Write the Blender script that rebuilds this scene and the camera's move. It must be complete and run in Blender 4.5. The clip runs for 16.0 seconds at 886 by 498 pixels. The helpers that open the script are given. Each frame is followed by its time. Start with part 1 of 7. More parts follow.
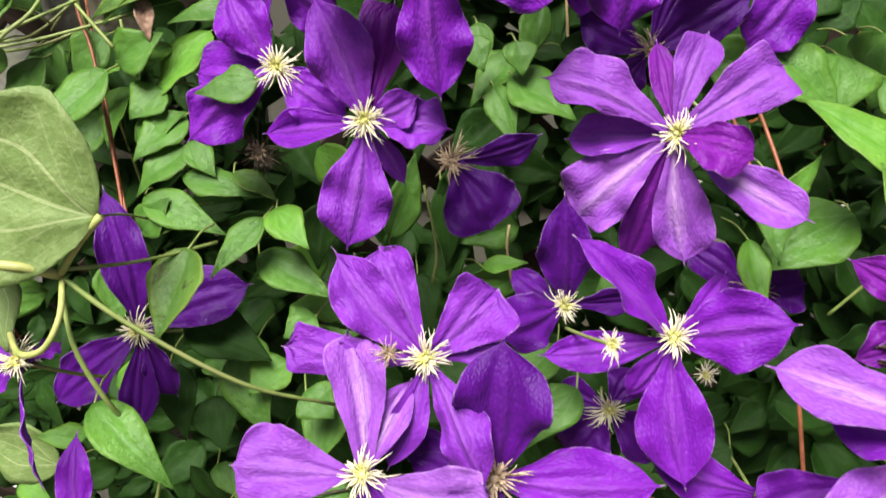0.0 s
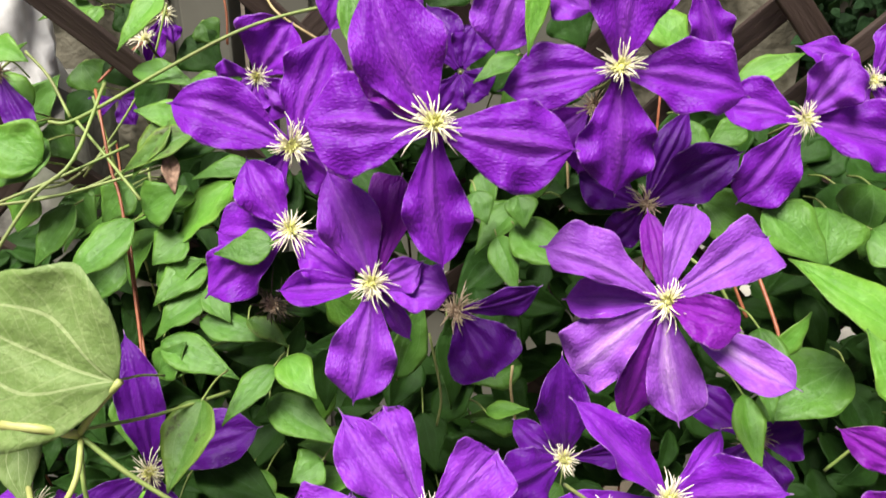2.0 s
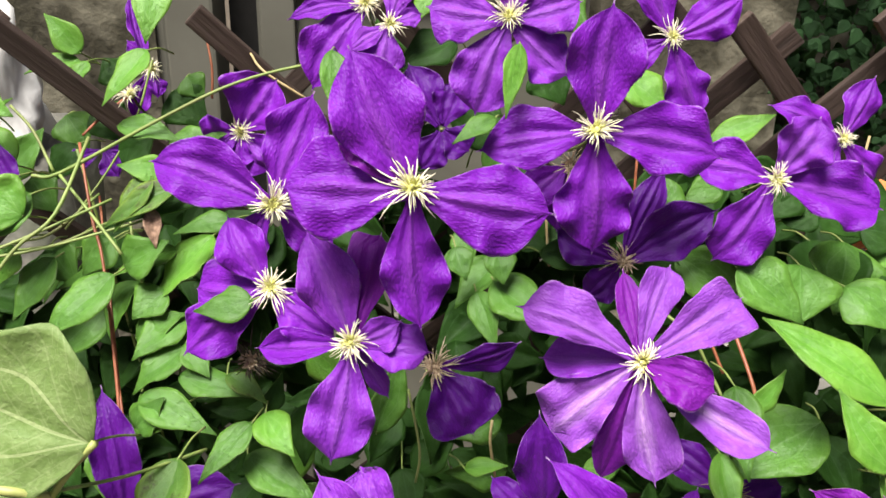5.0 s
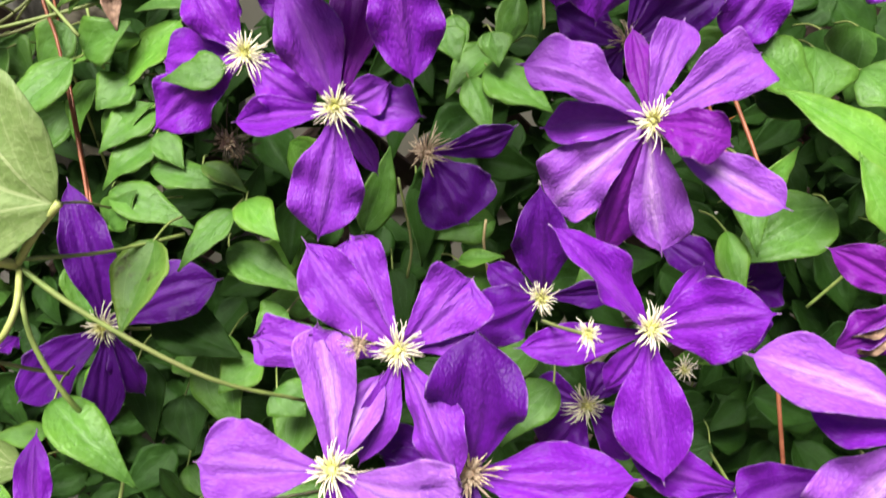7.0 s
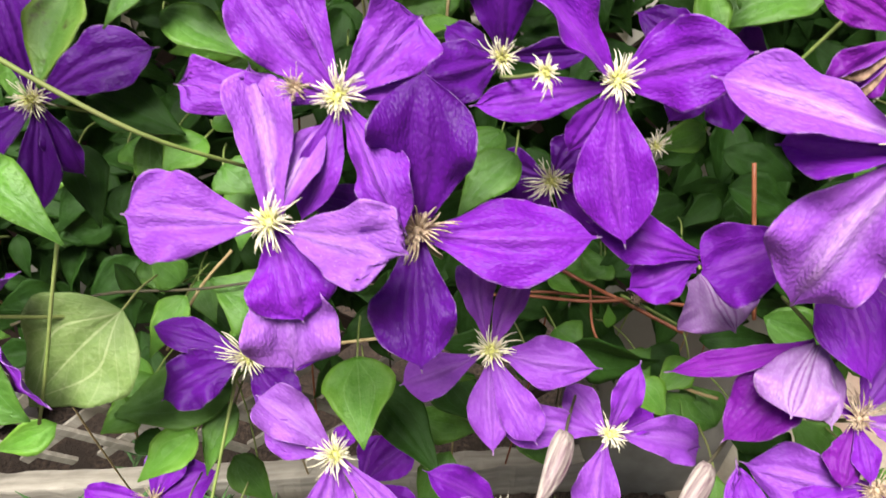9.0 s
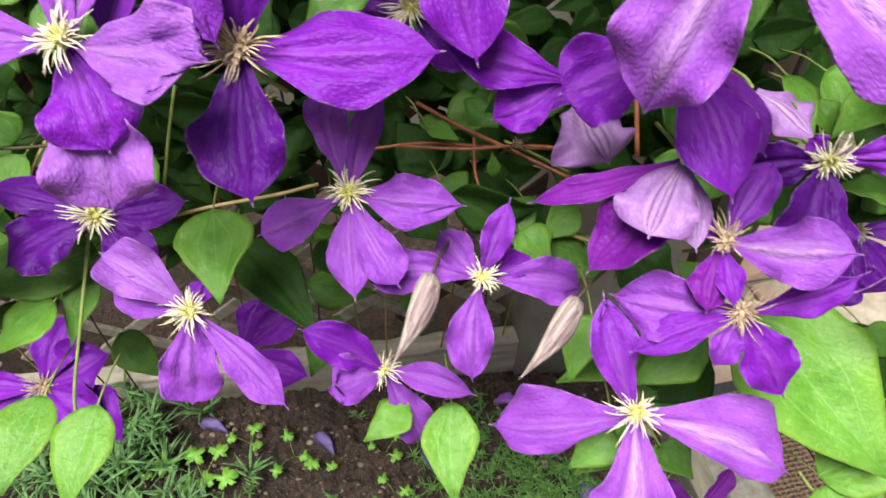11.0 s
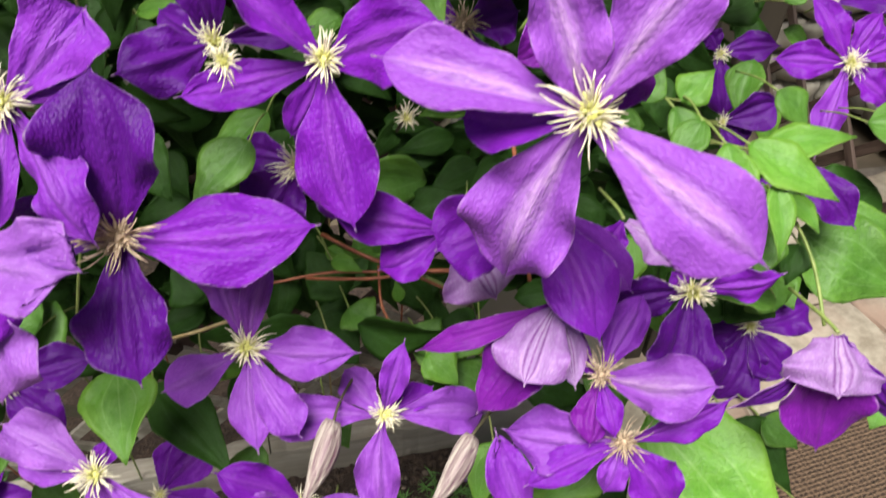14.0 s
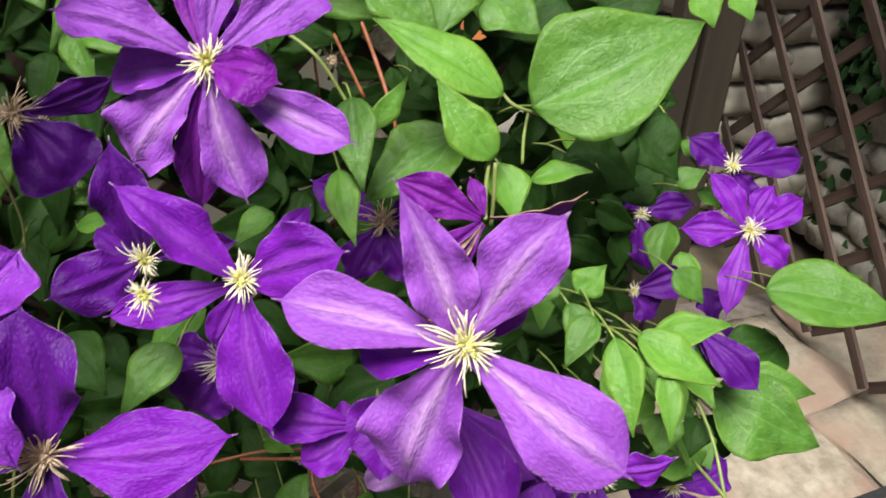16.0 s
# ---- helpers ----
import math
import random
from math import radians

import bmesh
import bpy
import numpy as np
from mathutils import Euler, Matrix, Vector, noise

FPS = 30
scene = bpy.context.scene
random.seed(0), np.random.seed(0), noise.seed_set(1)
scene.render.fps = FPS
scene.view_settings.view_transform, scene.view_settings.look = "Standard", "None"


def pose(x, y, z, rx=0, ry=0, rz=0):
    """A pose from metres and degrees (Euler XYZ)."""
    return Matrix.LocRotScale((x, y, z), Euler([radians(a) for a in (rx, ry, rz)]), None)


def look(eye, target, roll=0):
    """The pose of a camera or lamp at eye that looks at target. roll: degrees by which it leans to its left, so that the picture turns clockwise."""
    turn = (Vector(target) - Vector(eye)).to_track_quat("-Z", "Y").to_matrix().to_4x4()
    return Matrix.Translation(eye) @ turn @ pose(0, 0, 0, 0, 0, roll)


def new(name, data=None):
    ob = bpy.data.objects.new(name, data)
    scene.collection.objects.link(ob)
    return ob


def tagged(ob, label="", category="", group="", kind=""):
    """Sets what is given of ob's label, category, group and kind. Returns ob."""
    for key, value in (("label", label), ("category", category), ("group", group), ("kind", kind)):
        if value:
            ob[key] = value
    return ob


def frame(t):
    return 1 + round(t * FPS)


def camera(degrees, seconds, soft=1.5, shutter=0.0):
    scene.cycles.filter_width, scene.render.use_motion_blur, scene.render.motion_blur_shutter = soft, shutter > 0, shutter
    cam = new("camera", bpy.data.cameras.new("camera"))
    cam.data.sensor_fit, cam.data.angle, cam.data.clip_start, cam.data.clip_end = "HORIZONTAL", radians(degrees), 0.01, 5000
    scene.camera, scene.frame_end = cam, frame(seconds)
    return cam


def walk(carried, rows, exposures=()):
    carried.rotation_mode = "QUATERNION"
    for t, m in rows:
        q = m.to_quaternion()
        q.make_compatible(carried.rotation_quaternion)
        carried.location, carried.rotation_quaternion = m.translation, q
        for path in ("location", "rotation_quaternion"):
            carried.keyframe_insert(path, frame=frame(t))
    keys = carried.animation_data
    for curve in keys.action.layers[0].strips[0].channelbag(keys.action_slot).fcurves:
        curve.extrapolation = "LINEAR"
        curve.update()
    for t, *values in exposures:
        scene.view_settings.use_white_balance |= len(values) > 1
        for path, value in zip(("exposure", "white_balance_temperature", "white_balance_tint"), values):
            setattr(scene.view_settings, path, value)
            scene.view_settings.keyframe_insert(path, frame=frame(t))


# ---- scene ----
# Camera and its way
cam = camera(60.6, 16.0, shutter=0.5)
METRES, EYE, TILT, LEAN, TURN = 0.40, 1.15, -30.0, -1.0, 0.0
ROWS = [
    (0.0, 0.0, 0.0, 0.0, -0.0, 0.0, -0.0),
    (0.5, 0.0031, 0.0031, 0.0234, 0.63, 1.33, -0.43),
    (1.0, 0.0054, -0.0091, 0.0469, 1.04, 2.67, -0.67),
    (1.5, 0.0112, -0.0305, 0.0695, 1.15, 4.24, -0.6),
    (2.0, 0.0156, -0.0481, 0.0902, 1.19, 6.01, -0.55),
    (2.5, 0.02, -0.0585, 0.1049, 1.27, 7.36, -0.51),
    (3.0, 0.0133, -0.0635, 0.116, 1.13, 8.09, -0.61),
    (3.5, 0.0194, -0.0729, 0.1309, 0.94, 9.38, -0.66),
    (6.0, 0.0269, -0.0195, 0.0547, -0.86, 7.0, 0.04),
    (6.5, 0.0289, 0.0173, 0.0088, -1.41, 3.2, 0.57),
    (7.0, 0.0108, 0.0196, -0.0211, -1.28, 0.73, 0.11),
    (7.5, 0.0111, 0.0328, -0.0635, -1.24, -2.03, -0.27),
    (8.0, 0.0192, 0.0447, -0.0991, -1.17, -4.8, -0.26),
    (10.5, 0.1386, 0.1089, -0.2039, -4.24, -14.47, 1.38),
    (11.0, 0.1661, 0.1092, -0.228, -5.4, -16.36, 1.68),
    (11.5, 0.1969, 0.0968, -0.2368, -6.49, -17.24, 2.14),
    (12.0, 0.2286, 0.0908, -0.2493, -7.6, -17.8, 2.94),
    (12.5, 0.2501, 0.0934, -0.2512, -8.77, -18.57, 3.93),
    (13.0, 0.244, 0.0953, -0.2191, -8.85, -17.71, 4.34),
    (13.5, 0.237, 0.0915, -0.1743, -8.91, -15.34, 4.54),
    (14.0, 0.2432, 0.0866, -0.1267, -9.34, -12.52, 4.73),
    (14.5, 0.2611, 0.0768, -0.0998, -10.14, -9.95, 5.11),
    (15.0, 0.2708, 0.0627, -0.0751, -10.49, -7.98, 5.54),
    (15.5, 0.2865, 0.0393, -0.0466, -10.89, -5.8, 5.5),
    (16.0, 0.3092, 0.0184, -0.032, -11.61, -4.06, 6.05),
]
walk(cam, [(t, pose(0, 0, EYE, TILT, LEAN, TURN) @ pose(METRES * x, METRES * y, METRES * z, 90 + pitch, roll, yaw)) for t, x, y, z, yaw, pitch, roll in ROWS], exposures=[(0, 0.52), (1, 0.62), (3.5, 0.65), (6, 0.70), (8, 0.72), (10.5, 0.54), (12.5, 0.48), (14.5, 0.34), (16, 0.33)])

# World and sun: a bright overcast day, the cloud brightest high up behind the viewer
world = bpy.data.worlds.new("sky")
scene.world = world
world.use_nodes = True
sky = world.node_tree.nodes.new("ShaderNodeTexSky")
sky.sky_type, sky.sun_disc = "NISHITA", False
sky.sun_elevation, sky.sun_rotation = radians(66), radians(215)
sky.air_density, sky.dust_density, sky.ozone_density = 0.6, 6.0, 0.6
world.node_tree.links.new(sky.outputs[0], world.node_tree.nodes["Background"].inputs[0])
world.node_tree.nodes["Background"].inputs[1].default_value = 0.047
sun = new("sun", bpy.data.lights.new("sun", "SUN"))
sun.data.energy, sun.data.angle, sun.data.color = 5.5, radians(30), (1.0, 0.965, 0.92)
sun.matrix_world = look((-0.50, -0.66, 3.5), (0.1, 0.3, 0.9))


# ---- materials ----
class Mat:
    """A small helper round one node material."""

    def __init__(self, name, rough=0.5):
        self.m = bpy.data.materials.new(name)
        self.m.use_nodes = True
        self.t = self.m.node_tree
        self.bsdf = self.t.nodes["Principled BSDF"]
        self.bsdf.inputs["Roughness"].default_value = rough

    def node(self, kind, **values):
        n = self.t.nodes.new(kind)
        for key, value in values.items():
            n.inputs[key.replace("_", " ")].default_value = value
        return n

    def link(self, a, b):
        self.t.links.new(a, b)

    def coords(self, kind="Object"):
        return self.node("ShaderNodeTexCoord").outputs[kind]

    def scaled(self, source, sx, sy, sz):
        n = self.node("ShaderNodeMapping")
        n.inputs["Scale"].default_value = (sx, sy, sz)
        self.link(source, n.inputs["Vector"])
        return n.outputs["Vector"]

    def noise(self, source, scale, detail=4.0, rough=0.55):
        n = self.node("ShaderNodeTexNoise", Scale=scale, Detail=detail, Roughness=rough)
        self.link(source, n.inputs["Vector"])
        return n.outputs["Fac"]

    def ramp(self, fac, *stops):
        n = self.node("ShaderNodeValToRGB")
        while len(n.color_ramp.elements) < len(stops):
            n.color_ramp.elements.new(0.5)
        for e, (at, colour) in zip(n.color_ramp.elements, stops):
            e.position, e.color = at, (*colour, 1.0)
        self.link(fac, n.inputs["Fac"])
        return n.outputs["Color"]

    def mix(self, fac, a, b, blend="MIX"):
        n = self.node("ShaderNodeMix")
        n.data_type, n.blend_type = "RGBA", blend
        for value, slot in ((fac, 0), (a, 6), (b, 7)):
            if hasattr(value, "node"):
                self.link(value, n.inputs[slot])
            else:
                n.inputs[slot].default_value = value if slot == 0 else (*value, 1.0)
        return n.outputs[2]

    def math(self, op, a, b=0.0, c=0.0):
        n = self.node("ShaderNodeMath")
        n.operation = op
        for slot, value in enumerate((a, b, c)):
            if hasattr(value, "node"):
                self.link(value, n.inputs[slot])
            else:
                n.inputs[slot].default_value = value
        return n.outputs[0]

    def random(self):
        return self.node("ShaderNodeObjectInfo").outputs["Random"]

    def islands(self):
        return self.node("ShaderNodeNewGeometry").outputs["Random Per Island"]

    def colour(self, c):
        if hasattr(c, "node"):
            self.link(c, self.bsdf.inputs["Base Color"])
        else:
            self.bsdf.inputs["Base Color"].default_value = (*c, 1.0)

    def bump(self, height, strength=0.4, distance=0.001):
        n = self.node("ShaderNodeBump", Strength=strength, Distance=distance)
        self.link(height, n.inputs["Height"])
        self.link(n.outputs["Normal"], self.bsdf.inputs["Normal"])

    def thin(self, colour, share):
        """Light that passes through a thin blade."""
        n = self.node("ShaderNodeBsdfTranslucent")
        self.link(colour, n.inputs["Color"])
        mixer = self.node("ShaderNodeMixShader")
        mixer.inputs[0].default_value = share
        self.link(self.bsdf.outputs[0], mixer.inputs[1])
        self.link(n.outputs[0], mixer.inputs[2])
        self.link(mixer.outputs[0], self.t.nodes["Material Output"].inputs["Surface"])


def tepal_material(name, deep, light, bar, bar_share, speckle=0.25, striped=False):
    """Tepal: violet with a paler bar along the middle, fine veins and pebbled relief. UV: across 0..1, along 0..1."""
    m = Mat(name, 0.48)
    uv = m.coords("UV")
    sep = m.node("ShaderNodeSeparateXYZ")
    m.link(uv, sep.inputs[0])
    across, along = sep.outputs[0], sep.outputs[1]
    off = m.math("ABSOLUTE", m.math("SUBTRACT", across, 0.5))
    ob = m.coords("Object")
    patch = m.noise(ob, 55.0, 4.0)
    fibre = m.noise(m.scaled(uv, 46.0, 3.2, 1.0), 1.0, 5.0, 0.65)
    fine = m.ramp(fibre, (0.40, (0, 0, 0)), (0.62, (1, 1, 1)))
    body = m.mix(m.ramp(patch, (0.3, (0, 0, 0)), (0.7, (1, 1, 1))), deep, light)
    body = m.mix(m.math("MULTIPLY", fine, 0.24), body, light)
    body = m.mix(m.math("MULTIPLY", m.random(), 0.40), body, deep)
    wide = m.math("MULTIPLY_ADD", m.math("SINE", m.math("MULTIPLY", along, math.pi)), 0.13, 0.09)
    inside = m.node("ShaderNodeClamp")
    m.link(m.math("SUBTRACT", 1.0, m.math("DIVIDE", off, wide)), inside.inputs[0])
    fade = m.math("SUBTRACT", 1.08, m.math("POWER", along, 2.0))
    blotch = m.ramp(m.noise(m.scaled(uv, 15.0, 9.0, 1.0), 1.0, 4.0, 0.7), (0.36, (0, 0, 0)), (0.62, (1, 1, 1)))
    streak = m.math("MULTIPLY_ADD", fine, 0.35, m.math("MULTIPLY_ADD", blotch, 0.45, 0.22))
    share = m.math("MULTIPLY", m.math("MULTIPLY", inside.outputs[0], fade), m.math("MULTIPLY", streak, bar_share))
    body = m.mix(share, body, bar)
    wave = m.math("COSINE", m.math("MULTIPLY_ADD", m.math("SUBTRACT", across, 0.5), 38.0 if striped else 46.0, m.math("MULTIPLY_ADD", patch, 0.8, -0.4)))
    groove = m.math("MULTIPLY", m.math("POWER", m.math("ABSOLUTE", wave), 4.0 if striped else 10.0), m.math("LESS_THAN", off, 0.125 if striped else 0.19))
    if striped:
        margin = m.math("MULTIPLY", m.math("POWER", m.math("MULTIPLY", off, 2.0), 2.0), m.math("MULTIPLY_ADD", fine, 0.4, 0.35))
        body = m.mix(margin, body, (0.30, 0.06, 0.46))
    body = m.mix(m.math("MULTIPLY", groove, 0.90 if striped else 0.10), body, (0.14, 0.008, 0.18) if striped else deep)
    spots = m.ramp(m.noise(ob, 800.0, 1.0), (0.70, (0, 0, 0)), (0.80, (1, 1, 1)))
    body = m.mix(m.math("MULTIPLY", spots, speckle), body, bar)
    body = m.mix(m.math("MULTIPLY", m.math("GREATER_THAN", along, 0.968), 0.6), body, (0.72, 0.62, 0.58))
    warp = m.node("ShaderNodeVectorMath")
    warp.operation = "MULTIPLY_ADD"
    drift = m.node("ShaderNodeTexNoise", Scale=300.0)
    m.link(ob, drift.inputs["Vector"])
    m.link(drift.outputs["Color"], warp.inputs[0])
    warp.inputs[1].default_value = (0.0016, 0.0016, 0.0016)
    m.link(ob, warp.inputs[2])
    cells = m.node("ShaderNodeTexVoronoi", Scale=800.0)
    cells.feature, cells.inputs["Smoothness"].default_value = "SMOOTH_F1", 0.35
    m.link(m.scaled(warp.outputs[0], 1.1, 0.48, 1.0), cells.inputs["Vector"])
    pebble = m.math("SUBTRACT", 1.0, cells.outputs["Distance"])
    pucker = m.noise(m.scaled(ob, 1.0, 0.30, 1.0), 210.0, 2.0, 0.5)
    grain = m.ramp(pebble, (0.35, (0, 0, 0)), (0.85, (1, 1, 1)))
    margin = m.math("MULTIPLY", m.math("GREATER_THAN", off, 0.483), m.ramp(m.noise(m.scaled(uv, 1.0, 14.0, 1.0), 1.0, 3.0), (0.42, (0, 0, 0)), (0.60, (1, 1, 1))))
    body = m.mix(m.math("MULTIPLY", margin, 0.45), body, (0.80, 0.60, 0.78))
    m.colour(m.mix(m.math("MULTIPLY", grain, 0.50), m.mix(0.38, body, deep), m.mix(0.5, body, light)))
    height = m.math("ADD", m.math("MULTIPLY", pebble, 1.1), m.math("ADD", m.math("MULTIPLY", pucker, 0.12), m.math("MULTIPLY", fibre, 0.55)))
    m.bump(m.math("MULTIPLY_ADD", groove, -0.12, height), 1.0, 0.00025 if striped else 0.00038)
    m.bsdf.inputs["Specular IOR Level"].default_value = 0.26
    m.bsdf.inputs["Sheen Weight"].default_value = 0.05
    m.bsdf.inputs["Sheen Tint"].default_value = (0.85, 0.55, 1.0, 1.0)
    m.thin(m.mix(0.5, body, (0.62, 0.06, 0.75)), 0.24)
    return m.m


def leaf_material(name, dark, light, vein, yellow=0.0, gloss=0.48, damage=0.0, vein_share=0.30, net_size=(20.0, 26.0), net_line=0.04, shine=0.42):
    """Clematis leaf: five long veins from the base, a fine net between them, a paler rim."""
    m = Mat(name, gloss)
    uv = m.coords("UV")
    sep = m.node("ShaderNodeSeparateXYZ")
    m.link(uv, sep.inputs[0])
    across, along = sep.outputs[0], sep.outputs[1]
    off = m.math("ABSOLUTE", m.math("SUBTRACT", across, 0.5))
    ob = m.coords("Object")
    big = m.noise(ob, 45.0, 3.0)
    fine = m.noise(ob, 420.0, 3.0)
    body = m.mix(m.ramp(m.math("MULTIPLY_ADD", fine, 0.35, m.math("MULTIPLY", big, 0.75)), (0.35, (0, 0, 0)), (0.78, (1, 1, 1))), dark, light)
    body = m.mix(m.math("MULTIPLY", m.random(), 0.6), body, dark)
    body = m.mix(m.math("MULTIPLY", m.math("GREATER_THAN", m.random(), 0.75), 0.25), body, light)
    mottle = m.ramp(m.noise(ob, 150.0, 4.0, 0.6), (0.42, (0, 0, 0)), (0.66, (1, 1, 1)))
    body = m.mix(m.math("MULTIPLY", mottle, 0.30), body, m.mix(0.5, light, vein))
    main = m.math("LESS_THAN", off, m.math("MULTIPLY_ADD", along, -0.008, 0.013))
    side = m.math("ABSOLUTE", m.math("SUBTRACT", off, m.math("MULTIPLY", m.math("SINE", m.math("MULTIPLY", along, 3.0)), 0.23)))
    side = m.math("LESS_THAN", side, 0.010)
    branch = m.math("SINE", m.math("MULTIPLY_ADD", off, -34.0, m.math("MULTIPLY", along, 40.0)))
    branch = m.math("GREATER_THAN", branch, 0.965)
    net = m.node("ShaderNodeTexVoronoi", Scale=1.0)
    net.feature = "DISTANCE_TO_EDGE"
    m.link(m.scaled(uv, net_size[0], net_size[1], 1.0), net.inputs["Vector"])
    mesh = m.math("LESS_THAN", net.outputs["Distance"], net_line)
    veins = m.math("MAXIMUM", m.math("MAXIMUM", main, side), m.math("MULTIPLY", m.math("MAXIMUM", branch, mesh), 0.35))
    body = m.mix(m.math("MULTIPLY", veins, vein_share), body, vein)
    if yellow:
        rim = m.math("POWER", m.math("MULTIPLY", off, 2.0), 3.0)
        body = m.mix(m.math("MULTIPLY", m.math("MULTIPLY", rim, yellow), big), body, (0.35, 0.42, 0.05))
    if damage:
        rot = m.ramp(m.noise(ob, 70.0, 5.0, 0.7), (0.56, (0, 0, 0)), (0.64, (1, 1, 1)))
        body = m.mix(m.math("MULTIPLY", rot, damage), body, (0.05, 0.028, 0.015))
    flecks = m.ramp(m.noise(ob, 700.0, 1.0), (0.74, (0, 0, 0)), (0.82, (1, 1, 1)))
    body = m.mix(m.math("MULTIPLY", flecks, 0.12), body, (0.5, 0.55, 0.4))
    m.colour(body)
    m.bump(m.math("ADD", m.math("MULTIPLY", veins, -0.7), m.math("ADD", m.math("MULTIPLY", big, 0.9), m.math("MULTIPLY_ADD", mottle, 0.22, m.math("MULTIPLY", fine, 0.35)))), 0.9, 0.0015)
    m.bsdf.inputs["Specular IOR Level"].default_value = shine
    m.thin(m.mix(0.6, body, (0.26, 0.48, 0.03)), 0.22)
    return m.m


def plain_material(name, a, b, scale, rough=0.7, bump=0.4, depth=0.001, stretch=(1, 1, 1), c=None, detail=6.0, islands=False, objects=False):
    """Two or three tones mixed by noise at two scales, with relief from the finer one."""
    m = Mat(name, rough)
    ob = m.scaled(m.coords("Object"), *stretch)
    fine, coarse = m.noise(ob, scale, detail), m.noise(ob, scale * 0.13, 3.0)
    body = m.mix(m.ramp(fine, (0.3, (0, 0, 0)), (0.7, (1, 1, 1))), a, b)
    if c:
        body = m.mix(m.ramp(coarse, (0.45, (0, 0, 0)), (0.65, (1, 1, 1))), body, c)
    if islands:
        body = m.mix(m.math("MULTIPLY", m.islands(), 0.5), body, a)
    if objects:
        body = m.mix(m.math("MULTIPLY", m.random(), 0.6), body, a)
    m.colour(body)
    m.bump(m.math("ADD", fine, m.math("MULTIPLY", coarse, 0.6)), bump, depth)
    return m.m


VIOLET = tepal_material("tepal_violet", (0.132, 0.006, 0.305), (0.312, 0.024, 0.610), (0.64, 0.22, 0.82), 0.42, 0.12)
# Truly deep violet flowers, and shade painted into the petals of hidden ones.
DEEP_SHADED = tepal_material("tepal_deep_shaded", (0.060, 0.002, 0.150), (0.150, 0.007, 0.34), (0.36, 0.07, 0.66), 0.30, 0.08)
MID = tepal_material("tepal_mid", (0.170, 0.017, 0.370), (0.355, 0.060, 0.625), (0.68, 0.35, 0.86), 0.42, 0.16)
PALE = tepal_material("tepal_pale", (0.235, 0.046, 0.44), (0.465, 0.148, 0.71), (0.92, 0.66, 0.92), 1.25, 0.22)
LILAC = tepal_material("tepal_lilac", (0.205, 0.036, 0.40), (0.392, 0.112, 0.61), (0.66, 0.36, 0.82), 0.55, 0.2)
FADED = tepal_material("tepal_faded", (0.26, 0.072, 0.45), (0.48, 0.19, 0.68), (0.80, 0.60, 0.86), 0.45, 0.6)
MAGENTA = tepal_material("tepal_magenta", (0.135, 0.006, 0.24), (0.27, 0.017, 0.41), (0.50, 0.11, 0.62), 0.25, 0.18)
BACK = tepal_material("tepal_back", (0.19, 0.025, 0.42), (0.31, 0.08, 0.58), (0.50, 0.25, 0.70), 0.5, 0.1)
SILVER = tepal_material("tepal_silver_back", (0.34, 0.15, 0.46), (0.60, 0.44, 0.70), (0.86, 0.78, 0.88), 0.8, 0.1, striped=True)
STAMEN = plain_material("stamen_cream", (0.78, 0.71, 0.45), (0.92, 0.88, 0.70), 500.0, 0.6, 0.2, 0.0003)
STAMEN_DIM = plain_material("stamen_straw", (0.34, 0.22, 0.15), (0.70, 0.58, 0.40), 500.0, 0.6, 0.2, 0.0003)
PISTIL = plain_material("pistil_green", (0.50, 0.52, 0.13), (0.76, 0.72, 0.32), 700.0, 0.6, 0.3, 0.0003)
BROWN_TIP = plain_material("withered_brown", (0.10, 0.05, 0.032), (0.42, 0.27, 0.18), 300.0, 0.8, 0.6, 0.001)
LEAF = leaf_material("leaf_green", (0.042, 0.140, 0.012), (0.150, 0.365, 0.042), (0.22, 0.42, 0.13), yellow=0.15)
LEAF_BRIGHT = leaf_material("leaf_bright", (0.078, 0.250, 0.018), (0.190, 0.47, 0.048), (0.32, 0.54, 0.15), yellow=0.35)
# Darker, duller copy of the leaf green: the vine's inner shade as colour.
LEAF_SHADE_DARK = leaf_material("leaf_shade_dark", (0.010, 0.038, 0.004), (0.038, 0.108, 0.012), (0.07, 0.17, 0.045), gloss=0.55, shine=0.18)
LEAF_BACK = leaf_material("leaf_underside", (0.135, 0.225, 0.052), (0.235, 0.345, 0.098), (0.50, 0.58, 0.28), gloss=0.6, vein_share=0.55, net_size=(15.0, 18.0), net_line=0.02)
LEAF_SICK = leaf_material("leaf_spoiled", (0.05, 0.15, 0.018), (0.14, 0.30, 0.045), (0.24, 0.38, 0.1), yellow=0.6, damage=0.8)
STEM_GREEN = plain_material("stem_green", (0.14, 0.22, 0.045), (0.30, 0.38, 0.10), 120.0, 0.55, 0.3, 0.0006, (1, 1, 1), (0.22, 0.24, 0.08))
STEM_PALE = plain_material("stem_pale_green", (0.30, 0.36, 0.09), (0.50, 0.52, 0.18), 120.0, 0.5, 0.3, 0.0006, (1, 1, 1), (0.40, 0.34, 0.14))
STEM_RED = plain_material("stem_red", (0.20, 0.055, 0.025), (0.38, 0.13, 0.06), 150.0, 0.5, 0.3, 0.0005)
STEM_STRAW = plain_material("stem_straw", (0.32, 0.22, 0.09), (0.50, 0.40, 0.20), 150.0, 0.7, 0.4, 0.0006)
STEM_DARK = plain_material("stem_dark", (0.035, 0.03, 0.02), (0.10, 0.085, 0.04), 150.0, 0.7, 0.4, 0.0006)
BUD = plain_material("bud_silky", (0.13, 0.055, 0.085), (0.46, 0.42, 0.35), 130.0, 0.7, 0.8, 0.0012, (5.0, 5.0, 0.25), (0.24, 0.10, 0.19))


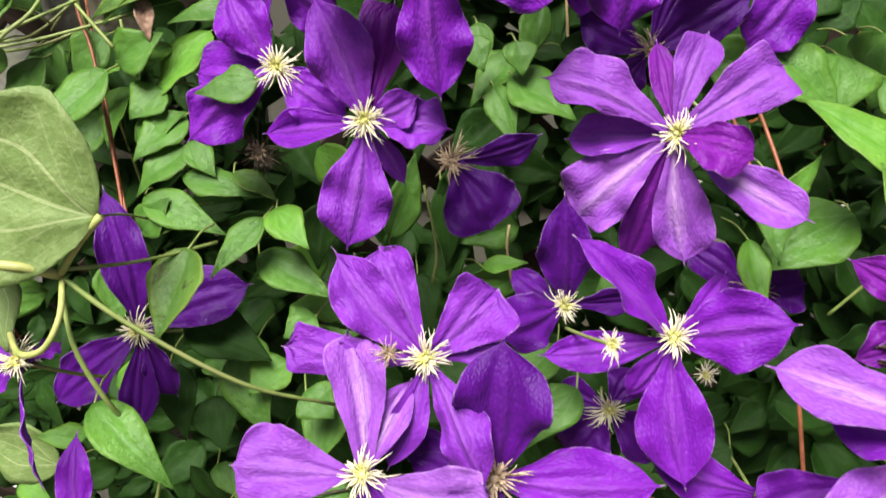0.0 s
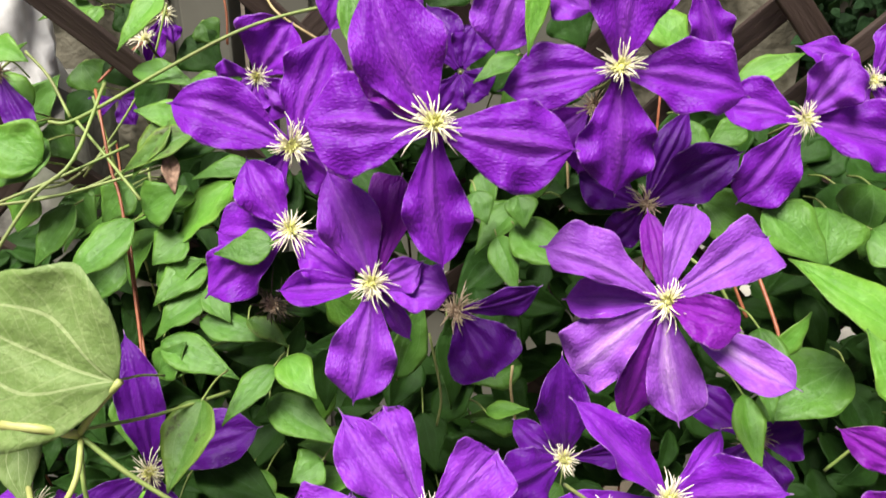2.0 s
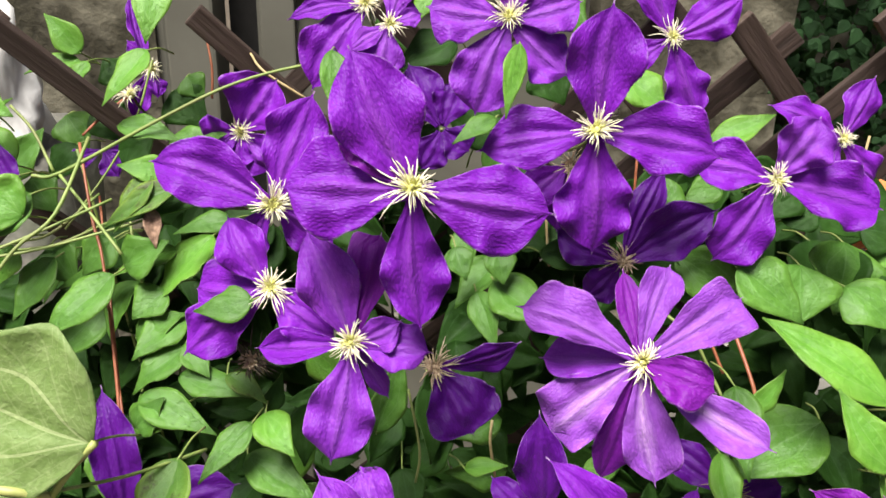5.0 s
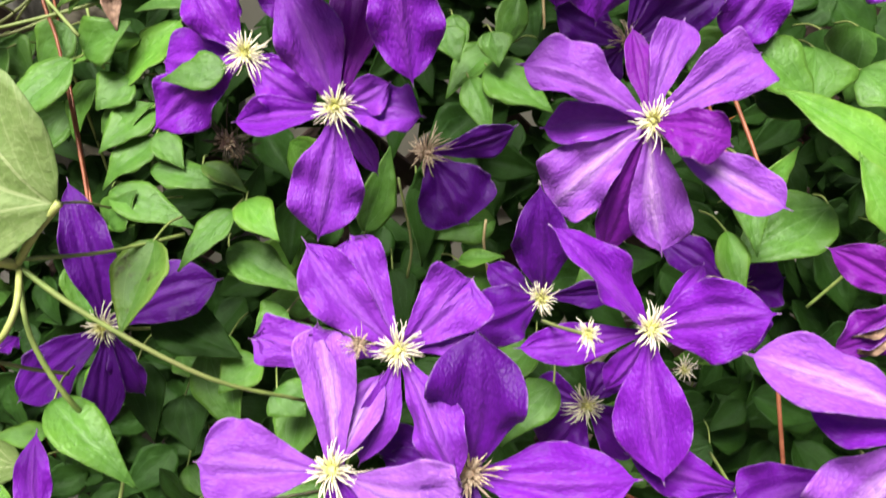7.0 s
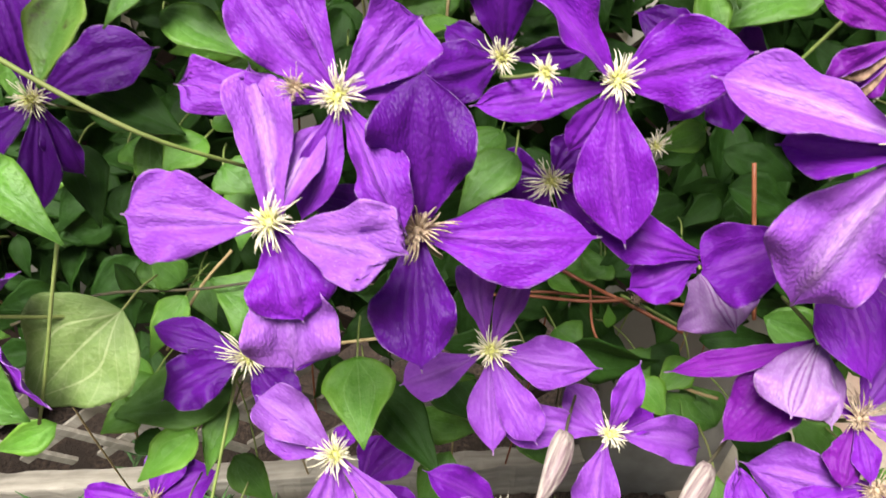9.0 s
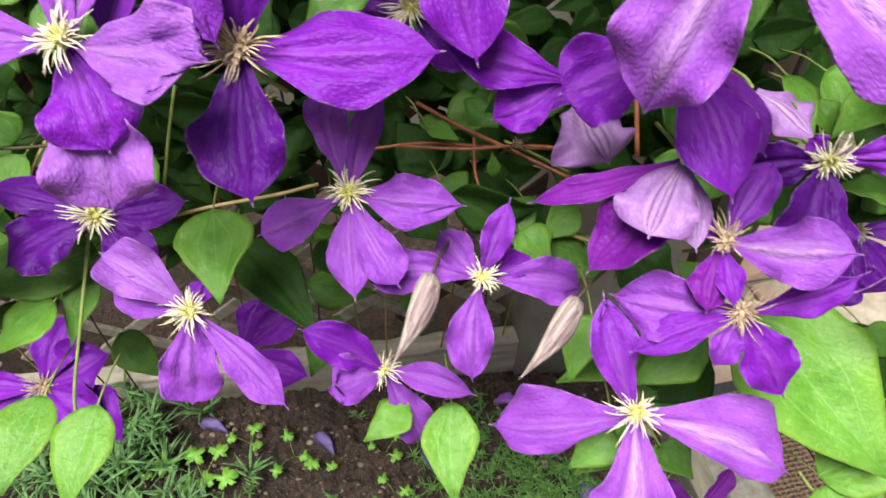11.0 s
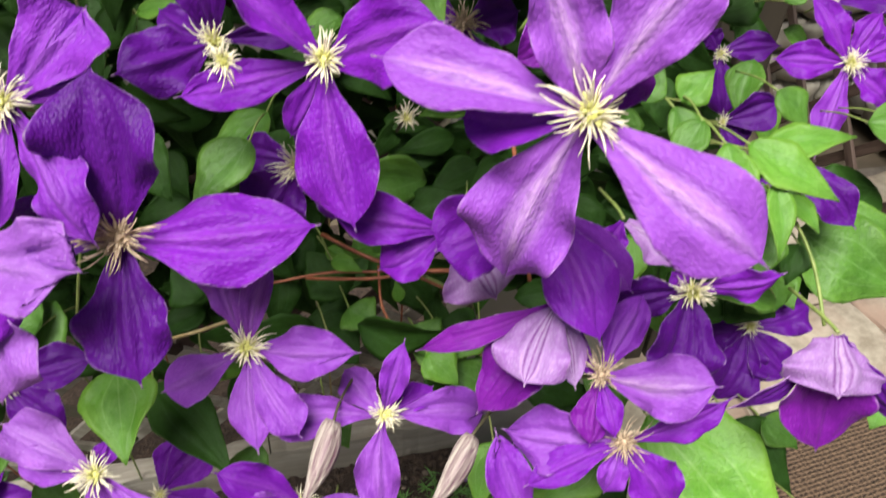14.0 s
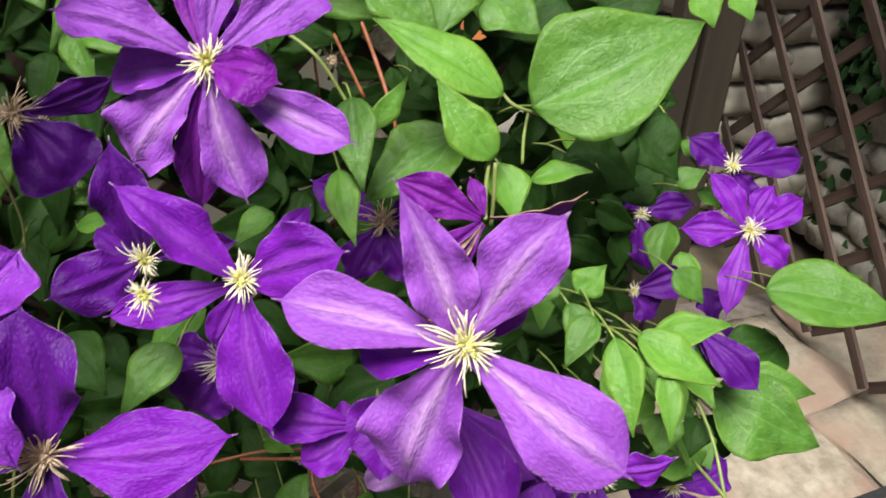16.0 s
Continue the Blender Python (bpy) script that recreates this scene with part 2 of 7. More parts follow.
# ---- shapes ----
def mesh_of(name, verts, faces, material, uvs=None, slots=None, smooth=True):
    me = bpy.data.meshes.new(name)
    me.from_pydata(verts, [], faces)
    for mat in material if isinstance(material, (list, tuple)) else (material,):
        me.materials.append(mat)
    if uvs is not None:
        layer = me.uv_layers.new(name="UVMap")
        corner = np.array([uvs[i] for f in faces for i in f], dtype=np.float32)
        layer.data.foreach_set("uv", corner.ravel())
    if slots is not None:
        me.polygons.foreach_set("material_index", slots)
    if smooth:
        me.polygons.foreach_set("use_smooth", [True] * len(me.polygons))
    me.update()
    return me


def child(name, me, parent, m=None, label=""):
    ob = new(name, me)
    ob.parent = parent
    if m is not None:
        ob.matrix_basis = m
    return tagged(ob, label)


def part(name, bm, material, parent, label=""):
    """One bmesh as one mesh object under a thing or a part; with no parent it is a thing itself."""
    me = bpy.data.meshes.new(name)
    bm.to_mesh(me)
    bm.free()
    me.materials.append(material)
    ob = new(name, me)
    ob.parent = parent
    return tagged(ob, label)


def basis(origin, along, facing):
    """Local y along the blade, z out of its face."""
    y = Vector(along).normalized()
    z = Vector(facing) - y * Vector(facing).dot(y)
    if z.length < 1e-4:
        z = y.orthogonal()
    z.normalize()
    x = y.cross(z)
    m = Matrix((x, y, z)).transposed().to_4x4()
    m.translation = origin
    return m


def smooth_step(a):
    a = min(1.0, max(0.0, a))
    return a * a * (3 - 2 * a)


def blade(nu, nv, length, outline, bend, cup, wave, twist, thick, rng, ragged=0.0, ridge=0.0, fold=0.0, notch=0.0, soft=0.10, sickle=0.0, frill=0.09, bite=0.35, ruffle=0.0, sides=(1.0, 1.0), curl=0.0, tear=0.0, tilt=0.0):
    """A thin closed blade along y: outline(u) is its half width; bend, twist, curl (of the tip, backwards) and tilt (of the end's cut) in degrees.
    sides scales its left and right half, ruffle crinkles the margin, notch and tear bite into the end, ragged frays it."""
    seed = rng.uniform(0, 50)
    b = radians(bend)
    verts, uvs = [], []
    phase, turns = rng.uniform(0, 6.28), rng.uniform(2.0, 3.4)
    skew = math.tan(radians(tilt))
    for i in range(nu + 1):
        u = i / nu
        if abs(b) > 1e-3:
            r = length / (2 * math.sin(b / 2))
            a = u * b - b / 2
            py, pz = r * (math.sin(a) + math.sin(b / 2)), r * (math.cos(a) - math.cos(b / 2))
            ny, nz = math.sin(a), math.cos(a)
            ty, tz = math.cos(a), -math.sin(a)
        else:
            py, pz, ny, nz, ty, tz = u * length, 0.0, 0.0, 1.0, 1.0, 0.0
        half = outline(u)
        tw = radians(twist) * (u - 0.3)
        back = smooth_step((u - 0.62) / 0.5) ** 1.5
        pz -= math.sin(radians(curl)) * 0.32 * length * back
        py -= (1 - math.cos(radians(curl))) * 0.30 * length * back
        for j in range(nv + 1):
            v = 2 * j / nv - 1
            edge = abs(v) ** 2.2
            own = sides[0] if v < 0 else sides[1]
            w = half * (1 + edge * (own - 1)) * (1 + edge * (frill * noise.noise((seed, u * 5.0, 3.0 if v > 0 else 9.0)) + 0.4 * frill * noise.noise((seed, u * 13.0, 5.0 if v > 0 else 12.0))))
            x = w * v
            lift = cup * half * v * v + fold * half * abs(v)
            lift += wave * half * edge * math.sin(turns * 6.28 * u + phase + (1.7 if v > 0 else 0.0)) * smooth_step(u * 2.2)
            lift += ridge * half * (math.exp(-((v / 0.12) ** 2)) - 0.9 * math.exp(-(((abs(v) - 0.24) / 0.12) ** 2)) + 0.55 * math.exp(-(((abs(v) - 0.52) / 0.15) ** 2))) * smooth_step((1 - u) * 3)
            lift += half * (soft * noise.noise((u * 2.2, v * 1.2, seed)) + 0.28 * soft * noise.noise((u * 5.5, v * 2.6, seed + 9)))
            if ruffle:
                lift += ruffle * half * smooth_step((abs(v) - 0.25) / 0.75) * (noise.noise((u * 15.0, 2.0 * v, seed + 21)) + 0.5 * noise.noise((u * 31.0, 3.0 * v, seed + 27)))
            x += sickle * length * math.sin(math.pi * u)
            slip = skew * x * smooth_step((u - 0.45) / 0.5)
            if ragged:
                slip -= ragged * length * smooth_step((u - 0.6) / 0.4) * (0.5 + 0.7 * noise.noise((v * 2.6, seed, 0.0)) + 0.55 * noise.noise((v * 8.0, seed, 4.0)))
            if notch and u > 0.5:
                slip -= notch * length * math.exp(-(((v - bite) / 0.16) ** 2)) * smooth_step((u - 0.5) / 0.5)
            if tear and u > 0.4:
                slip -= tear * length * math.exp(-(((v - bite) / 0.07) ** 2)) * smooth_step((u - 0.4) / 0.5)
            x, lift = x * math.cos(tw) - lift * math.sin(tw), x * math.sin(tw) + lift * math.cos(tw)
            verts.append((x, py + ny * lift + ty * slip, pz + nz * lift + tz * slip))
            uvs.append((0.5 + 0.5 * v, u))
    n = (nu + 1) * (nv + 1)
    normal_off = []
    for k in range(n):
        i = k // (nv + 1)
        a = (i / nu) * b - b / 2
        normal_off.append((0.0, math.sin(a) * thick, math.cos(a) * thick))
    verts += [(p[0], p[1] - o[1], p[2] - o[2]) for p, o in zip(verts, normal_off)]
    uvs += uvs
    faces, slots = [], []
    at = lambda i, j: i * (nv + 1) + j
    for i in range(nu):
        for j in range(nv):
            q = (at(i, j), at(i, j + 1), at(i + 1, j + 1), at(i + 1, j))
            faces.append(q)
            slots.append(0)
            faces.append(tuple(n + k for k in reversed(q)))
            slots.append(1)
    rim = [at(0, j) for j in range(nv)] + [at(i, nv) for i in range(nu)] + [at(nu, j) for j in range(nv, 0, -1)] + [at(i, 0) for i in range(nu, 0, -1)]
    for a, c in zip(rim, rim[1:] + rim[:1]):
        faces.append((c, a, n + a, n + c))
        slots.append(1)
    return verts, faces, uvs, slots


def tepal_outline(width, peak, blunt, waist, cusp=0.09):
    def outline(u):
        if u < peak:
            s = waist + (1 - waist) * smooth_step(u / peak) ** 0.95
        else:
            k = min(1.0, (u - peak) / (0.945 - peak))
            s = max(0.0, 1 - k ** blunt) ** (0.72 if blunt > 3 else 0.95)
        if u > 0.8:
            s = max(s, cusp * (1.0 - u) / 0.12)
        return max(0.00025, 0.5 * width * s)
    return outline


def leaf_outline(width, peak, taper=1.42):
    def outline(u):
        s = math.sin(math.pi * min(1.0, u / (2 * peak))) ** 0.62 if u < peak else 1.0
        if u >= peak:
            k = (u - peak) / (1 - peak)
            s = (1 - k ** taper) * (1 - 0.30 * k)
        return max(0.0004, 0.5 * width * s)
    return outline


def tube(points, radius, sides=7, taper=1.0, steps=5):
    """A round stem through the points, smoothed, as verts and faces."""
    p = [Vector(q) for q in points]
    p = [p[0] * 2 - p[1]] + p + [p[-1] * 2 - p[-2]]
    line = []
    for k in range(1, len(p) - 2):
        for s in range(steps):
            t = s / steps
            a, b, c, d = p[k - 1], p[k], p[k + 1], p[k + 2]
            line.append(0.5 * (2 * b + (c - a) * t + (2 * a - 5 * b + 4 * c - d) * t * t + (3 * b - a - 3 * c + d) * t ** 3))
    line.append(p[-2])
    verts, faces, n = [], [], len(line)
    side = None
    for k, q in enumerate(line):
        d = (line[min(k + 1, n - 1)] - line[max(k - 1, 0)]).normalized()
        side = d.orthogonal().normalized() if side is None else (side - d * side.dot(d)).normalized()
        up = d.cross(side)
        r = radius * (1 + (taper - 1) * k / (n - 1)) * (1 + 0.10 * noise.noise(q * 120))
        for j in range(sides):
            a = 6.2832 * j / sides
            verts.append(q + (side * math.cos(a) + up * math.sin(a)) * r)
    for k in range(n - 1):
        for j in range(sides):
            a, b = k * sides + j, k * sides + (j + 1) % sides
            faces.append((a, b, b + sides, a + sides))
    faces.append(tuple(range(sides))[::-1])
    faces.append(tuple(range((n - 1) * sides, n * sides)))
    return [tuple(v) for v in verts], faces


def stamen_mesh(name, seed, count, reach, spread, mat):
    """A brush of flattened, curving stamens round a tuft of pistils; z is the flower's axis."""
    rng = random.Random(seed)
    verts, faces, slots = [], [], []

    def strip(a, tilt, size, r, slot, curl, sway=0.0):
        pts = []
        for k in range(7):
            s = k / 6
            ang = tilt * (0.45 + 0.55 * s) + curl * s * s
            d = size * s
            turn = a + sway * s * s
            out, up = d * math.sin(ang), d * math.cos(ang) * (1 - 0.18 * s)
            pts.append(Vector((out * math.cos(turn) + 0.0011 * math.cos(a), out * math.sin(turn) + 0.0011 * math.sin(a), 0.0012 + up)))
        base, n = len(verts), len(pts)
        sidev = Vector((-math.sin(a), math.cos(a), 0))
        for k, q in enumerate(pts):
            w = r * (0.75, 0.72, 0.80, 1.05, 1.18, 1.05, 0.45)[k]
            verts.extend([tuple(q + sidev * w), tuple(q + Vector((0, 0, w * 0.6))), tuple(q - sidev * w), tuple(q - Vector((0, 0, w * 0.6)))])
        for k in range(n - 1):
            for j in range(4):
                a0, b0 = base + 4 * k + j, base + 4 * k + (j + 1) % 4
                faces.append((a0, b0, b0 + 4, a0 + 4))
                slots.append(slot)
        faces.append((base + 4 * n - 4, base + 4 * n - 3, base + 4 * n - 2, base + 4 * n - 1))
        slots.append(slot)

    thin_side = rng.uniform(0, 6.28)
    for k in range(count):
        a = 6.2832 * k / count + rng.uniform(-0.4, 0.4)
        side = 1 - 0.22 * math.cos(a - thin_side)
        strip(a, radians(rng.choice((rng.uniform(spread - 42, spread - 8), rng.uniform(spread - 14, spread + 14)))), reach * side * rng.uniform(0.50, 1.06), 0.00026 * rng.uniform(0.7, 1.25), 0, rng.uniform(-0.6, 0.4), rng.uniform(-0.3, 0.3))
    for k in range(48):
        strip(rng.uniform(0, 6.28), radians(rng.uniform(2, 52)), reach * rng.uniform(0.26, 0.50), 0.00055, 1, rng.uniform(-0.2, 0.4))
    base = len(verts)
    for ring in range(4):
        for j in range(10):
            a, e = 0.6283 * j, 0.5 * ring
            verts.append((0.0024 * math.cos(e) * math.cos(a), 0.0024 * math.cos(e) * math.sin(a), 0.0004 + 0.0034 * math.sin(e)))
    for ring in range(3):
        for j in range(10):
            faces.append((base + 10 * ring + j, base + 10 * ring + (j + 1) % 10, base + 10 * ring + 10 + (j + 1) % 10, base + 10 * ring + 10 + j))
            slots.append(1)
    faces.append(tuple(base + 30 + j for j in range(10)))
    slots.append(1)
    pair = []
    for slot, part_name, colour in ((0, name, mat), (1, "pistil_tuft", PISTIL if mat is STAMEN else STAMEN_DIM)):
        mine = [f for f, k in zip(faces, slots) if k == slot]
        used = sorted({i for f in mine for i in f})
        place = {i: k for k, i in enumerate(used)}
        pair.append(mesh_of(part_name, [verts[i] for i in used], [tuple(place[i] for i in f) for f in mine], colour))
    return pair


BRUSH = {
    "open": [stamen_mesh("stamen_brush", 11 + k, 80, 0.0126, 74, STAMEN) for k in range(4)],
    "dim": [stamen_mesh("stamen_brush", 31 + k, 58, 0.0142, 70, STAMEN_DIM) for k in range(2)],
    "spent": [stamen_mesh("style_tuft", 71, 46, 0.0130, 80, STEM_DARK)],
    "small": [stamen_mesh("stamen_brush", 51, 60, 0.0104, 68, STAMEN)],
}
STYLES = {"deep": (DEEP_SHADED, BACK), "violet": (VIOLET, BACK), "mid": (MID, BACK), "pale": (PALE, BACK), "lilac": (LILAC, BACK), "magenta": (MAGENTA, BACK), "nodding": (VIOLET, SILVER)}
flower_count = 0


def flower(label, style, centre, facing, petals, brush="open", size=1.0, stalk=None):
    """A clematis flower: an Empty at its centre with tepals, a brush of stamens and a stalk.
    petals: (angle, lift, length cm, width cm, bend, roll, kind); angle runs anticlockwise round the facing axis from its right, lift towards the face.
    kind: letters m (magenta), p (pale), v (violet), k (deep violet), i (mid violet), s (silvery back), r (ragged), n (notched tip), b (blunt), w (narrow waist), c (strongly cupped), d (brown back), x (withered brown)."""
    global flower_count
    flower_count += 1
    rng = random.Random(100 + flower_count)
    top = new("clematis_flower")
    top.empty_display_size = 0.01
    axis = Vector(facing).normalized()
    up = Vector((0, 0, 1)) - axis * axis.z
    if up.length < 0.05:
        up = Vector((0, 1, 0)) - axis * axis.y
    up.normalize()
    right = up.cross(axis)
    m = Matrix((right, up, axis)).transposed().to_4x4()
    m.translation = centre
    top.matrix_basis = m
    tagged(top, label, "flower", "clematis flowers on the vine")
    for k, row in enumerate(petals):
        angle, lift, length, width, bend, roll, kind = row[:7]
        own = row[7] if len(row) > 7 else {}
        a, e = radians(angle), radians(lift)
        along = Vector((math.cos(a) * math.cos(e), math.sin(a) * math.cos(e), math.sin(e)))
        out = Vector((-math.cos(a) * math.sin(e), -math.sin(a) * math.sin(e), math.cos(e)))
        out = Matrix.Rotation(radians(roll), 3, along) @ out
        front, back = STYLES[style]
        front = {"x": BROWN_TIP, "m": MAGENTA, "p": PALE, "v": VIOLET, "i": MID, "k": DEEP_SHADED, "l": LILAC, "f": FADED}.get(next((c for c in kind if c in "xmpviklf"), ""), front)
        back = SILVER if "s" in kind else back
        if "d" in kind:
            back = BROWN_TIP
        blunt = own.get("blunt", 4.0 if "b" in kind else rng.uniform(1.7, 2.3))
        peak = own.get("peak", rng.uniform(0.52, 0.60) if "b" not in kind else 0.68)
        shape = tepal_outline(width * 1.02 / 100, peak, blunt, own.get("waist", 0.10 if "w" in kind else 0.2), own.get("cusp", 0.09))
        cup = own.get("cup", 0.42 if "c" in kind else rng.uniform(0.02, 0.16))
        v, f, uv, slots = blade(34, 24, length / 100, shape, bend + (0 if own else rng.uniform(-6, 14)), cup, own.get("wave", rng.uniform(0.12, 0.30)), own.get("twist", rng.uniform(-14, 14)), 0.0005, rng,
                                own.get("ragged", 0.13 if "r" in kind else 0.0), own.get("ridge", 0.085), own.get("fold", rng.uniform(-0.22, 0.30)),
                                own.get("notch", 0.14 if "n" in kind else rng.choice((0, 0, 0, 0.05, 0.07))), own.get("soft", rng.uniform(0.12, 0.24)),
                                own.get("sickle", rng.uniform(-0.05, 0.05)), own.get("frill", 0.09), own.get("bite", rng.uniform(-0.6, 0.6)), own.get("ruffle", 0.032),
                                own.get("sides", (rng.uniform(0.88, 1.1), rng.uniform(0.88, 1.1))), own.get("curl", rng.uniform(-10, 28)), own.get("tear", 0.0), own.get("tilt", 0.0))
        me = mesh_of("petal", v, f, (front, back), uv, slots)
        start = along * 0.0018 + Vector((0, 0, -0.0012 * (k % 2)))
        child("petal", me, top, basis(start, along, out))
    if brush:
        me = BRUSH[brush][flower_count % len(BRUSH[brush])]
        ring = child("stamen_brush", me[0], top, pose(0, 0, 0, rng.uniform(-20, 20), rng.uniform(-20, 20), rng.uniform(0, 360)) @ Matrix.Scale(size, 4), "cream-coloured brush of stamens")
        child("pistil_tuft", me[1], ring, None, "yellow-green tuft of pistils")
    end = m.inverted() @ Vector(stalk) if stalk else Vector((rng.uniform(-0.008, 0.008), 0.002, -0.045))
    mid = Vector((end.x * 0.35, end.y * 0.3, end.z * 0.45 - 0.006))
    v, f = tube([(0, 0, -0.001), mid, end], 0.0009, 6)
    child("stalk", mesh_of("stalk", v, f, STEM_GREEN), top)
    return top


vine = tagged(new("clematis_vine"), "climbing clematis with reddish stems and green leaves on a trellis", "climbing plant")
vine.empty_display_size = 0.05
leaf_count = 0


def leaf(base, tip, facing, width, bend=-25, mat=None, fold=0.10, stalk=None, label=""):
    """One leaf of the vine from base to tip, width in cm; facing is the way its upper side looks."""
    global leaf_count
    leaf_count += 1
    rng = random.Random(5000 + leaf_count)
    along = Vector(tip) - Vector(base)
    size = along.length
    nu, nv = (26, 18) if size > 0.055 else (16, 10) if size > 0.035 else (11, 8)
    v, f, uv, slots = blade(nu, nv, size, leaf_outline(width * 0.96 / 100, rng.uniform(0.34, 0.42), 1.42 if size < 0.055 else 1.75), bend, rng.uniform(-0.05, 0.1), rng.uniform(0.05, 0.11), rng.uniform(-16, 16), 0.0005, rng, 0, -0.03, fold, 0, rng.uniform(0.08, 0.2), rng.uniform(-0.05, 0.05))
    mat = mat or LEAF
    me = mesh_of("leaf", v, f, (mat, mat if mat is LEAF_BACK else LEAF_BACK), uv, slots)
    m = basis(base, along, facing)
    own = child("leaf", me, vine, m, label)
    back = Vector(stalk) if stalk else Vector(base) - along.normalized() * 0.008 + Vector((0, 0.030, -0.012))
    v, f = tube([Vector(base) + along * 0.02, Vector(base) * 0.5 + back * 0.5 + Vector((0, 0, 0.002)), back], 0.00055, 5, 1.1, 4)
    child("leaf_stalk", mesh_of("leaf_stalk", v, f, STEM_GREEN), own, m.inverted())


def stem(points, radius_mm, mat=None, taper=1.0):
    """One vine stem through a few points; radius in millimetres."""
    v, f = tube(points, radius_mm / 1000, 8, taper)
    child("stem", mesh_of("stem", v, f, mat or STEM_GREEN), vine)


# ---- materials of the setting ----
SOIL = plain_material("soil", (0.013, 0.008, 0.006), (0.095, 0.063, 0.044), 150.0, 0.95, 1.0, 0.012, (1, 1, 1), (0.032, 0.021, 0.014))
GROUND = plain_material("earth", (0.05, 0.04, 0.028), (0.11, 0.085, 0.055), 6.0, 0.95, 0.6, 0.01)
PLANK = plain_material("weathered_plank", (0.25, 0.225, 0.18), (0.50, 0.46, 0.385), 60.0, 0.85, 1.0, 0.004, (0.12, 1, 1), (0.16, 0.14, 0.10))
GREY_BOARD = plain_material("lichen_grey_board", (0.10, 0.095, 0.070), (0.24, 0.225, 0.175), 80.0, 0.9, 0.8, 0.002, (1, 0.15, 1), (0.15, 0.16, 0.10))
GREY_STONE = plain_material("grey_stone", (0.10, 0.095, 0.08), (0.25, 0.24, 0.20), 60.0, 0.9, 0.8, 0.003, (1, 1, 1), (0.15, 0.16, 0.11))
BROWN_WOOD = plain_material("stained_wood", (0.022, 0.012, 0.008), (0.078, 0.047, 0.034), 200.0, 0.70, 0.8, 0.0018, (1.0, 0.09, 1.0), (0.092, 0.060, 0.046), objects=True)
POST = plain_material("olive_post", (0.026, 0.021, 0.014), (0.046, 0.038, 0.026), 50.0, 0.6, 0.5, 0.001, (1, 1, 0.1))
RENDER = plain_material("rough_render", (0.024, 0.021, 0.011), (0.060, 0.053, 0.031), 75.0, 0.95, 0.7, 0.005, (1, 1, 1), (0.200, 0.183, 0.130))
DOOR_PAINT = plain_material("grey_green_paint", (0.115, 0.110, 0.085), (0.15, 0.145, 0.115), 8.0, 0.5, 0.15, 0.001)
GAP_SHADE = plain_material("gap_shade", (0.010, 0.009, 0.008), (0.022, 0.020, 0.017), 20.0, 0.95, 0.3, 0.002)
WHITE_STONE = plain_material("whitewash", (0.66, 0.65, 0.61), (0.84, 0.83, 0.80), 25.0, 0.9, 0.6, 0.004)
FLAG = plain_material("flagstone", (0.20, 0.17, 0.125), (0.42, 0.38, 0.30), 34.0, 0.9, 1.0, 0.005, (1, 1, 1), (0.27, 0.165, 0.125), objects=True)
RUBBLE = plain_material("rubble_stone", (0.26, 0.25, 0.21), (0.56, 0.54, 0.47), 22.0, 0.9, 0.7, 0.004, (1, 1, 1), (0.30, 0.26, 0.20), objects=True)
MORTAR = plain_material("mortar", (0.07, 0.06, 0.048), (0.14, 0.12, 0.10), 40.0, 0.95, 0.8, 0.004)
TERRACOTTA = plain_material("terracotta", (0.50, 0.15, 0.04), (0.66, 0.24, 0.07), 30.0, 0.8, 0.4, 0.001)
RUBBER = plain_material("black_rubber", (0.012, 0.014, 0.015), (0.025, 0.027, 0.028), 80.0, 0.6, 0.4, 0.001)
PEBBLE = plain_material("pebble", (0.10, 0.075, 0.055), (0.30, 0.24, 0.19), 90.0, 0.85, 0.5, 0.001, islands=True)
WEED = plain_material("weed_green", (0.048, 0.13, 0.024), (0.125, 0.28, 0.052), 120.0, 0.6, 0.4, 0.0006, islands=True)
SEEDLING = plain_material("seedling_green", (0.10, 0.27, 0.030), (0.20, 0.43, 0.055), 120.0, 0.6, 0.4, 0.0006)
SHRIVELLED = plain_material("shrivelled_violet", (0.050, 0.030, 0.12), (0.17, 0.12, 0.31), 160.0, 0.7, 0.7, 0.001, (1, 0.3, 1))
WEED_GREY = plain_material("weed_grey_green", (0.028, 0.088, 0.022), (0.125, 0.265, 0.072), 120.0, 0.65, 0.4, 0.0006, islands=True)
IVY = leaf_material("ivy_dark", (0.010, 0.034, 0.010), (0.030, 0.085, 0.022), (0.06, 0.13, 0.05), gloss=0.62, shine=0.2)


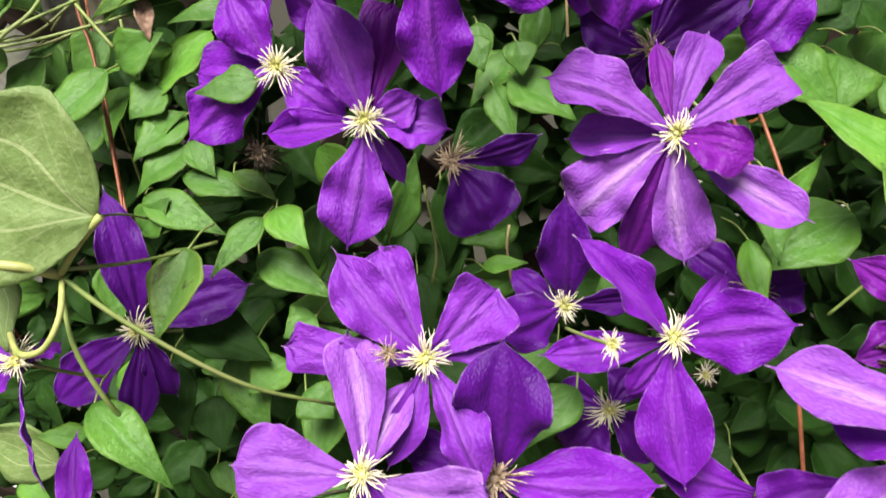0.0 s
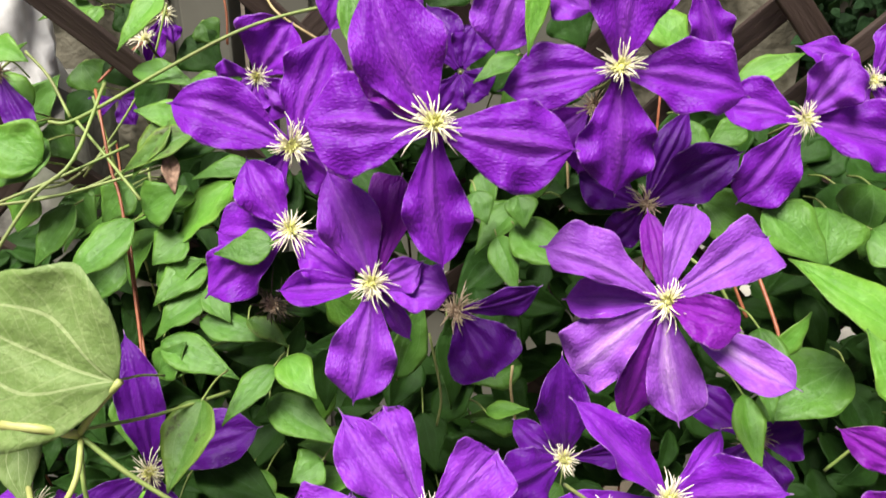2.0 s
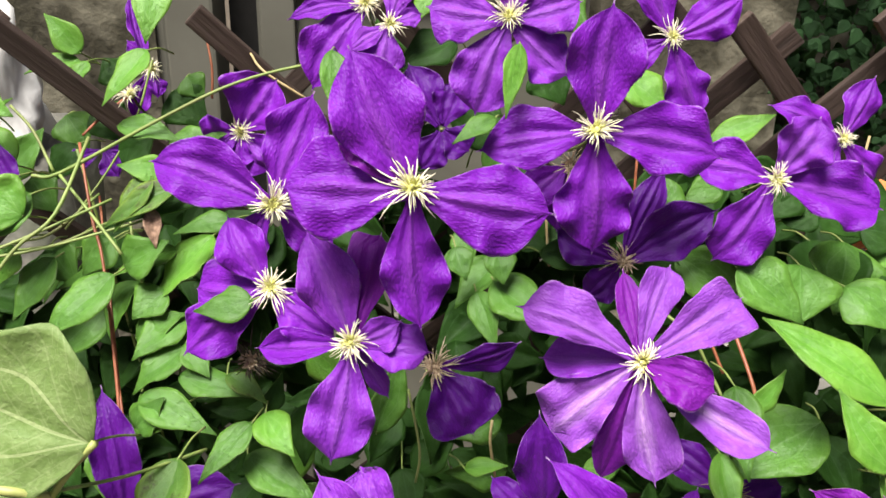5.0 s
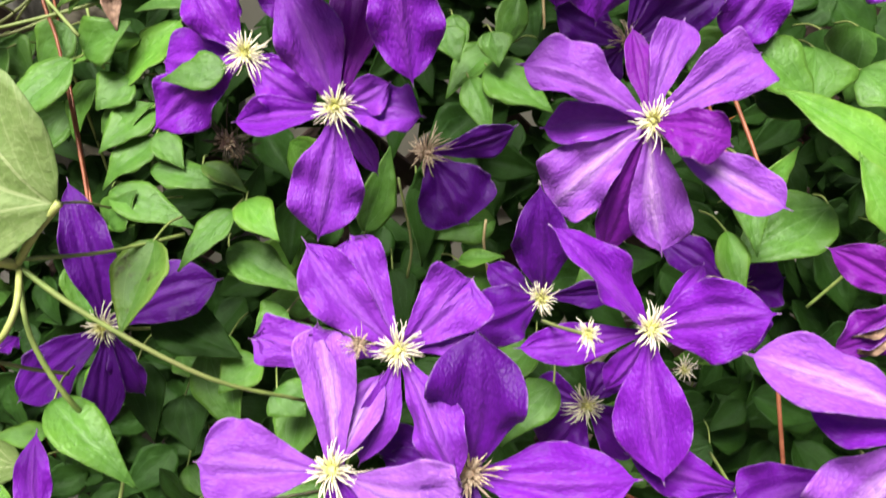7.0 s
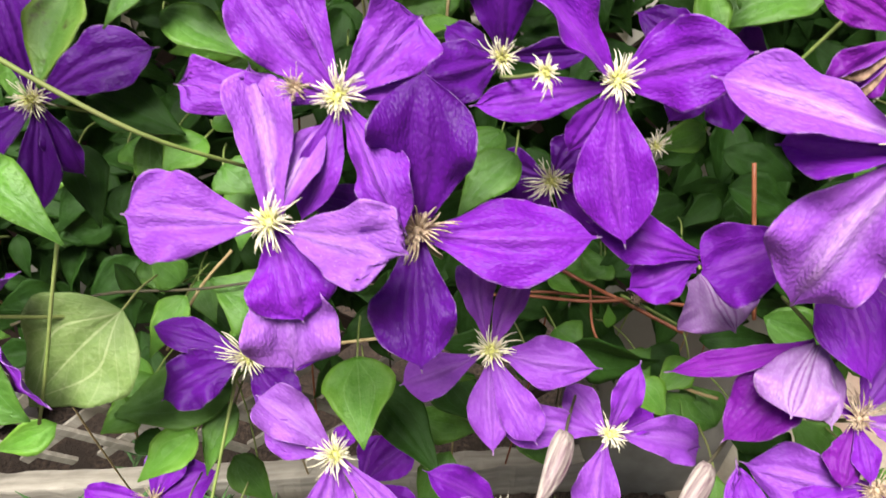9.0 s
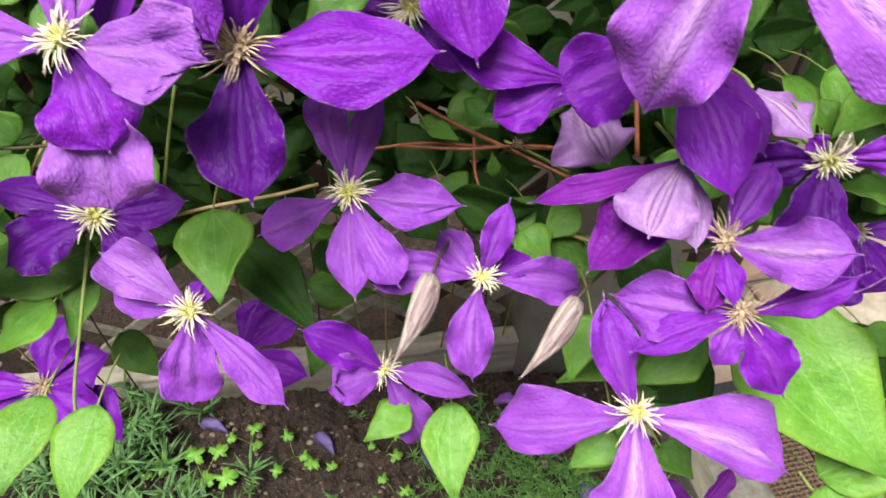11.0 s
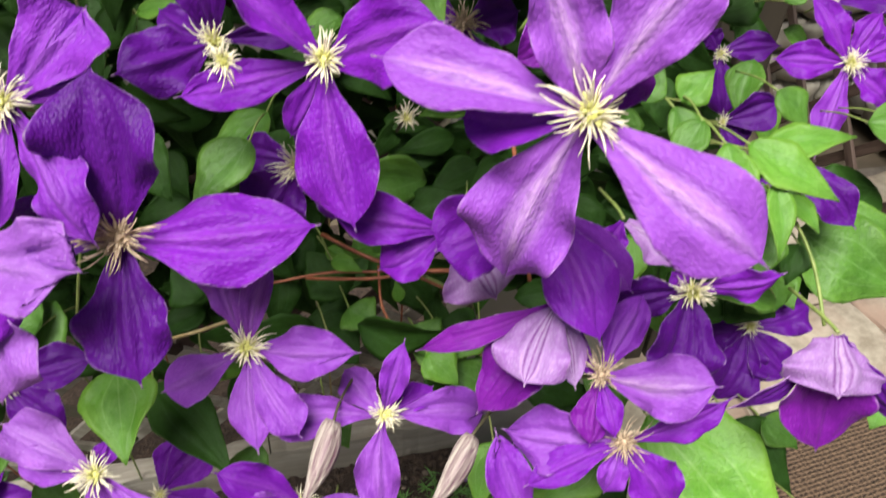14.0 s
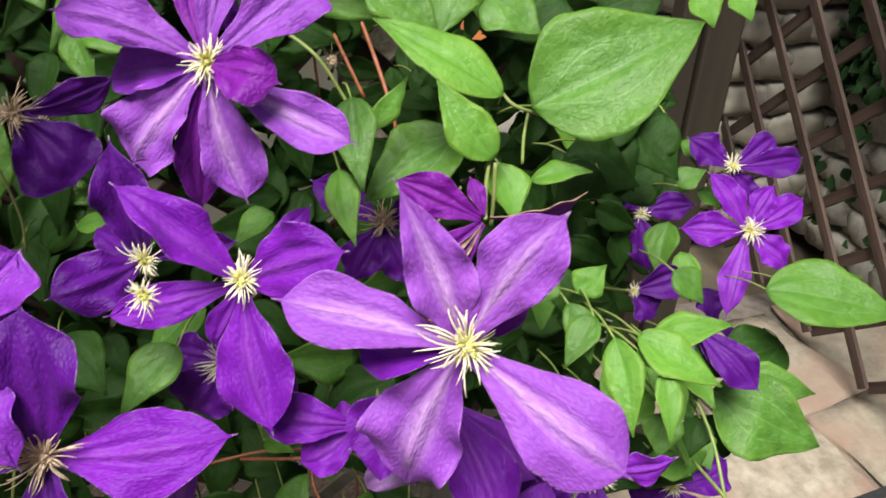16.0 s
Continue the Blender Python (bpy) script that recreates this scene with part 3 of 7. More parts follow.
def mat_material():
    """Woven coir mat: ribs with knots."""
    m = Mat("coir_mat", 0.95)
    ob = m.coords("Object")
    sep = m.node("ShaderNodeSeparateXYZ")
    m.link(ob, sep.inputs[0])
    shift = m.math("MULTIPLY", m.noise(ob, 110.0, 2.0), 4.0)
    rib = m.math("SINE", m.math("MULTIPLY_ADD", sep.outputs[1], 840.0, shift))
    sway = m.math("MULTIPLY", m.noise(ob, 85.0, 2.0), 11.0)
    knot = m.math("SINE", m.math("MULTIPLY_ADD", sep.outputs[0], 640.0, m.math("MULTIPLY_ADD", rib, 1.2, sway)))
    h = m.math("MULTIPLY_ADD", m.math("MULTIPLY", rib, knot), 0.5, m.math("MULTIPLY", rib, 0.6))
    fuzz = m.noise(ob, 380.0, 3.0)
    tone = m.math("ADD", m.math("MULTIPLY_ADD", h, 0.46, 0.06), m.math("MULTIPLY", fuzz, 0.85))
    c = m.mix(tone, (0.020, 0.011, 0.006), (0.29, 0.190, 0.112))
    c = m.mix(m.math("MULTIPLY", m.noise(ob, 9.0, 3.0), 0.35), c, (0.15, 0.09, 0.06))
    m.colour(c)
    m.bump(m.math("ADD", h, fuzz), 1.0, 0.005)
    return m.m


MAT = mat_material()


def box(bm, size, m=None, bevel=0.0):
    """A box of that size round the origin, moved by m, its edges rounded."""
    made = bmesh.ops.create_cube(bm, size=1.0, matrix=(m or Matrix()) @ Matrix.Diagonal((*size, 1)))
    if bevel:
        edges = list({e for v in made["verts"] for e in v.link_edges})
        bmesh.ops.bevel(bm, geom=edges, offset=bevel, segments=2, profile=0.6, affect="EDGES")
    return made


def sheet(name, x0, x1, y0, y1, nx, ny, height, material):
    """A piece of ground with relief, height(x, y) in metres."""
    xs, ys = np.linspace(x0, x1, nx + 1), np.linspace(y0, y1, ny + 1)
    verts = [(x, y, height(x, y)) for y in ys for x in xs]
    faces = [(j * (nx + 1) + i, j * (nx + 1) + i + 1, (j + 1) * (nx + 1) + i + 1, (j + 1) * (nx + 1) + i) for j in range(ny) for i in range(nx)]
    return new(name, mesh_of(name, verts, faces, material))


def rough_block(name, size, material, seed, parent=None, m=None, cuts=3, rough=0.12, round_off=0.35):
    """A hewn or worn stone: a box with rounded, uneven sides."""
    bm = bmesh.new()
    bmesh.ops.create_cube(bm, size=1.0)
    bmesh.ops.subdivide_edges(bm, edges=bm.edges[:], cuts=cuts, use_grid_fill=True)
    for v in bm.verts:
        p = v.co.copy()
        ball = p.normalized() * 0.62
        p = p.lerp(ball, round_off)
        p += p.normalized() * rough * noise.noise(p * 2.3 + Vector((seed * 3.1, seed, 0)))
        v.co = Vector((p.x * size[0], p.y * size[1], p.z * size[2]))
    for f in bm.faces:
        f.smooth = True
    ob = part(name, bm, material, parent)
    if m is not None:
        ob.matrix_basis = m
    return ob


# ---- ground ----
ground = tagged(sheet("ground", -40, 40, -40, 40, 8, 8, lambda x, y: -0.05, GROUND), "bare brown earth", "ground", kind="structure")
soil = sheet("soil_bed", -0.95, 0.535, 0.02, 0.70, 300, 150, lambda x, y: 0.012 * noise.noise((x * 9, y * 9, 0)) + 0.015 * noise.noise((x * 38, y * 38, 4)) + 0.013 * noise.noise((x * 90, y * 90, 8)), SOIL)
tagged(soil, "dark crumbly soil of a garden bed with weeds", "soil", kind="structure")
back_soil = sheet("soil_behind", -1.6, 0.75, 0.70, 1.32, 40, 20, lambda x, y: -0.01 + 0.012 * noise.noise((x * 12, y * 12, 2)), SOIL)
tagged(back_soil, "dark shaded soil under the trellis", "soil", kind="structure")

# ---- timber edging of the bed ----
bm = bmesh.new()
box(bm, (1.45, 0.036, 0.10), None, 0.004)
bmesh.ops.subdivide_edges(bm, edges=[e for e in bm.edges if e.calc_length() > 1], cuts=110)
for v in bm.verts:
    v.co.z += 0.006 * noise.noise((v.co.x * 4, 0, 1)) + 0.006 * noise.noise((v.co.x * 31, v.co.y * 60, 1))
    v.co.y += 0.004 * noise.noise((v.co.x * 5, 3, 1)) + 0.005 * noise.noise((v.co.x * 27, v.co.z * 40, 6))
plank = tagged(part("edging_plank", bm, PLANK, None), "weathered grey wooden plank edging the soil bed", "plank")
plank.matrix_basis = pose(-0.22, 0.70, 0.022, 0, 0, 3.2)
bm = bmesh.new()
box(bm, (0.036, 0.62, 0.07), None, 0.004)
bmesh.ops.subdivide_edges(bm, edges=[e for e in bm.edges if e.calc_length() > 0.5], cuts=30)
for v in bm.verts:
    v.co.x += 0.004 * noise.noise((v.co.y * 9, 2, 0))
    v.co.z += 0.004 * noise.noise((v.co.y * 7, 5, 0))
side_board = tagged(part("edging_board", bm, GREY_BOARD, None), "weathered wooden board along the paving", "plank")
side_board.matrix_basis = pose(0.545, 0.33, 0.01, 0, 0, 6)
for k, (x, y, r) in enumerate(((0.575, 0.515, 0.05), (0.60, 0.44, 0.04))):
    tagged(rough_block("edging_stone", (r * 1.5, r * 1.9, 0.06), GREY_STONE, 40 + k, None, pose(x, y, 0.012, 0, 0, 15 * k)), "rounded grey stone between board and mat", "stone")

# ---- paving, door mat ----
paving = new("paving")
tagged(paving, "beige and pinkish flagstone paving", "paving", kind="structure")
bm = bmesh.new()
box(bm, (3.0, 2.6, 0.05), pose(2.1, 0.05, -0.04, 0, 0, 0))
part("bedding", bm, MORTAR, paving)
slab_rows = ((0.62, 0.70, 0.34, 0.30), (0.98, 0.74, 0.36, 0.32), (1.35, 0.80, 0.36, 0.34), (1.72, 0.84, 0.36, 0.34), (0.72, 1.02, 0.40, 0.28), (1.12, 1.08, 0.36, 0.30), (1.50, 1.15, 0.38, 0.32), (0.85, 0.40, 0.42, 0.30), (1.30, 0.45, 0.44, 0.32), (0.85, 0.08, 0.42, 0.30), (1.30, 0.12, 0.44, 0.30))
for k, (x, y, w, d) in enumerate(slab_rows):
    rough_block("slab", (w, d, 0.034), FLAG, 60 + k, paving, pose(x, y, -0.012, 0, 0, 8 + 2 * (k % 3)), 6, 0.09, 0.10)
door_mat = new("door_mat")
tagged(door_mat, "brown woven coir door mat with a black rubber border", "door mat")
door_mat.matrix_basis = pose(0.585, 0.634, 0.008, 0, 0, 8.1)
bm = bmesh.new()
box(bm, (0.95, 0.60, 0.012), pose(0.485, -0.315, 0.006), 0.003)
part("weave", bm, MAT, door_mat, "coarse woven brown pile")
bm = bmesh.new()
for sx, sy, px, py in ((0.99, 0.022, 0.485, -0.004), (0.99, 0.022, 0.485, -0.626), (0.022, 0.60, -0.001, -0.315), (0.022, 0.60, 0.971, -0.315)):
    box(bm, (sx, sy, 0.009), pose(px, py, 0.0045), 0.002)
part("border", bm, RUBBER, door_mat, "black rubber border")

# ---- house wall behind ----
for name, size, place in (("wall_house", (2.6, 0.2, 2.6), (-1.78, 1.42, 1.25)), ("wall_pier", (0.42, 0.2, 2.6), (0.43, 1.55, 1.25)), ("wall_lintel", (4.2, 0.2, 0.6), (-0.75, 1.66, 2.3)),
                          ("wall_back", (2.2, 0.2, 2.6), (1.75, 1.92, 1.25)), ("wall_east", (0.2, 2.0, 2.6), (2.9, 0.9, 1.25))):
    bm = bmesh.new()
    box(bm, size, pose(*place))
    bmesh.ops.subdivide_edges(bm, edges=bm.edges[:], cuts=22, use_grid_fill=True)
    for v in bm.verts:
        flake = smooth_step((noise.noise(v.co * 5.0 + Vector((3, 1, 7))) - 0.05) * 6)
        v.co.y += 0.010 * noise.noise(v.co * 7) + 0.004 * noise.noise(v.co * 19) - 0.008 * flake
    tagged(part(name, bm, RENDER, None), "rough grey-brown rendered stone house wall", "wall", kind="structure")
door = new("door_1")
tagged(door, "grey-green painted panelled wooden door", "door", kind="structure")
bm = bmesh.new()
box(bm, (0.085, 0.08, 2.1), pose(-0.425, 1.36, 1.05), 0.006)
box(bm, (0.03, 0.03, 2.1), pose(-0.478, 1.335, 1.05), 0.006)
part("frame", bm, DOOR_PAINT, door)
# A near-black strip paints the shadow between frame and door leaf.
bm = bmesh.new()
box(bm, (0.05, 0.02, 2.1), pose(-0.355, 1.42, 1.05))
part("gap", bm, GAP_SHADE, door, "near-black strip standing for the gap's shadow")
bm = bmesh.new()
box(bm, (0.58, 0.04, 2.06), pose(-0.035, 1.40, 1.03), 0.004)
box(bm, (0.06, 0.02, 2.0), pose(-0.285, 1.372, 1.03), 0.004)
box(bm, (0.50, 0.02, 0.06), pose(-0.005, 1.372, 1.16), 0.004)
box(bm, (0.50, 0.02, 0.06), pose(-0.005, 1.372, 0.50), 0.004)
part("leaf_panel", bm, DOOR_PAINT, door)
tagged(rough_block("white_boulder", (0.075, 0.06, 0.15), WHITE_STONE, 7, None, pose(-0.545, 0.95, 1.02), 6, 0.55, 0.35), "whitewashed rough stone on a pier", "stone")
tagged(rough_block("stone_pier", (0.22, 0.20, 0.98), GREY_STONE, 9, None, pose(-0.60, 0.99, 0.46), 5, 0.15, 0.15), "rough stone pier behind the trellis", "pier")

tagged(rough_block("white_stone", (0.20, 0.14, 0.22), WHITE_STONE, 17, None, pose(-0.70, 0.90, 0.12), 4, 0.3, 0.5), "whitewashed rough stone at the foot of the pier", "stone")

# ---- main trellis: crossing flat strips, leaning a little ----
trellis = new("trellis")
tagged(trellis, "expanding trellis of brown-stained crossing wooden strips", "trellis")


def trellis_at(x, z, off=0.0):
    top, low = 0.535 + 0.20 * x, 0.745 + 0.06 * x
    return Vector((x, low + (top - low) * (z / 1.16) + off, z))


def strip(a, b, width, thick, material, parent, across=(0, -1, 0)):
    """A flat sawn strip from a to b."""
    a, b = Vector(a), Vector(b)
    bm = bmesh.new()
    box(bm, (width, (b - a).length, thick), None, 0.0012)
    ob = part("strip", bm, material, parent)
    m = basis((a + b) / 2, b - a, across)
    ob.matrix_basis = m
    return ob


for first, step, lean, off in ((-0.600, 0.124, 1, -0.004), (-1.539, 0.109, -1, 0.004)):
    for k in range(18):
        c, z0, z1, lo, hi = first + step * k, 0.12, 1.156 + 0.008 * (k % 3), -0.78, 0.40
        # the strip runs along x = c - z (or c + z)
        za, zb = (max(z0, c - hi), min(z1, c - lo)) if lean > 0 else (max(z0, lo - c), min(z1, hi - c))
        if lean < 0 and k == 2:
            zb = 1.04
        if zb - za < 0.06:
            continue
        cuts = [zb, 0.36, za] if zb > 0.42 and za < 0.30 else [zb, za]
        for top_z, low_z in zip(cuts, cuts[1:]):
            a, b = (trellis_at(c - lean * z if lean > 0 else c + z, z, off) for z in (top_z, low_z))
            strip(a, b, 0.0155 if a.x < 0.1 else 0.020, 0.007, PLANK if top_z < 0.4 else BROWN_WOOD, trellis)
for x, y in ((0.688, 0.86), (-0.80, 0.62)):
    bm = bmesh.new()
    box(bm, (0.050, 0.050, 1.40), pose(0, 0, 0.68), 0.004)
    post = tagged(part("trellis_post", bm, POST, None), "square olive-brown wooden post holding the trellis", "post")
    post.matrix_basis = pose(x, y, 0)
bm = bmesh.new()
box(bm, (0.03, 0.03, 1.38), pose(0, 0, 0.68), 0.003)
batten = tagged(part("batten", bm, POST, None), "dark brown wooden batten beside the post", "batten")
batten.matrix_basis = pose(0.640, 0.85, 0)

# ---- lattice panel standing across the paving ----
lattice = new("lattice_panel")
tagged(lattice, "dark brown diagonal lattice panel on the paving", "lattice")
for k in range(-7, 9):
    for lean, off in ((1, 0.0), (-1, 0.012)):
        ya = 0.55 + 0.19 * k
        p, q = Vector((1.27 + off, ya, 0.05)), Vector((1.27 + off, ya + lean * 1.15, 1.20))
        lo, hi = 0.60, 1.66
        d = q - p
        s0, s1 = sorted(((lo - p.y) / d.y, (hi - p.y) / d.y))
        s0, s1 = max(0, s0), min(1, s1)
        if s1 - s0 > 0.06:
            strip(p + d * s0, p + d * s1, 0.025, 0.009, BROWN_WOOD, lattice, (-1, 0, 0))
strip((1.27, 0.60, 1.215), (1.27, 1.68, 1.215), 0.05, 0.025, BROWN_WOOD, lattice, (-1, 0, 0))
strip((1.27, 1.68, 0.0), (1.27, 1.68, 1.24), 0.06, 0.04, BROWN_WOOD, lattice, (-1, 0, 0))
strip((1.27, 0.60, 0.0), (1.27, 0.60, 1.24), 0.03, 0.03, BROWN_WOOD, lattice, (-1, 0, 0))

# ---- rubble wall behind the lattice, with ivy and a pot on it ----
rubble_wall = new("wall_garden")
tagged(rubble_wall, "low garden wall of pale rubble stones", "wall", kind="structure")
bm = bmesh.new()
box(bm, (0.10, 1.15, 0.84), pose(1.66, 1.16, 0.40), 0.01)
box(bm, (1.15, 0.10, 0.84), pose(1.18, 1.70, 0.40), 0.01)
part("core", bm, MORTAR, rubble_wall)
stone_rng = random.Random(21)
stone_shapes = []
for k in range(6):
    ob = rough_block("stone", (0.13, 0.09, 0.085), RUBBLE, 80 + k, rubble_wall, None, 3, 0.22, 0.5)
    stone_shapes.append(ob.data)
    ob.matrix_basis = pose(1.60, 0.80 + 0.11 * k, 0.86, 0, 0, 90)
for row in range(9):
    for k in range(11):
        data = stone_shapes[stone_rng.randrange(6)]
        for m in (pose(1.615, 0.70 + 0.090 * k + 0.05 * (row % 2), 0.04 + 0.092 * row, 0, stone_rng.uniform(-8, 8), 90 + stone_rng.uniform(-8, 8)),
                  pose(0.62 + 0.100 * k + 0.05 * (row % 2), 1.655, 0.04 + 0.092 * row, 0, stone_rng.uniform(-8, 8), stone_rng.uniform(-8, 8))):
            ob = child("stone", data, rubble_wall, m @ Matrix.Diagonal((stone_rng.uniform(0.7, 1.05), 1, stone_rng.uniform(0.8, 1.05), 1)))


def leafy_mass(name, label, count, seed, spot, size, material, down=0.3):
    """A shrub or ivy: many small leaves as one piece of foliage."""
    rng = random.Random(seed)
    shapes = []
    for k in range(4):
        v, f, uv, slots = blade(6, 4, size, leaf_outline(size * 0.72, 0.38), 25, 0.05, 0.05, 0, 0.0005, rng, 0, -0.03, 0.1)
        shapes.append((v, f, uv))
    verts, faces, uvs = [], [], []
    for k in range(count):
        p = Vector(spot(rng))
        a = rng.uniform(0, 6.28)
        m = basis(p, (math.cos(a), -0.4, math.sin(a) - down), (rng.uniform(-0.5, 0.5), -1, rng.uniform(0.0, 1.0))) @ Matrix.Scale(rng.uniform(0.6, 1.2), 4)
        v, f, uv = shapes[k % 4]
        base = len(verts)
        verts.extend(tuple(m @ Vector(q)) for q in v)
        faces.extend(tuple(base + i for i in q) for q in f)
        uvs.extend(uv)
    ob = new(name, mesh_of(name, verts, faces, material, uvs))
    return tagged(ob, label, "ivy", kind="stuff")


leafy_mass("ivy", "dark green ivy covering the back wall", 4600, 5, lambda r: (r.uniform(0.62, 1.95), 1.74 - 0.34 * r.random() ** 1.5, r.uniform(0.80, 1.45)), 0.036, IVY)
leafy_mass("ivy", "ivy trailing over the rubble wall", 1450, 6, lambda r: (1.56 - 0.06 * r.random(), r.uniform(0.70, 1.6), 1.02 - (0.55 if r.random() < 0.88 else 0.95) * r.random() ** 1.3), 0.05, IVY)
pot = new("flower_pot")
tagged(pot, "orange terracotta flower pot on a stone pier", "pot")
pot.matrix_basis = pose(0.405, 0.80, 0.80)
for name, r0, r1, z0, z1 in (("body", 0.055, 0.076, 0.0, 0.145), ("rim", 0.084, 0.088, 0.145, 0.185)):
    bm = bmesh.new()
    bmesh.ops.create_cone(bm, cap_ends=True, segments=40, radius1=r0, radius2=r1, depth=z1 - z0, matrix=pose(0, 0, (z0 + z1) / 2))
    for f in bm.faces:
        f.smooth = len(f.verts) == 4
    part(name, bm, TERRACOTTA, pot)
tagged(rough_block("pot_pier", (0.22, 0.20, 0.84), RUBBLE, 12, None, pose(0.405, 0.80, 0.385), 4, 0.1, 0.12), "short rough stone pier under the pot", "pier")

# ---- the flowers ----
flower("deep violet clematis flower beneath a small leaf", "violet", (-0.076, 0.345, 1.046), (-0.01, -0.82, 0.57), [(-141, -8, 5.3, 3.0, 22, 0, "", dict(peak=0.6, blunt=2.6, twist=0, fold=-0.1, cup=-0.05)), (178, -17, 4.3, 3.2, 22, 0, "b", dict(blunt=3.5, twist=0)), (123, 10, 4.1, 2.6, 22, 0, "", dict(twist=8)), (-12, 5, 2.2, 0.8, 20, 30, ""), (-34, -2, 4.1, 2.4, 22, 0, "", dict(peak=0.5, blunt=2.6, twist=-6))])
flower("purple clematis flower with cream stamens, its upper petals overlapping", "mid", (-0.032, 0.320, 1.030), (-0.01, -0.82, 0.57), [(114, 21, 5.8, 2.8, 18, 0, "i", dict(peak=0.5, blunt=2.0, twist=0, fold=0.1)), (77, 14, 5.3, 2.5, 15, 0, "mb", dict(peak=0.8, tilt=-12, twist=-8, blunt=6)), (-4, 11, 3.8, 2.7, 30, -15, "i", dict(peak=0.6, blunt=3.0, ragged=0.04, curl=25, twist=0)), (-99, -12, 5.8, 3.4, 22, 0, "", dict(peak=0.6, waist=0.16, blunt=2.1, twist=0, sides=(1.0, 1.0), fold=-0.05)), (-178, -22, 5.3, 1.9, 20, 0, "v"), (-55, -39, 3.6, 1.1, 22, 0, ""), (22, 22, 2.7, 1.7, 40, 20, "ir", dict(curl=30))])
flower("full mauve clematis flower with wavy petals in two layers", "lilac", (0.101, 0.306, 1.032), (-0.01, -0.79, 0.62), [(96, -10, 4.5, 1.4, 20, 0, "m"), (174, -30, 4.8, 2.0, 20, 0, "i", dict(blunt=2.8, twist=0)), (-102, -38, 6.8, 2.1, 20, 0, "m", dict(twist=0, soft=0.1)), (157, 7, 6.1, 2.5, 30, 0, "b", dict(peak=0.72, blunt=3.0, sides=(0.75, 1.3), sickle=0.04, curl=25, twist=0, fold=-0.15)), (71, 5, 4.7, 1.8, 20, 0, "b", dict(peak=0.74, twist=0)), (33, 8, 5.7, 2.8, 26, 0, "bn", dict(peak=0.8, blunt=4.5, notch=0.07, bite=-0.45, twist=6, fold=0.15, cusp=0.0)), (-28, 33, 3.5, 2.2, 40, 0, "mb", dict(sides=(0.75, 1.25), curl=30, twist=-10)), (-34, 3, 6.7, 2.2, 22, 10, "wp", dict(peak=0.7, waist=0.08, blunt=2.6, twist=10)), (-79, -23, 5.8, 2.5, 28, 12, "pb", dict(peak=0.64, blunt=3.0, sides=(1.2, 0.85), twist=0, wave=0.2)), (-140, -32, 5.8, 3.3, 22, 8, "pb", dict(peak=0.7, blunt=3.4, twist=0, fold=0.1))])
flower("purple clematis flower with cream stamens and a torn, ragged petal", "mid", (-0.003, 0.252, 0.951), (-0.01, -0.79, 0.62), [(132, 6, 6.1, 2.5, 20, 0, "rn", dict(peak=0.58, ragged=0.07, notch=0.12, bite=0.3, twist=0, wave=0.25)), (115, 2, 5.3, 2.3, 20, 0, "rb", dict(peak=0.8, ragged=0.1, twist=0)), (46, 6, 4.2, 3.2, 15, 0, "rb", dict(peak=0.76, blunt=5, tear=0.3, bite=0.0, ragged=0.07, twist=0, curl=10)), (12, 7, 3.3, 1.8, 20, 10, "rb", dict(peak=0.8, ragged=0.12, tilt=10, twist=0)), (176, -1, 6.2, 2.1, 20, 0, "b", dict(peak=0.86, blunt=4, cusp=0.0, twist=0, ragged=0.07, curl=5, fold=0, notch=0.1, wave=0.3)), (-65, 13, 5.7, 2.4, 22, 15, "", dict(peak=0.58, blunt=2.3, twist=0)), (-109, -11, 4.9, 1.8, 22, 0, "", dict(twist=0))])
flower("spent clematis flower with browned stamens beside a torn one", "violet", (-0.018, 0.248, 0.957), (-0.01, -0.87, 0.50), [], brush="dim", size=0.55)
flower("deep violet clematis flower with cream stamens, one petal folded", "violet", (0.105, 0.271, 0.949), (-0.01, -0.79, 0.62), [(135, 16, 6.4, 2.4, 25, 25, "", dict(sickle=-0.04, twist=10, peak=0.45, fold=0.35)), (8, 38, 5.3, 3.5, 22, 0, "", dict(peak=0.52, blunt=2.3, twist=0, curl=8)), (-84, -6, 6.5, 3.4, 20, 18, "", dict(peak=0.58, waist=0.14, blunt=2.2, twist=0, fold=-0.1, sides=(1.0, 1.0), wave=0.1)), (-172, -11, 5.8, 1.9, 22, 0, ""), (-122, -27, 3.4, 1.6, 22, 0, ""), (46, -17, 4.8, 1.5, 22, 0, "")])
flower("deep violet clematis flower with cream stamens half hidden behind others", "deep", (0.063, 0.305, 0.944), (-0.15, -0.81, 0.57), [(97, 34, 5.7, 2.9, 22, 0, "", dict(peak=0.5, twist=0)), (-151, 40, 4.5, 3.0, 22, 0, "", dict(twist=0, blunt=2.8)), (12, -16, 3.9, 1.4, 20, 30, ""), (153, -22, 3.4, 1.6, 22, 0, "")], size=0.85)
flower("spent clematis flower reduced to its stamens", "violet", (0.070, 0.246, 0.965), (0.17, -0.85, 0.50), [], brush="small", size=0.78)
# The next two get their shade from the deep style's darker petals.
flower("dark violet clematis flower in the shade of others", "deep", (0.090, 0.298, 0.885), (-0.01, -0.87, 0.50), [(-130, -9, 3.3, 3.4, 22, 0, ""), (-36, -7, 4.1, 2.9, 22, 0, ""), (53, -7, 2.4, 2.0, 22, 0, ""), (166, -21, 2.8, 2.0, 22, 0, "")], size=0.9)
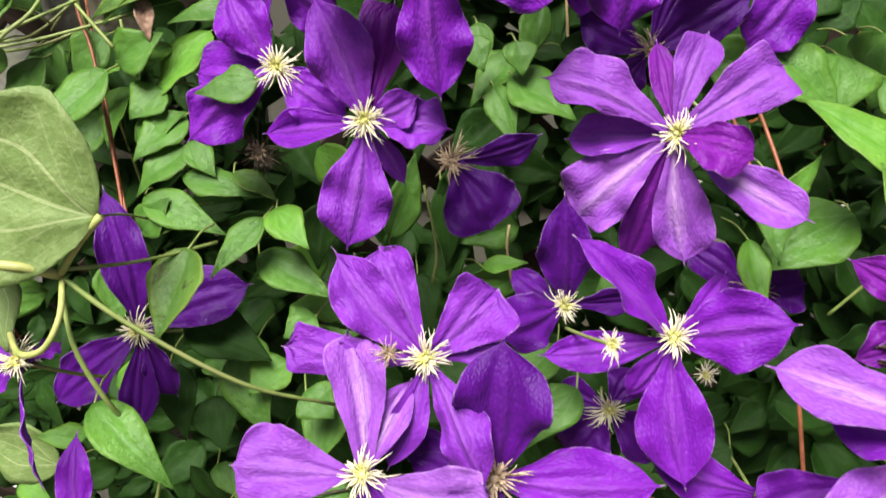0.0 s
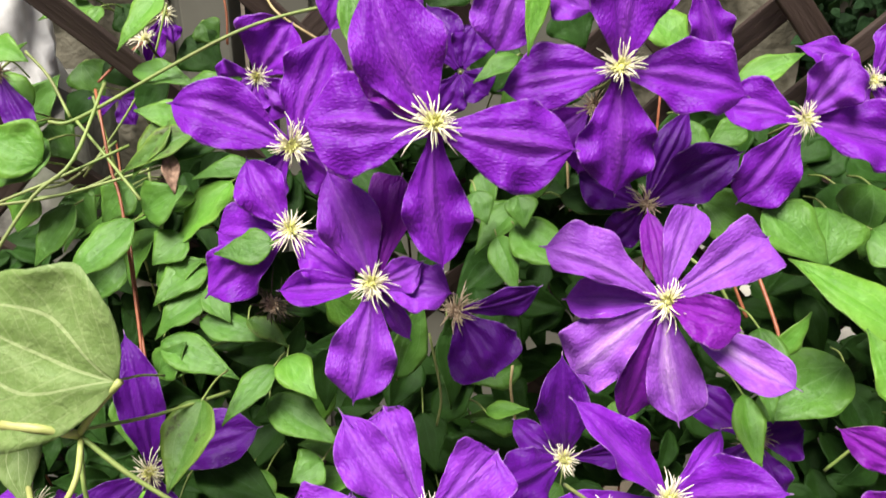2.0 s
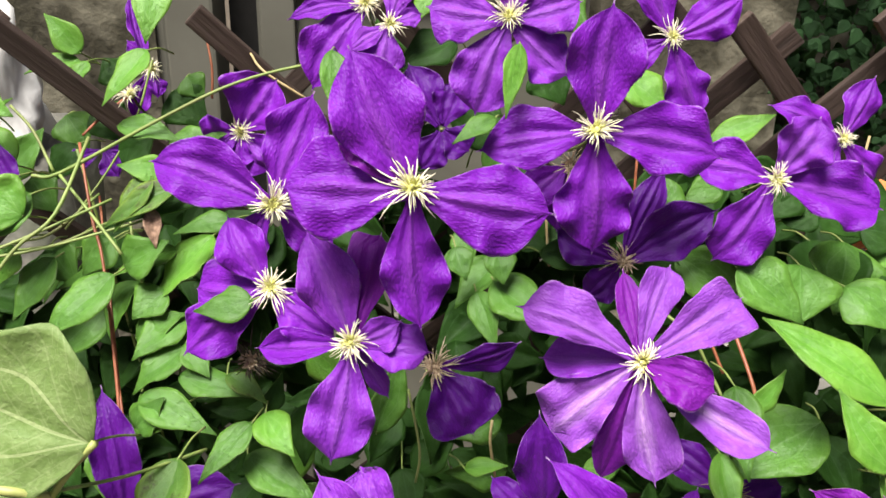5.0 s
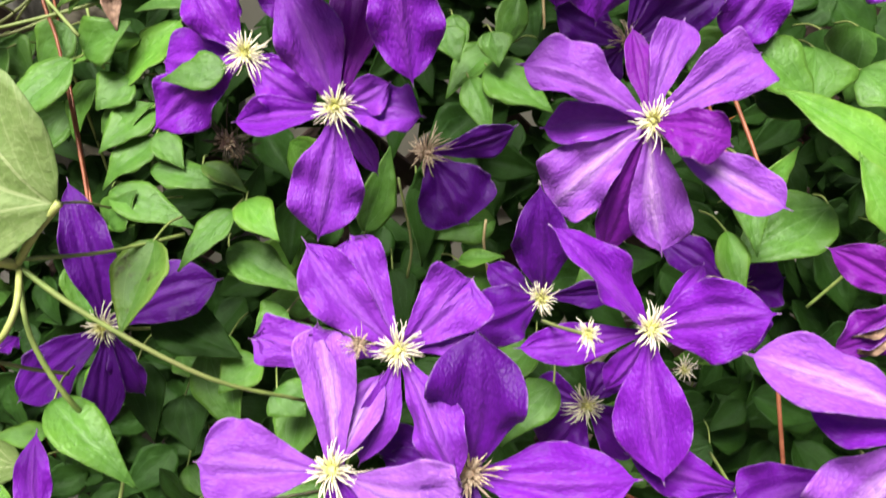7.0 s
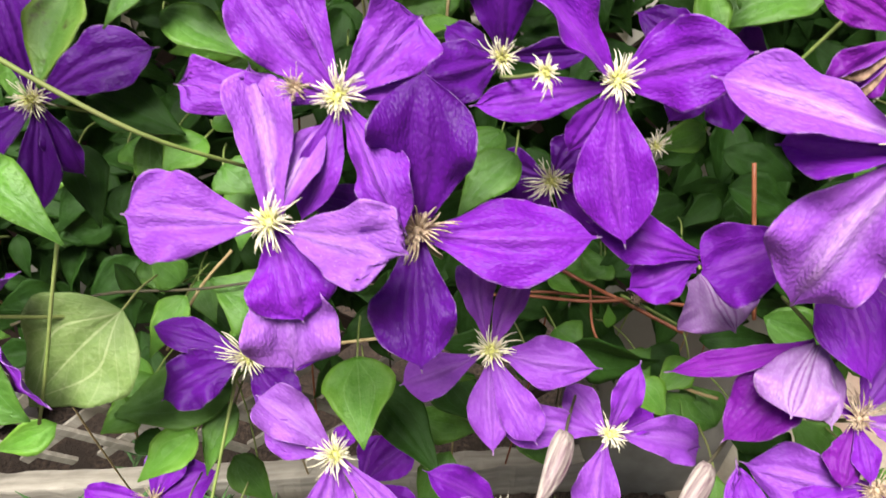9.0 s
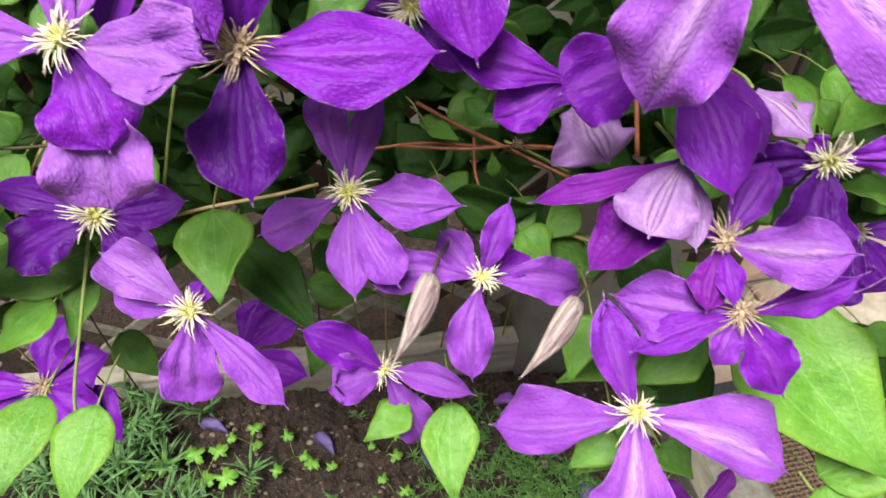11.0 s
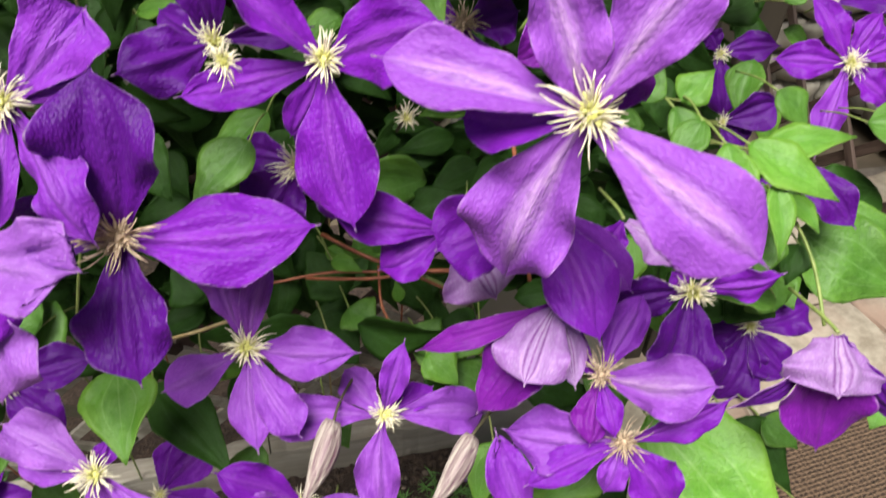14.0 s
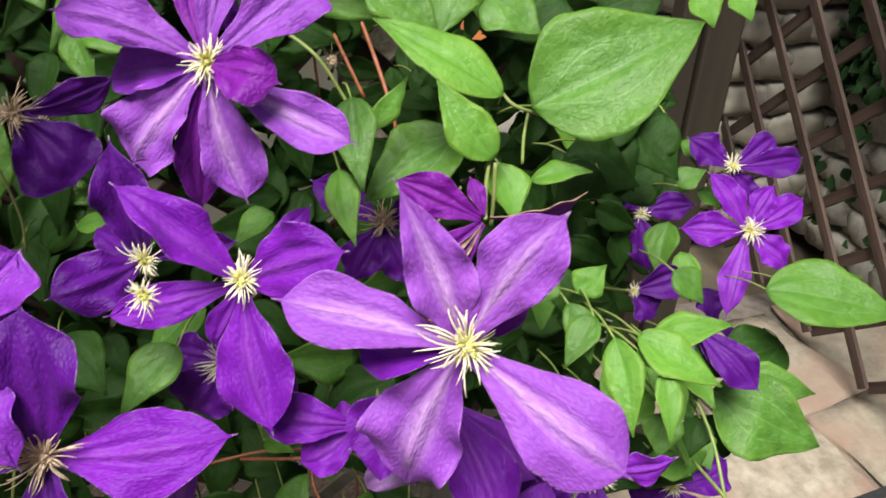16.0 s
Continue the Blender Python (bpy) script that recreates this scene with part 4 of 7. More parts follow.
flower("violet clematis flower with cream stamens, coloured dark as shaded by neighbours", "deep", (0.008, 0.368, 0.991), (-0.01, -0.87, 0.50), [(-59, 0, 4.1, 4.2, 15, 0, "", dict(peak=0.6, blunt=5, cusp=0.0, twist=0, fold=-0.1)), (15, 10, 4.8, 1.6, 25, 30, "", dict())], brush="dim")
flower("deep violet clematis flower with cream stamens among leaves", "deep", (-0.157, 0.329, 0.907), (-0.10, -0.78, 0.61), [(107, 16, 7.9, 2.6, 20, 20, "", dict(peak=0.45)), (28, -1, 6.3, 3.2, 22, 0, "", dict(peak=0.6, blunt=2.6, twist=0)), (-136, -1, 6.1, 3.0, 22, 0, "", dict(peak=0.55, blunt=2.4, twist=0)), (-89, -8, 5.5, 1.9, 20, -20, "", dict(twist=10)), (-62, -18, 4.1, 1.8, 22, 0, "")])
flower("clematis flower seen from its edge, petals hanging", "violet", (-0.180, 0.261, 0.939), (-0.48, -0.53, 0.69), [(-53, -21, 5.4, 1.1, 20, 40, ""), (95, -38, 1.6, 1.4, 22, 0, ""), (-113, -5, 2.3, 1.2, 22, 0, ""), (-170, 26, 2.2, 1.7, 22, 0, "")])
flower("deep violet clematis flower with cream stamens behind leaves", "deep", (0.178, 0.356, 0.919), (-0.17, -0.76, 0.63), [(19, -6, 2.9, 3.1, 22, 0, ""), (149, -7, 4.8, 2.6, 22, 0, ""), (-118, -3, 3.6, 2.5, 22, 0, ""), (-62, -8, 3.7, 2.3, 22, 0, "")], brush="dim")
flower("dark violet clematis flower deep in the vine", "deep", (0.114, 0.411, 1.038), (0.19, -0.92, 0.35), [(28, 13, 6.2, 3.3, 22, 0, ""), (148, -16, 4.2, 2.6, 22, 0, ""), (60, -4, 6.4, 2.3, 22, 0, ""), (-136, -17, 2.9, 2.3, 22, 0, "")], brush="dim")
flower("large deep violet clematis flower with broad petals", "violet", (-0.004, 0.313, 1.108), (0.01, -0.86, 0.51), [(134, -2, 4.5, 2.6, 20, 0, "m"), (116, 18, 6.6, 3.9, 22, 0, "", dict(peak=0.5, blunt=2.3, twist=0, fold=-0.1)), (179, -2, 5.6, 4.3, 15, 0, "", dict(peak=0.55, blunt=3, twist=0, fold=-0.1, cusp=0.05)), (-8, 1, 6.1, 3.9, 24, 8, "n", dict(peak=0.58, blunt=2.5, notch=0.08, bite=0.55, twist=0, curl=10)), (-85, -22, 6.2, 3.0, 15, 0, "", dict(peak=0.58, blunt=2.4, twist=0))], size=1.15)
flower("deep violet clematis flower with cream stamens", "violet", (-0.077, 0.366, 1.083), (0.01, -0.86, 0.51), [(162, 7, 6.6, 3.4, 22, 0, "", dict(peak=0.5, blunt=2.2, twist=0)), (69, 15, 5.9, 3.4, 22, 0, "", dict(twist=0, blunt=2.4)), (-125, -34, 4.4, 2.6, 22, 0, "", dict(twist=0)), (-30, -33, 3.9, 2.6, 22, 0, "", dict(twist=0))], size=1.1)
flower("purple clematis flower with cream stamens standing at the top", "mid", (0.041, 0.409, 1.172), (0.01, -0.84, 0.54), [(172, 2, 4.2, 3.4, 22, 0, "", dict(peak=0.65, blunt=3.2, twist=0)), (84, 19, 3.7, 2.7, 22, 0, "", dict(twist=0)), (17, 4, 3.8, 2.6, 22, 0, "", dict(blunt=3, twist=0)), (-38, -12, 4.1, 3.0, 22, 0, "", dict(blunt=3, peak=0.62, twist=0)), (-110, -19, 5.1, 3.2, 22, 0, "", dict(blunt=3, peak=0.6, twist=0))])
flower("violet clematis flower with two long thin petals", "violet", (-0.041, 0.488, 1.173), (0.01, -0.86, 0.51), [(-168, -0, 4.8, 1.5, 22, 0, ""), (-123, -11, 6.1, 3.7, 22, 0, ""), (102, -0, 3.6, 1.9, 22, 0, ""), (50, -2, 3.0, 1.4, 22, 0, "")], size=0.9)
flower("purple clematis flower with upright petals", "mid", (-0.026, 0.475, 1.163), (0.01, -0.86, 0.51), [(79, -0, 4.8, 2.6, 22, 0, ""), (25, 0, 2.0, 1.7, 22, 0, ""), (-103, -6, 3.4, 2.9, 20, 0, ""), (-143, 0, 2.7, 1.5, 22, 0, "")], brush="small", size=0.9)
flower("large violet clematis flower with a pale midrib", "violet", (0.087, 0.386, 1.120), (0.01, -0.88, 0.48), [(87, 24, 6.3, 3.8, 24, 0, "", dict(peak=0.55, blunt=2.4, twist=0)), (-9, -1, 6.8, 4.0, 18, 0, "", dict(peak=0.52, blunt=2.3, twist=0)), (-171, -7, 6.1, 3.3, 22, 0, "", dict(peak=0.55, twist=0)), (-87, -20, 6.5, 4.1, 15, 0, "", dict(peak=0.55, blunt=2.3, twist=0, fold=-0.1))], size=1.15)
flower("violet clematis flower hidden below a larger one", "violet", (0.081, 0.427, 1.092), (0.01, -0.94, 0.35), [(-138, -0, 3.5, 2.3, 22, 0, ""), (-98, -4, 3.8, 2.3, 22, 0, "")], brush="dim")
flower("deep violet clematis flower with cream stamens, two petals pressed together", "violet", (0.196, 0.418, 1.089), (0.09, -0.87, 0.48), [(54, 22, 4.1, 3.4, 22, 0, "i", dict(blunt=3, twist=0)), (-16, 2, 6.5, 3.8, 22, 0, "", dict(blunt=3, twist=0)), (-125, -17, 5.6, 3.3, 22, 0, "", dict(blunt=3.2, peak=0.6, twist=0)), (166, -8, 4.6, 3.0, 22, 0, "")])
flower("deep violet clematis flower with cream stamens in front of the wall", "violet", (0.167, 0.556, 1.152), (0.09, -0.87, 0.48), [(111, 11, 6.3, 3.5, 22, 0, "", dict(twist=0)), (28, 17, 5.7, 3.4, 22, 0, "", dict(twist=0, blunt=2.4)), (-68, -16, 6.1, 3.3, 22, 0, "", dict(twist=0, blunt=2.6)), (-153, -22, 3.9, 2.4, 22, 0, "")])
flower("deep violet clematis flower with cream stamens by the trellis", "violet", (0.284, 0.520, 1.090), (0.18, -0.88, 0.43), [(62, 11, 4.8, 2.5, 22, 0, ""), (-43, -8, 4.3, 2.9, 22, 0, ""), (-138, -23, 3.7, 3.3, 22, 0, ""), (148, -4, 5.5, 2.9, 22, 0, "")], size=0.9)
flower("hooded violet clematis flower seen from the side", "violet", (-0.118, 0.469, 1.097), (-0.15, -0.98, 0.09), [(56, -6, 3.8, 4.5, 40, 0, "c"), (-163, 13, 2.6, 3.0, 22, 0, ""), (-48, 6, 3.1, 3.3, 22, 0, ""), (-103, 10, 2.4, 2.4, 22, 0, "")], brush="small", size=0.9)
flower("small violet clematis flower seen from its edge", "violet", (-0.191, 0.521, 1.126), (0.70, -0.58, 0.42), [(115, -0, 2.1, 1.3, 22, 0, ""), (-96, 11, 2.0, 1.7, 22, 0, ""), (-117, -26, 3.5, 1.6, 22, 0, ""), (84, -4, 5.2, 1.4, 22, 0, "")], brush="small", size=0.9)
flower("dark violet clematis flower hanging beside the trellis", "deep", (-0.267, 0.448, 1.100), (0.34, -0.94, -0.00), [(-65, 31, 4.9, 2.0, 22, 0, ""), (-85, 17, 2.7, 1.5, 22, 0, ""), (-151, -6, 2.6, 2.1, 22, 0, "")], brush="dim", size=0.8)
flower("pale mauve clematis flower with torn petals", "pale", (-0.028, 0.222, 0.914), (-0.03, -0.68, 0.73), [(-70, 0, 3.7, 3.3, 20, 0, "vb", dict(twist=0, peak=0.6, blunt=3)), (100, 12, 6.0, 2.5, 20, 0, "bn", dict(peak=0.74, blunt=4, waist=0.32, ragged=0.08, tear=0.0, bite=0.35, twist=0, fold=0.1, notch=0.1)), (67, 5, 4.3, 1.7, 22, 0, ""), (-14, 31, 6.3, 3.1, 20, 0, "fb", dict(peak=0.8, ragged=0.2, notch=0.16, bite=-0.3, twist=0, blunt=5, waist=0.06)), (178, 1, 5.4, 3.5, 24, 0, "lb", dict(peak=0.72, blunt=3.6, twist=0, fold=-0.1, waist=0.12)), (-81, -14, 5.6, 3.5, 24, 0, "fbw", dict(twist=0, peak=0.72))], size=1.1)
flower("large deep violet clematis flower with dark stamens", "deep", (0.026, 0.229, 0.906), (-0.07, -0.58, 0.81), [(91, 40, 6.3, 4.2, 20, 0, "", dict(fold=0.2, twist=0, wave=0.35)), (4, -2, 7.0, 3.4, 20, 0, "v", dict(peak=0.5, blunt=2.2, twist=0, fold=-0.1)), (-83, -7, 5.3, 3.4, 16, 0, "", dict(peak=0.6, blunt=2.0, twist=0, fold=-0.1)), (172, -16, 3.9, 1.4, 22, 0, ""), (162, -17, 5.7, 1.6, 22, 0, "")], brush="dim", size=1.25)
flower("clematis flower of which two hanging petals show", "violet", (-0.159, 0.231, 0.858), (-0.59, -0.55, 0.58), [(121, 13, 5.0, 1.5, 20, 40, ""), (-31, -24, 4.8, 1.5, 20, 20, ""), (-173, 25, 1.5, 1.8, 22, 0, ""), (92, -20, 2.3, 1.5, 20, -30, "")], brush="small")
flower("mauve clematis flower with six narrow-based petals", "lilac", (0.060, 0.236, 0.832), (-0.12, -0.52, 0.85), [(108, 34, 4.4, 1.7, 22, 0, "b", dict(peak=0.85, blunt=5, cusp=0.0, twist=0, waist=0.08)), (70, 40, 5.1, 1.35, 20, 20, "d", dict(twist=25, ragged=0.08)), (0, 8, 5.0, 2.3, 22, 0, "n", dict(peak=0.5, blunt=1.7, notch=0.2, bite=0.55, twist=0, waist=0.08)), (-79, -9, 4.5, 1.9, 22, 0, "", dict(twist=0, waist=0.08)), (-54, -4, 4.5, 1.9, 22, 0, "", dict(twist=0, peak=0.7, blunt=3)), (-153, -17, 4.6, 2.3, 22, 0, "b", dict(twist=0, blunt=3, waist=0.06, peak=0.7))], size=0.95)
flower("purple clematis flower with cream stamens with curled petals", "lilac", (0.117, 0.218, 0.793), (-0.12, -0.52, 0.85), [(-172, 18, 5.3, 2.1, 22, 0, "", dict(twist=0, blunt=3, waist=0.08, wave=0.4, peak=0.7)), (73, 36, 4.0, 1.4, 25, 20, "i", dict(twist=50)), (6, -24, 5.6, 2.2, 22, 0, "", dict(twist=0, peak=0.6, blunt=3, notch=0.12, bite=0.5, waist=0.08)), (-87, -18, 4.8, 2.3, 15, 0, "", dict(twist=0, blunt=2.6, waist=0.1, wave=0.35)), (134, -15, 3.2, 1.7, 22, 0, ""), (36, -24, 2.9, 1.5, 22, 0, "v", dict())], size=0.85)
flower("purple clematis flower low on the vine", "lilac", (0.073, 0.224, 0.716), (-0.12, -0.52, 0.85), [(162, 38, 5.3, 2.4, 22, 0, "v", dict(twist=0, blunt=3)), (-152, 41, 3.7, 2.6, 20, 0, "rb", dict(twist=0)), (-8, 21, 5.1, 1.6, 22, 0, "", dict()), (-55, -36, 5.6, 2.1, 22, 0, "", dict(twist=0, blunt=2.4))], size=0.85)
flower("mauve clematis flower with a long twisted petal", "lilac", (-0.011, 0.211, 0.788), (0.01, -0.77, 0.63), [(143, -3, 4.5, 2.4, 25, 15, "fb", dict(twist=0, wave=0.35)), (161, -9, 3.9, 1.9, 22, 0, ""), (-96, -9, 4.4, 3.0, 20, 0, "b", dict(peak=0.62, blunt=3.2, twist=0)), (-48, 9, 5.9, 1.8, 22, 0, "", dict(peak=0.62, twist=0, blunt=2.2)), (69, -16, 1.4, 1.1, 20, 0, "v")], size=0.95)
flower("large mauve clematis flower with four petals in a cross", "pale", (0.177, 0.155, 0.773), (-0.11, -0.44, 0.89), [(-10, -16, 8.1, 3.3, 20, 0, "bn", dict(peak=0.6, blunt=2.4, ragged=0.05, twist=0, sides=(1.3, 0.75))), (-170, -29, 7.0, 3.0, 20, 0, "lb", dict(peak=0.6, blunt=2.4, twist=0, sides=(0.75, 1.25), ragged=0.05, wave=0.35)), (117, 30, 5.6, 1.9, 20, 0, "ir", dict(twist=15, ragged=0.16)), (-87, -12, 5.4, 3.5, 24, 0, "bw", dict(peak=0.74, blunt=3.2, waist=0.18, twist=0, cusp=0.03, tilt=-12))])
flower("violet clematis flower whose petals cup over each other", "violet", (0.205, 0.187, 0.843), (-0.04, -0.60, 0.80), [(-11, 41, 4.8, 2.9, 24, 0, "p", dict(peak=0.62, blunt=2.6, twist=0)), (-105, 0, 2.7, 1.8, 22, 0, "m"), (54, 3, 4.1, 1.8, 20, 0, "i"), (-83, 6, 2.4, 1.2, 22, 0, ""), (137, -22, 3.3, 2.0, 22, 0, "")], brush="dim", size=0.85)
flower("violet clematis flower with a curled ragged petal", "violet", (0.213, 0.169, 0.821), (-0.06, -0.73, 0.68), [(22, 18, 4.7, 1.5, 24, 20, "vr", dict()), (-58, -7, 4.1, 2.6, 18, 0, "", dict(twist=0)), (-158, -5, 4.5, 1.6, 26, 20, ""), (-111, -2, 2.3, 1.3, 20, 0, "i"), (174, -13, 5.2, 2.8, 20, 0, "l", dict(wave=0.35, ragged=0.05))], brush="dim", size=0.85)
flower("violet clematis flower under a hood-like petal", "violet", (0.251, 0.211, 0.864), (-0.09, -0.92, 0.39), [(13, 19, 3.8, 1.8, 18, 10, "r", dict()), (-105, 20, 4.8, 3.2, 22, 0, "k", dict(twist=0)), (-162, -9, 3.8, 2.4, 22, 0, "k", dict()), (141, 4, 1.1, 1.0, 60, 0, "")], size=0.95)
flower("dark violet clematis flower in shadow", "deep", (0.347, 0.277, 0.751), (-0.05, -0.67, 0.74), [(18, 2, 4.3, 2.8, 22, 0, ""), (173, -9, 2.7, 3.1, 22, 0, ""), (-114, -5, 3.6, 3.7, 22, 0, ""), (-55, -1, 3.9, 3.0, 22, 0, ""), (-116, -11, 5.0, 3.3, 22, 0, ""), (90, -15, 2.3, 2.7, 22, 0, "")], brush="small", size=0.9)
flower("nodding violet clematis flower showing its silvery striped back", "nodding", (0.189, 0.207, 0.868), (0.14, 0.18, -0.97), [(-94, 5, 3.9, 3.0, -45, 0, "sc", dict(peak=0.6, blunt=3, waist=0.35, wave=0.25)), (-39, 11, 6.1, 1.1, 20, 160, "m"), (-70, 32, 5.6, 2.7, 20, 180, "m"), (-129, 43, 3.5, 1.5, -20, 0, "m")], brush=None, stalk=(0.193, 0.247, 0.856))
flower("nodding lilac clematis flower with striped petal backs", "nodding", (0.162, 0.269, 0.853), (0.13, 0.26, -0.96), [(-135, 13, 3.2, 3.7, -45, 0, "sc", dict(peak=0.6, blunt=3.2, waist=0.4, cusp=0.15)), (-12, 10, 3.4, 2.5, 20, 180, "")], brush=None, stalk=(0.166, 0.309, 0.841))
flower("small nodding clematis flower, its back silvery", "nodding", (0.238, 0.259, 0.864), (0.07, 0.20, -0.98), [(-150, 14, 3.3, 2.4, -30, 0, "s", dict()), (-60, 60, 1.8, 1.5, 20, 180, "")], brush=None, stalk=(0.242, 0.299, 0.852))
flower("clematis flower hanging like a bell, its back silvery lilac", "nodding", (0.314, 0.190, 0.847), (0.09, 0.34, -0.93), [(-85, 6, 2.7, 4.3, -45, 0, "sc", dict(peak=0.58, waist=0.42, blunt=3.4, cusp=0.12, twist=0, sides=(1.05, 1.0))), (-95, 48, 6.0, 4.0, 20, 180, "m", dict(peak=0.5, blunt=2.0, twist=0)), (-37, 26, 5.6, 1.3, 20, 120, "k"), (-145, 29, 5.9, 1.7, 20, -120, "k")], brush=None, stalk=(0.318, 0.230, 0.835))
flower("violet clematis flower beneath a larger mauve one", "violet", (0.184, 0.231, 0.904), (-0.15, -0.64, 0.76), [(-152, -10, 4.5, 3.4, 15, 0, "b", dict()), (-65, 4, 6.1, 2.9, 15, 0, "", dict()), (-38, -15, 5.7, 2.1, 20, 0, "i")], brush=None)
flower("large mauve clematis flower with pale pink bars", "pale", (0.180, 0.190, 0.969), (-0.24, -0.64, 0.73), [(-178, -18, 4.2, 2.6, 20, 0, "v", dict()), (46, -28, 3.3, 1.4, 20, 0, "m"), (173, 7, 6.6, 2.7, 24, 12, "p", dict(peak=0.66, blunt=2.4, twist=10)), (119, 33, 6.0, 2.2, 22, 0, "p", dict(peak=0.4, blunt=1.5, twist=0)), (54, 32, 5.8, 2.5, 24, 0, "b", dict(peak=0.62, blunt=2.8, twist=0, cusp=0.2)), (-32, -4, 7.0, 3.2, 22, 0, "p", dict(peak=0.66, blunt=2.8, twist=0, fold=-0.1)), (-111, -35, 6.9, 3.8, 22, 0, "pb", dict(peak=0.58, blunt=2.1, twist=0, fold=-0.05, cusp=0.2))], size=1.2)
flower("withered clematis flower with curled brown-tipped petals", "magenta", (0.205, 0.254, 0.978), (-0.22, -0.97, -0.12), [(159, -11, 4.0, 1.8, 30, 30, "d", dict()), (10, -10, 4.2, 1.1, 30, 30, "d"), (119, -47, 1.8, 0.8, 50, 30, "d"), (-143, 22, 3.8, 1.9, 30, 20, "", dict()), (-150, 30, 3.0, 0.45, 40, 0, "x", dict(waist=0.1, peak=0.8, cup=0.8, ragged=0.2)), (-137, 32, 3.9, 0.4, 40, 0, "x", dict(waist=0.1, peak=0.8, cup=0.8, ragged=0.2, curl=60))], brush=None)
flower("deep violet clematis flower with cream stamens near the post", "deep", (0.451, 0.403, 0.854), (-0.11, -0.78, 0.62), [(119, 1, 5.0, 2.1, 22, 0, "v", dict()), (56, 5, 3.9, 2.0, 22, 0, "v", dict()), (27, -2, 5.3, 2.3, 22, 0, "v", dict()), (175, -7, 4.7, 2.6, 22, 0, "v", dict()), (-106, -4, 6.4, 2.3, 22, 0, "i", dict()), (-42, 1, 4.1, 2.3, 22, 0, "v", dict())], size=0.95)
# Deep style on these four paints in the shade they hang in.
flower("violet clematis flower with cream stamens beside another, coloured darker for shade", "deep", (0.500, 0.504, 0.850), (-0.11, -0.78, 0.62), [(143, 0, 4.4, 2.8, 22, 0, ""), (33, -0, 5.2, 2.8, 22, 0, ""), (7, 1, 6.8, 2.4, 22, 0, ""), (-56, -9, 3.5, 2.3, 22, 0, "")], brush="small")
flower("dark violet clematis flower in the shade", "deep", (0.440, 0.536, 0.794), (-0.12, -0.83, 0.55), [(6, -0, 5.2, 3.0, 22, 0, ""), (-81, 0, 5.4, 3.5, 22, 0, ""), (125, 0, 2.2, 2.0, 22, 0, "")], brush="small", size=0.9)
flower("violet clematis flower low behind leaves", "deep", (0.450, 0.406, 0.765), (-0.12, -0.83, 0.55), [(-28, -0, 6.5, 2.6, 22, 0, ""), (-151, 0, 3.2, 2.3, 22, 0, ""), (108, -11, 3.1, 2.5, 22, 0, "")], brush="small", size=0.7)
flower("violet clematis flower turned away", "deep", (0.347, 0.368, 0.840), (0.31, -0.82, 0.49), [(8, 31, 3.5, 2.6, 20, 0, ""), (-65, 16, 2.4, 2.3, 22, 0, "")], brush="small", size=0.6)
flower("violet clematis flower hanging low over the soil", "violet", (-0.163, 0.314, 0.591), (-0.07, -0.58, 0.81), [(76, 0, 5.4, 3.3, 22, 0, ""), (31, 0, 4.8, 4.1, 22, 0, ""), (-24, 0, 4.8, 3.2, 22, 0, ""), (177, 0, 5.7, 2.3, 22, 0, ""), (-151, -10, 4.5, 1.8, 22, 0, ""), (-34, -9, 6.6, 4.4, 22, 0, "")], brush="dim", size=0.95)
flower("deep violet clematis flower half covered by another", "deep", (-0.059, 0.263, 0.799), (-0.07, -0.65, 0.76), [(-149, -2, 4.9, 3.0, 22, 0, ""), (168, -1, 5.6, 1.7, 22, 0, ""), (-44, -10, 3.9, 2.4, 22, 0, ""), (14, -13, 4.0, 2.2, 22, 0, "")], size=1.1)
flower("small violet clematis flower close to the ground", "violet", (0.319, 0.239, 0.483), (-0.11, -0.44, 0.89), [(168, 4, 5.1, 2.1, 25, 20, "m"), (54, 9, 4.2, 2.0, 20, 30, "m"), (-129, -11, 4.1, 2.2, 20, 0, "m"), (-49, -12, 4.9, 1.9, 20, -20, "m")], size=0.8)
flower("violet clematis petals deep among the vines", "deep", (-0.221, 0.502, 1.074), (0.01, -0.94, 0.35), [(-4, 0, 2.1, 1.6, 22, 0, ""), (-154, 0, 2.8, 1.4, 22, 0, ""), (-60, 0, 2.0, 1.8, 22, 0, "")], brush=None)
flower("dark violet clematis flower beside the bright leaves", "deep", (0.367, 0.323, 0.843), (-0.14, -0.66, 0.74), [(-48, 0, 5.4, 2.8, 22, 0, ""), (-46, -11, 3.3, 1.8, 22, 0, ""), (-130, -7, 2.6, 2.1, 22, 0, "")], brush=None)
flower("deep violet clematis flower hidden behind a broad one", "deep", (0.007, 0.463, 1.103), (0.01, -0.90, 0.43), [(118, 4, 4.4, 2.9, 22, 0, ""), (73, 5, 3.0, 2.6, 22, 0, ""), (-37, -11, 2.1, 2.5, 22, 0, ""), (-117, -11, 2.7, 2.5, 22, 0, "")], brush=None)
flower("small violet clematis flower tucked behind a lower one", "violet", (-0.005, 0.25, 0.706), (0.05, -0.66, 0.75), [(62, 0, 3.0, 1.9, 20, 0, ""), (35, 3, 4.0, 2.4, 20, 0, ""), (-28, 2, 3.9, 2.0, 20, 0, ""), (-62, -4, 3.6, 1.8, 20, 0, "")], brush="small", size=0.7)
flower("violet clematis flower with a long pointed petal beneath the mauve one", "violet", (0.150, 0.246, 0.880), (-0.10, -0.75, 0.65), [(168, 2, 5.1, 2.3, 20, 0, ""), (-150, -12, 3.4, 2.2, 20, 0, "")], brush=None)

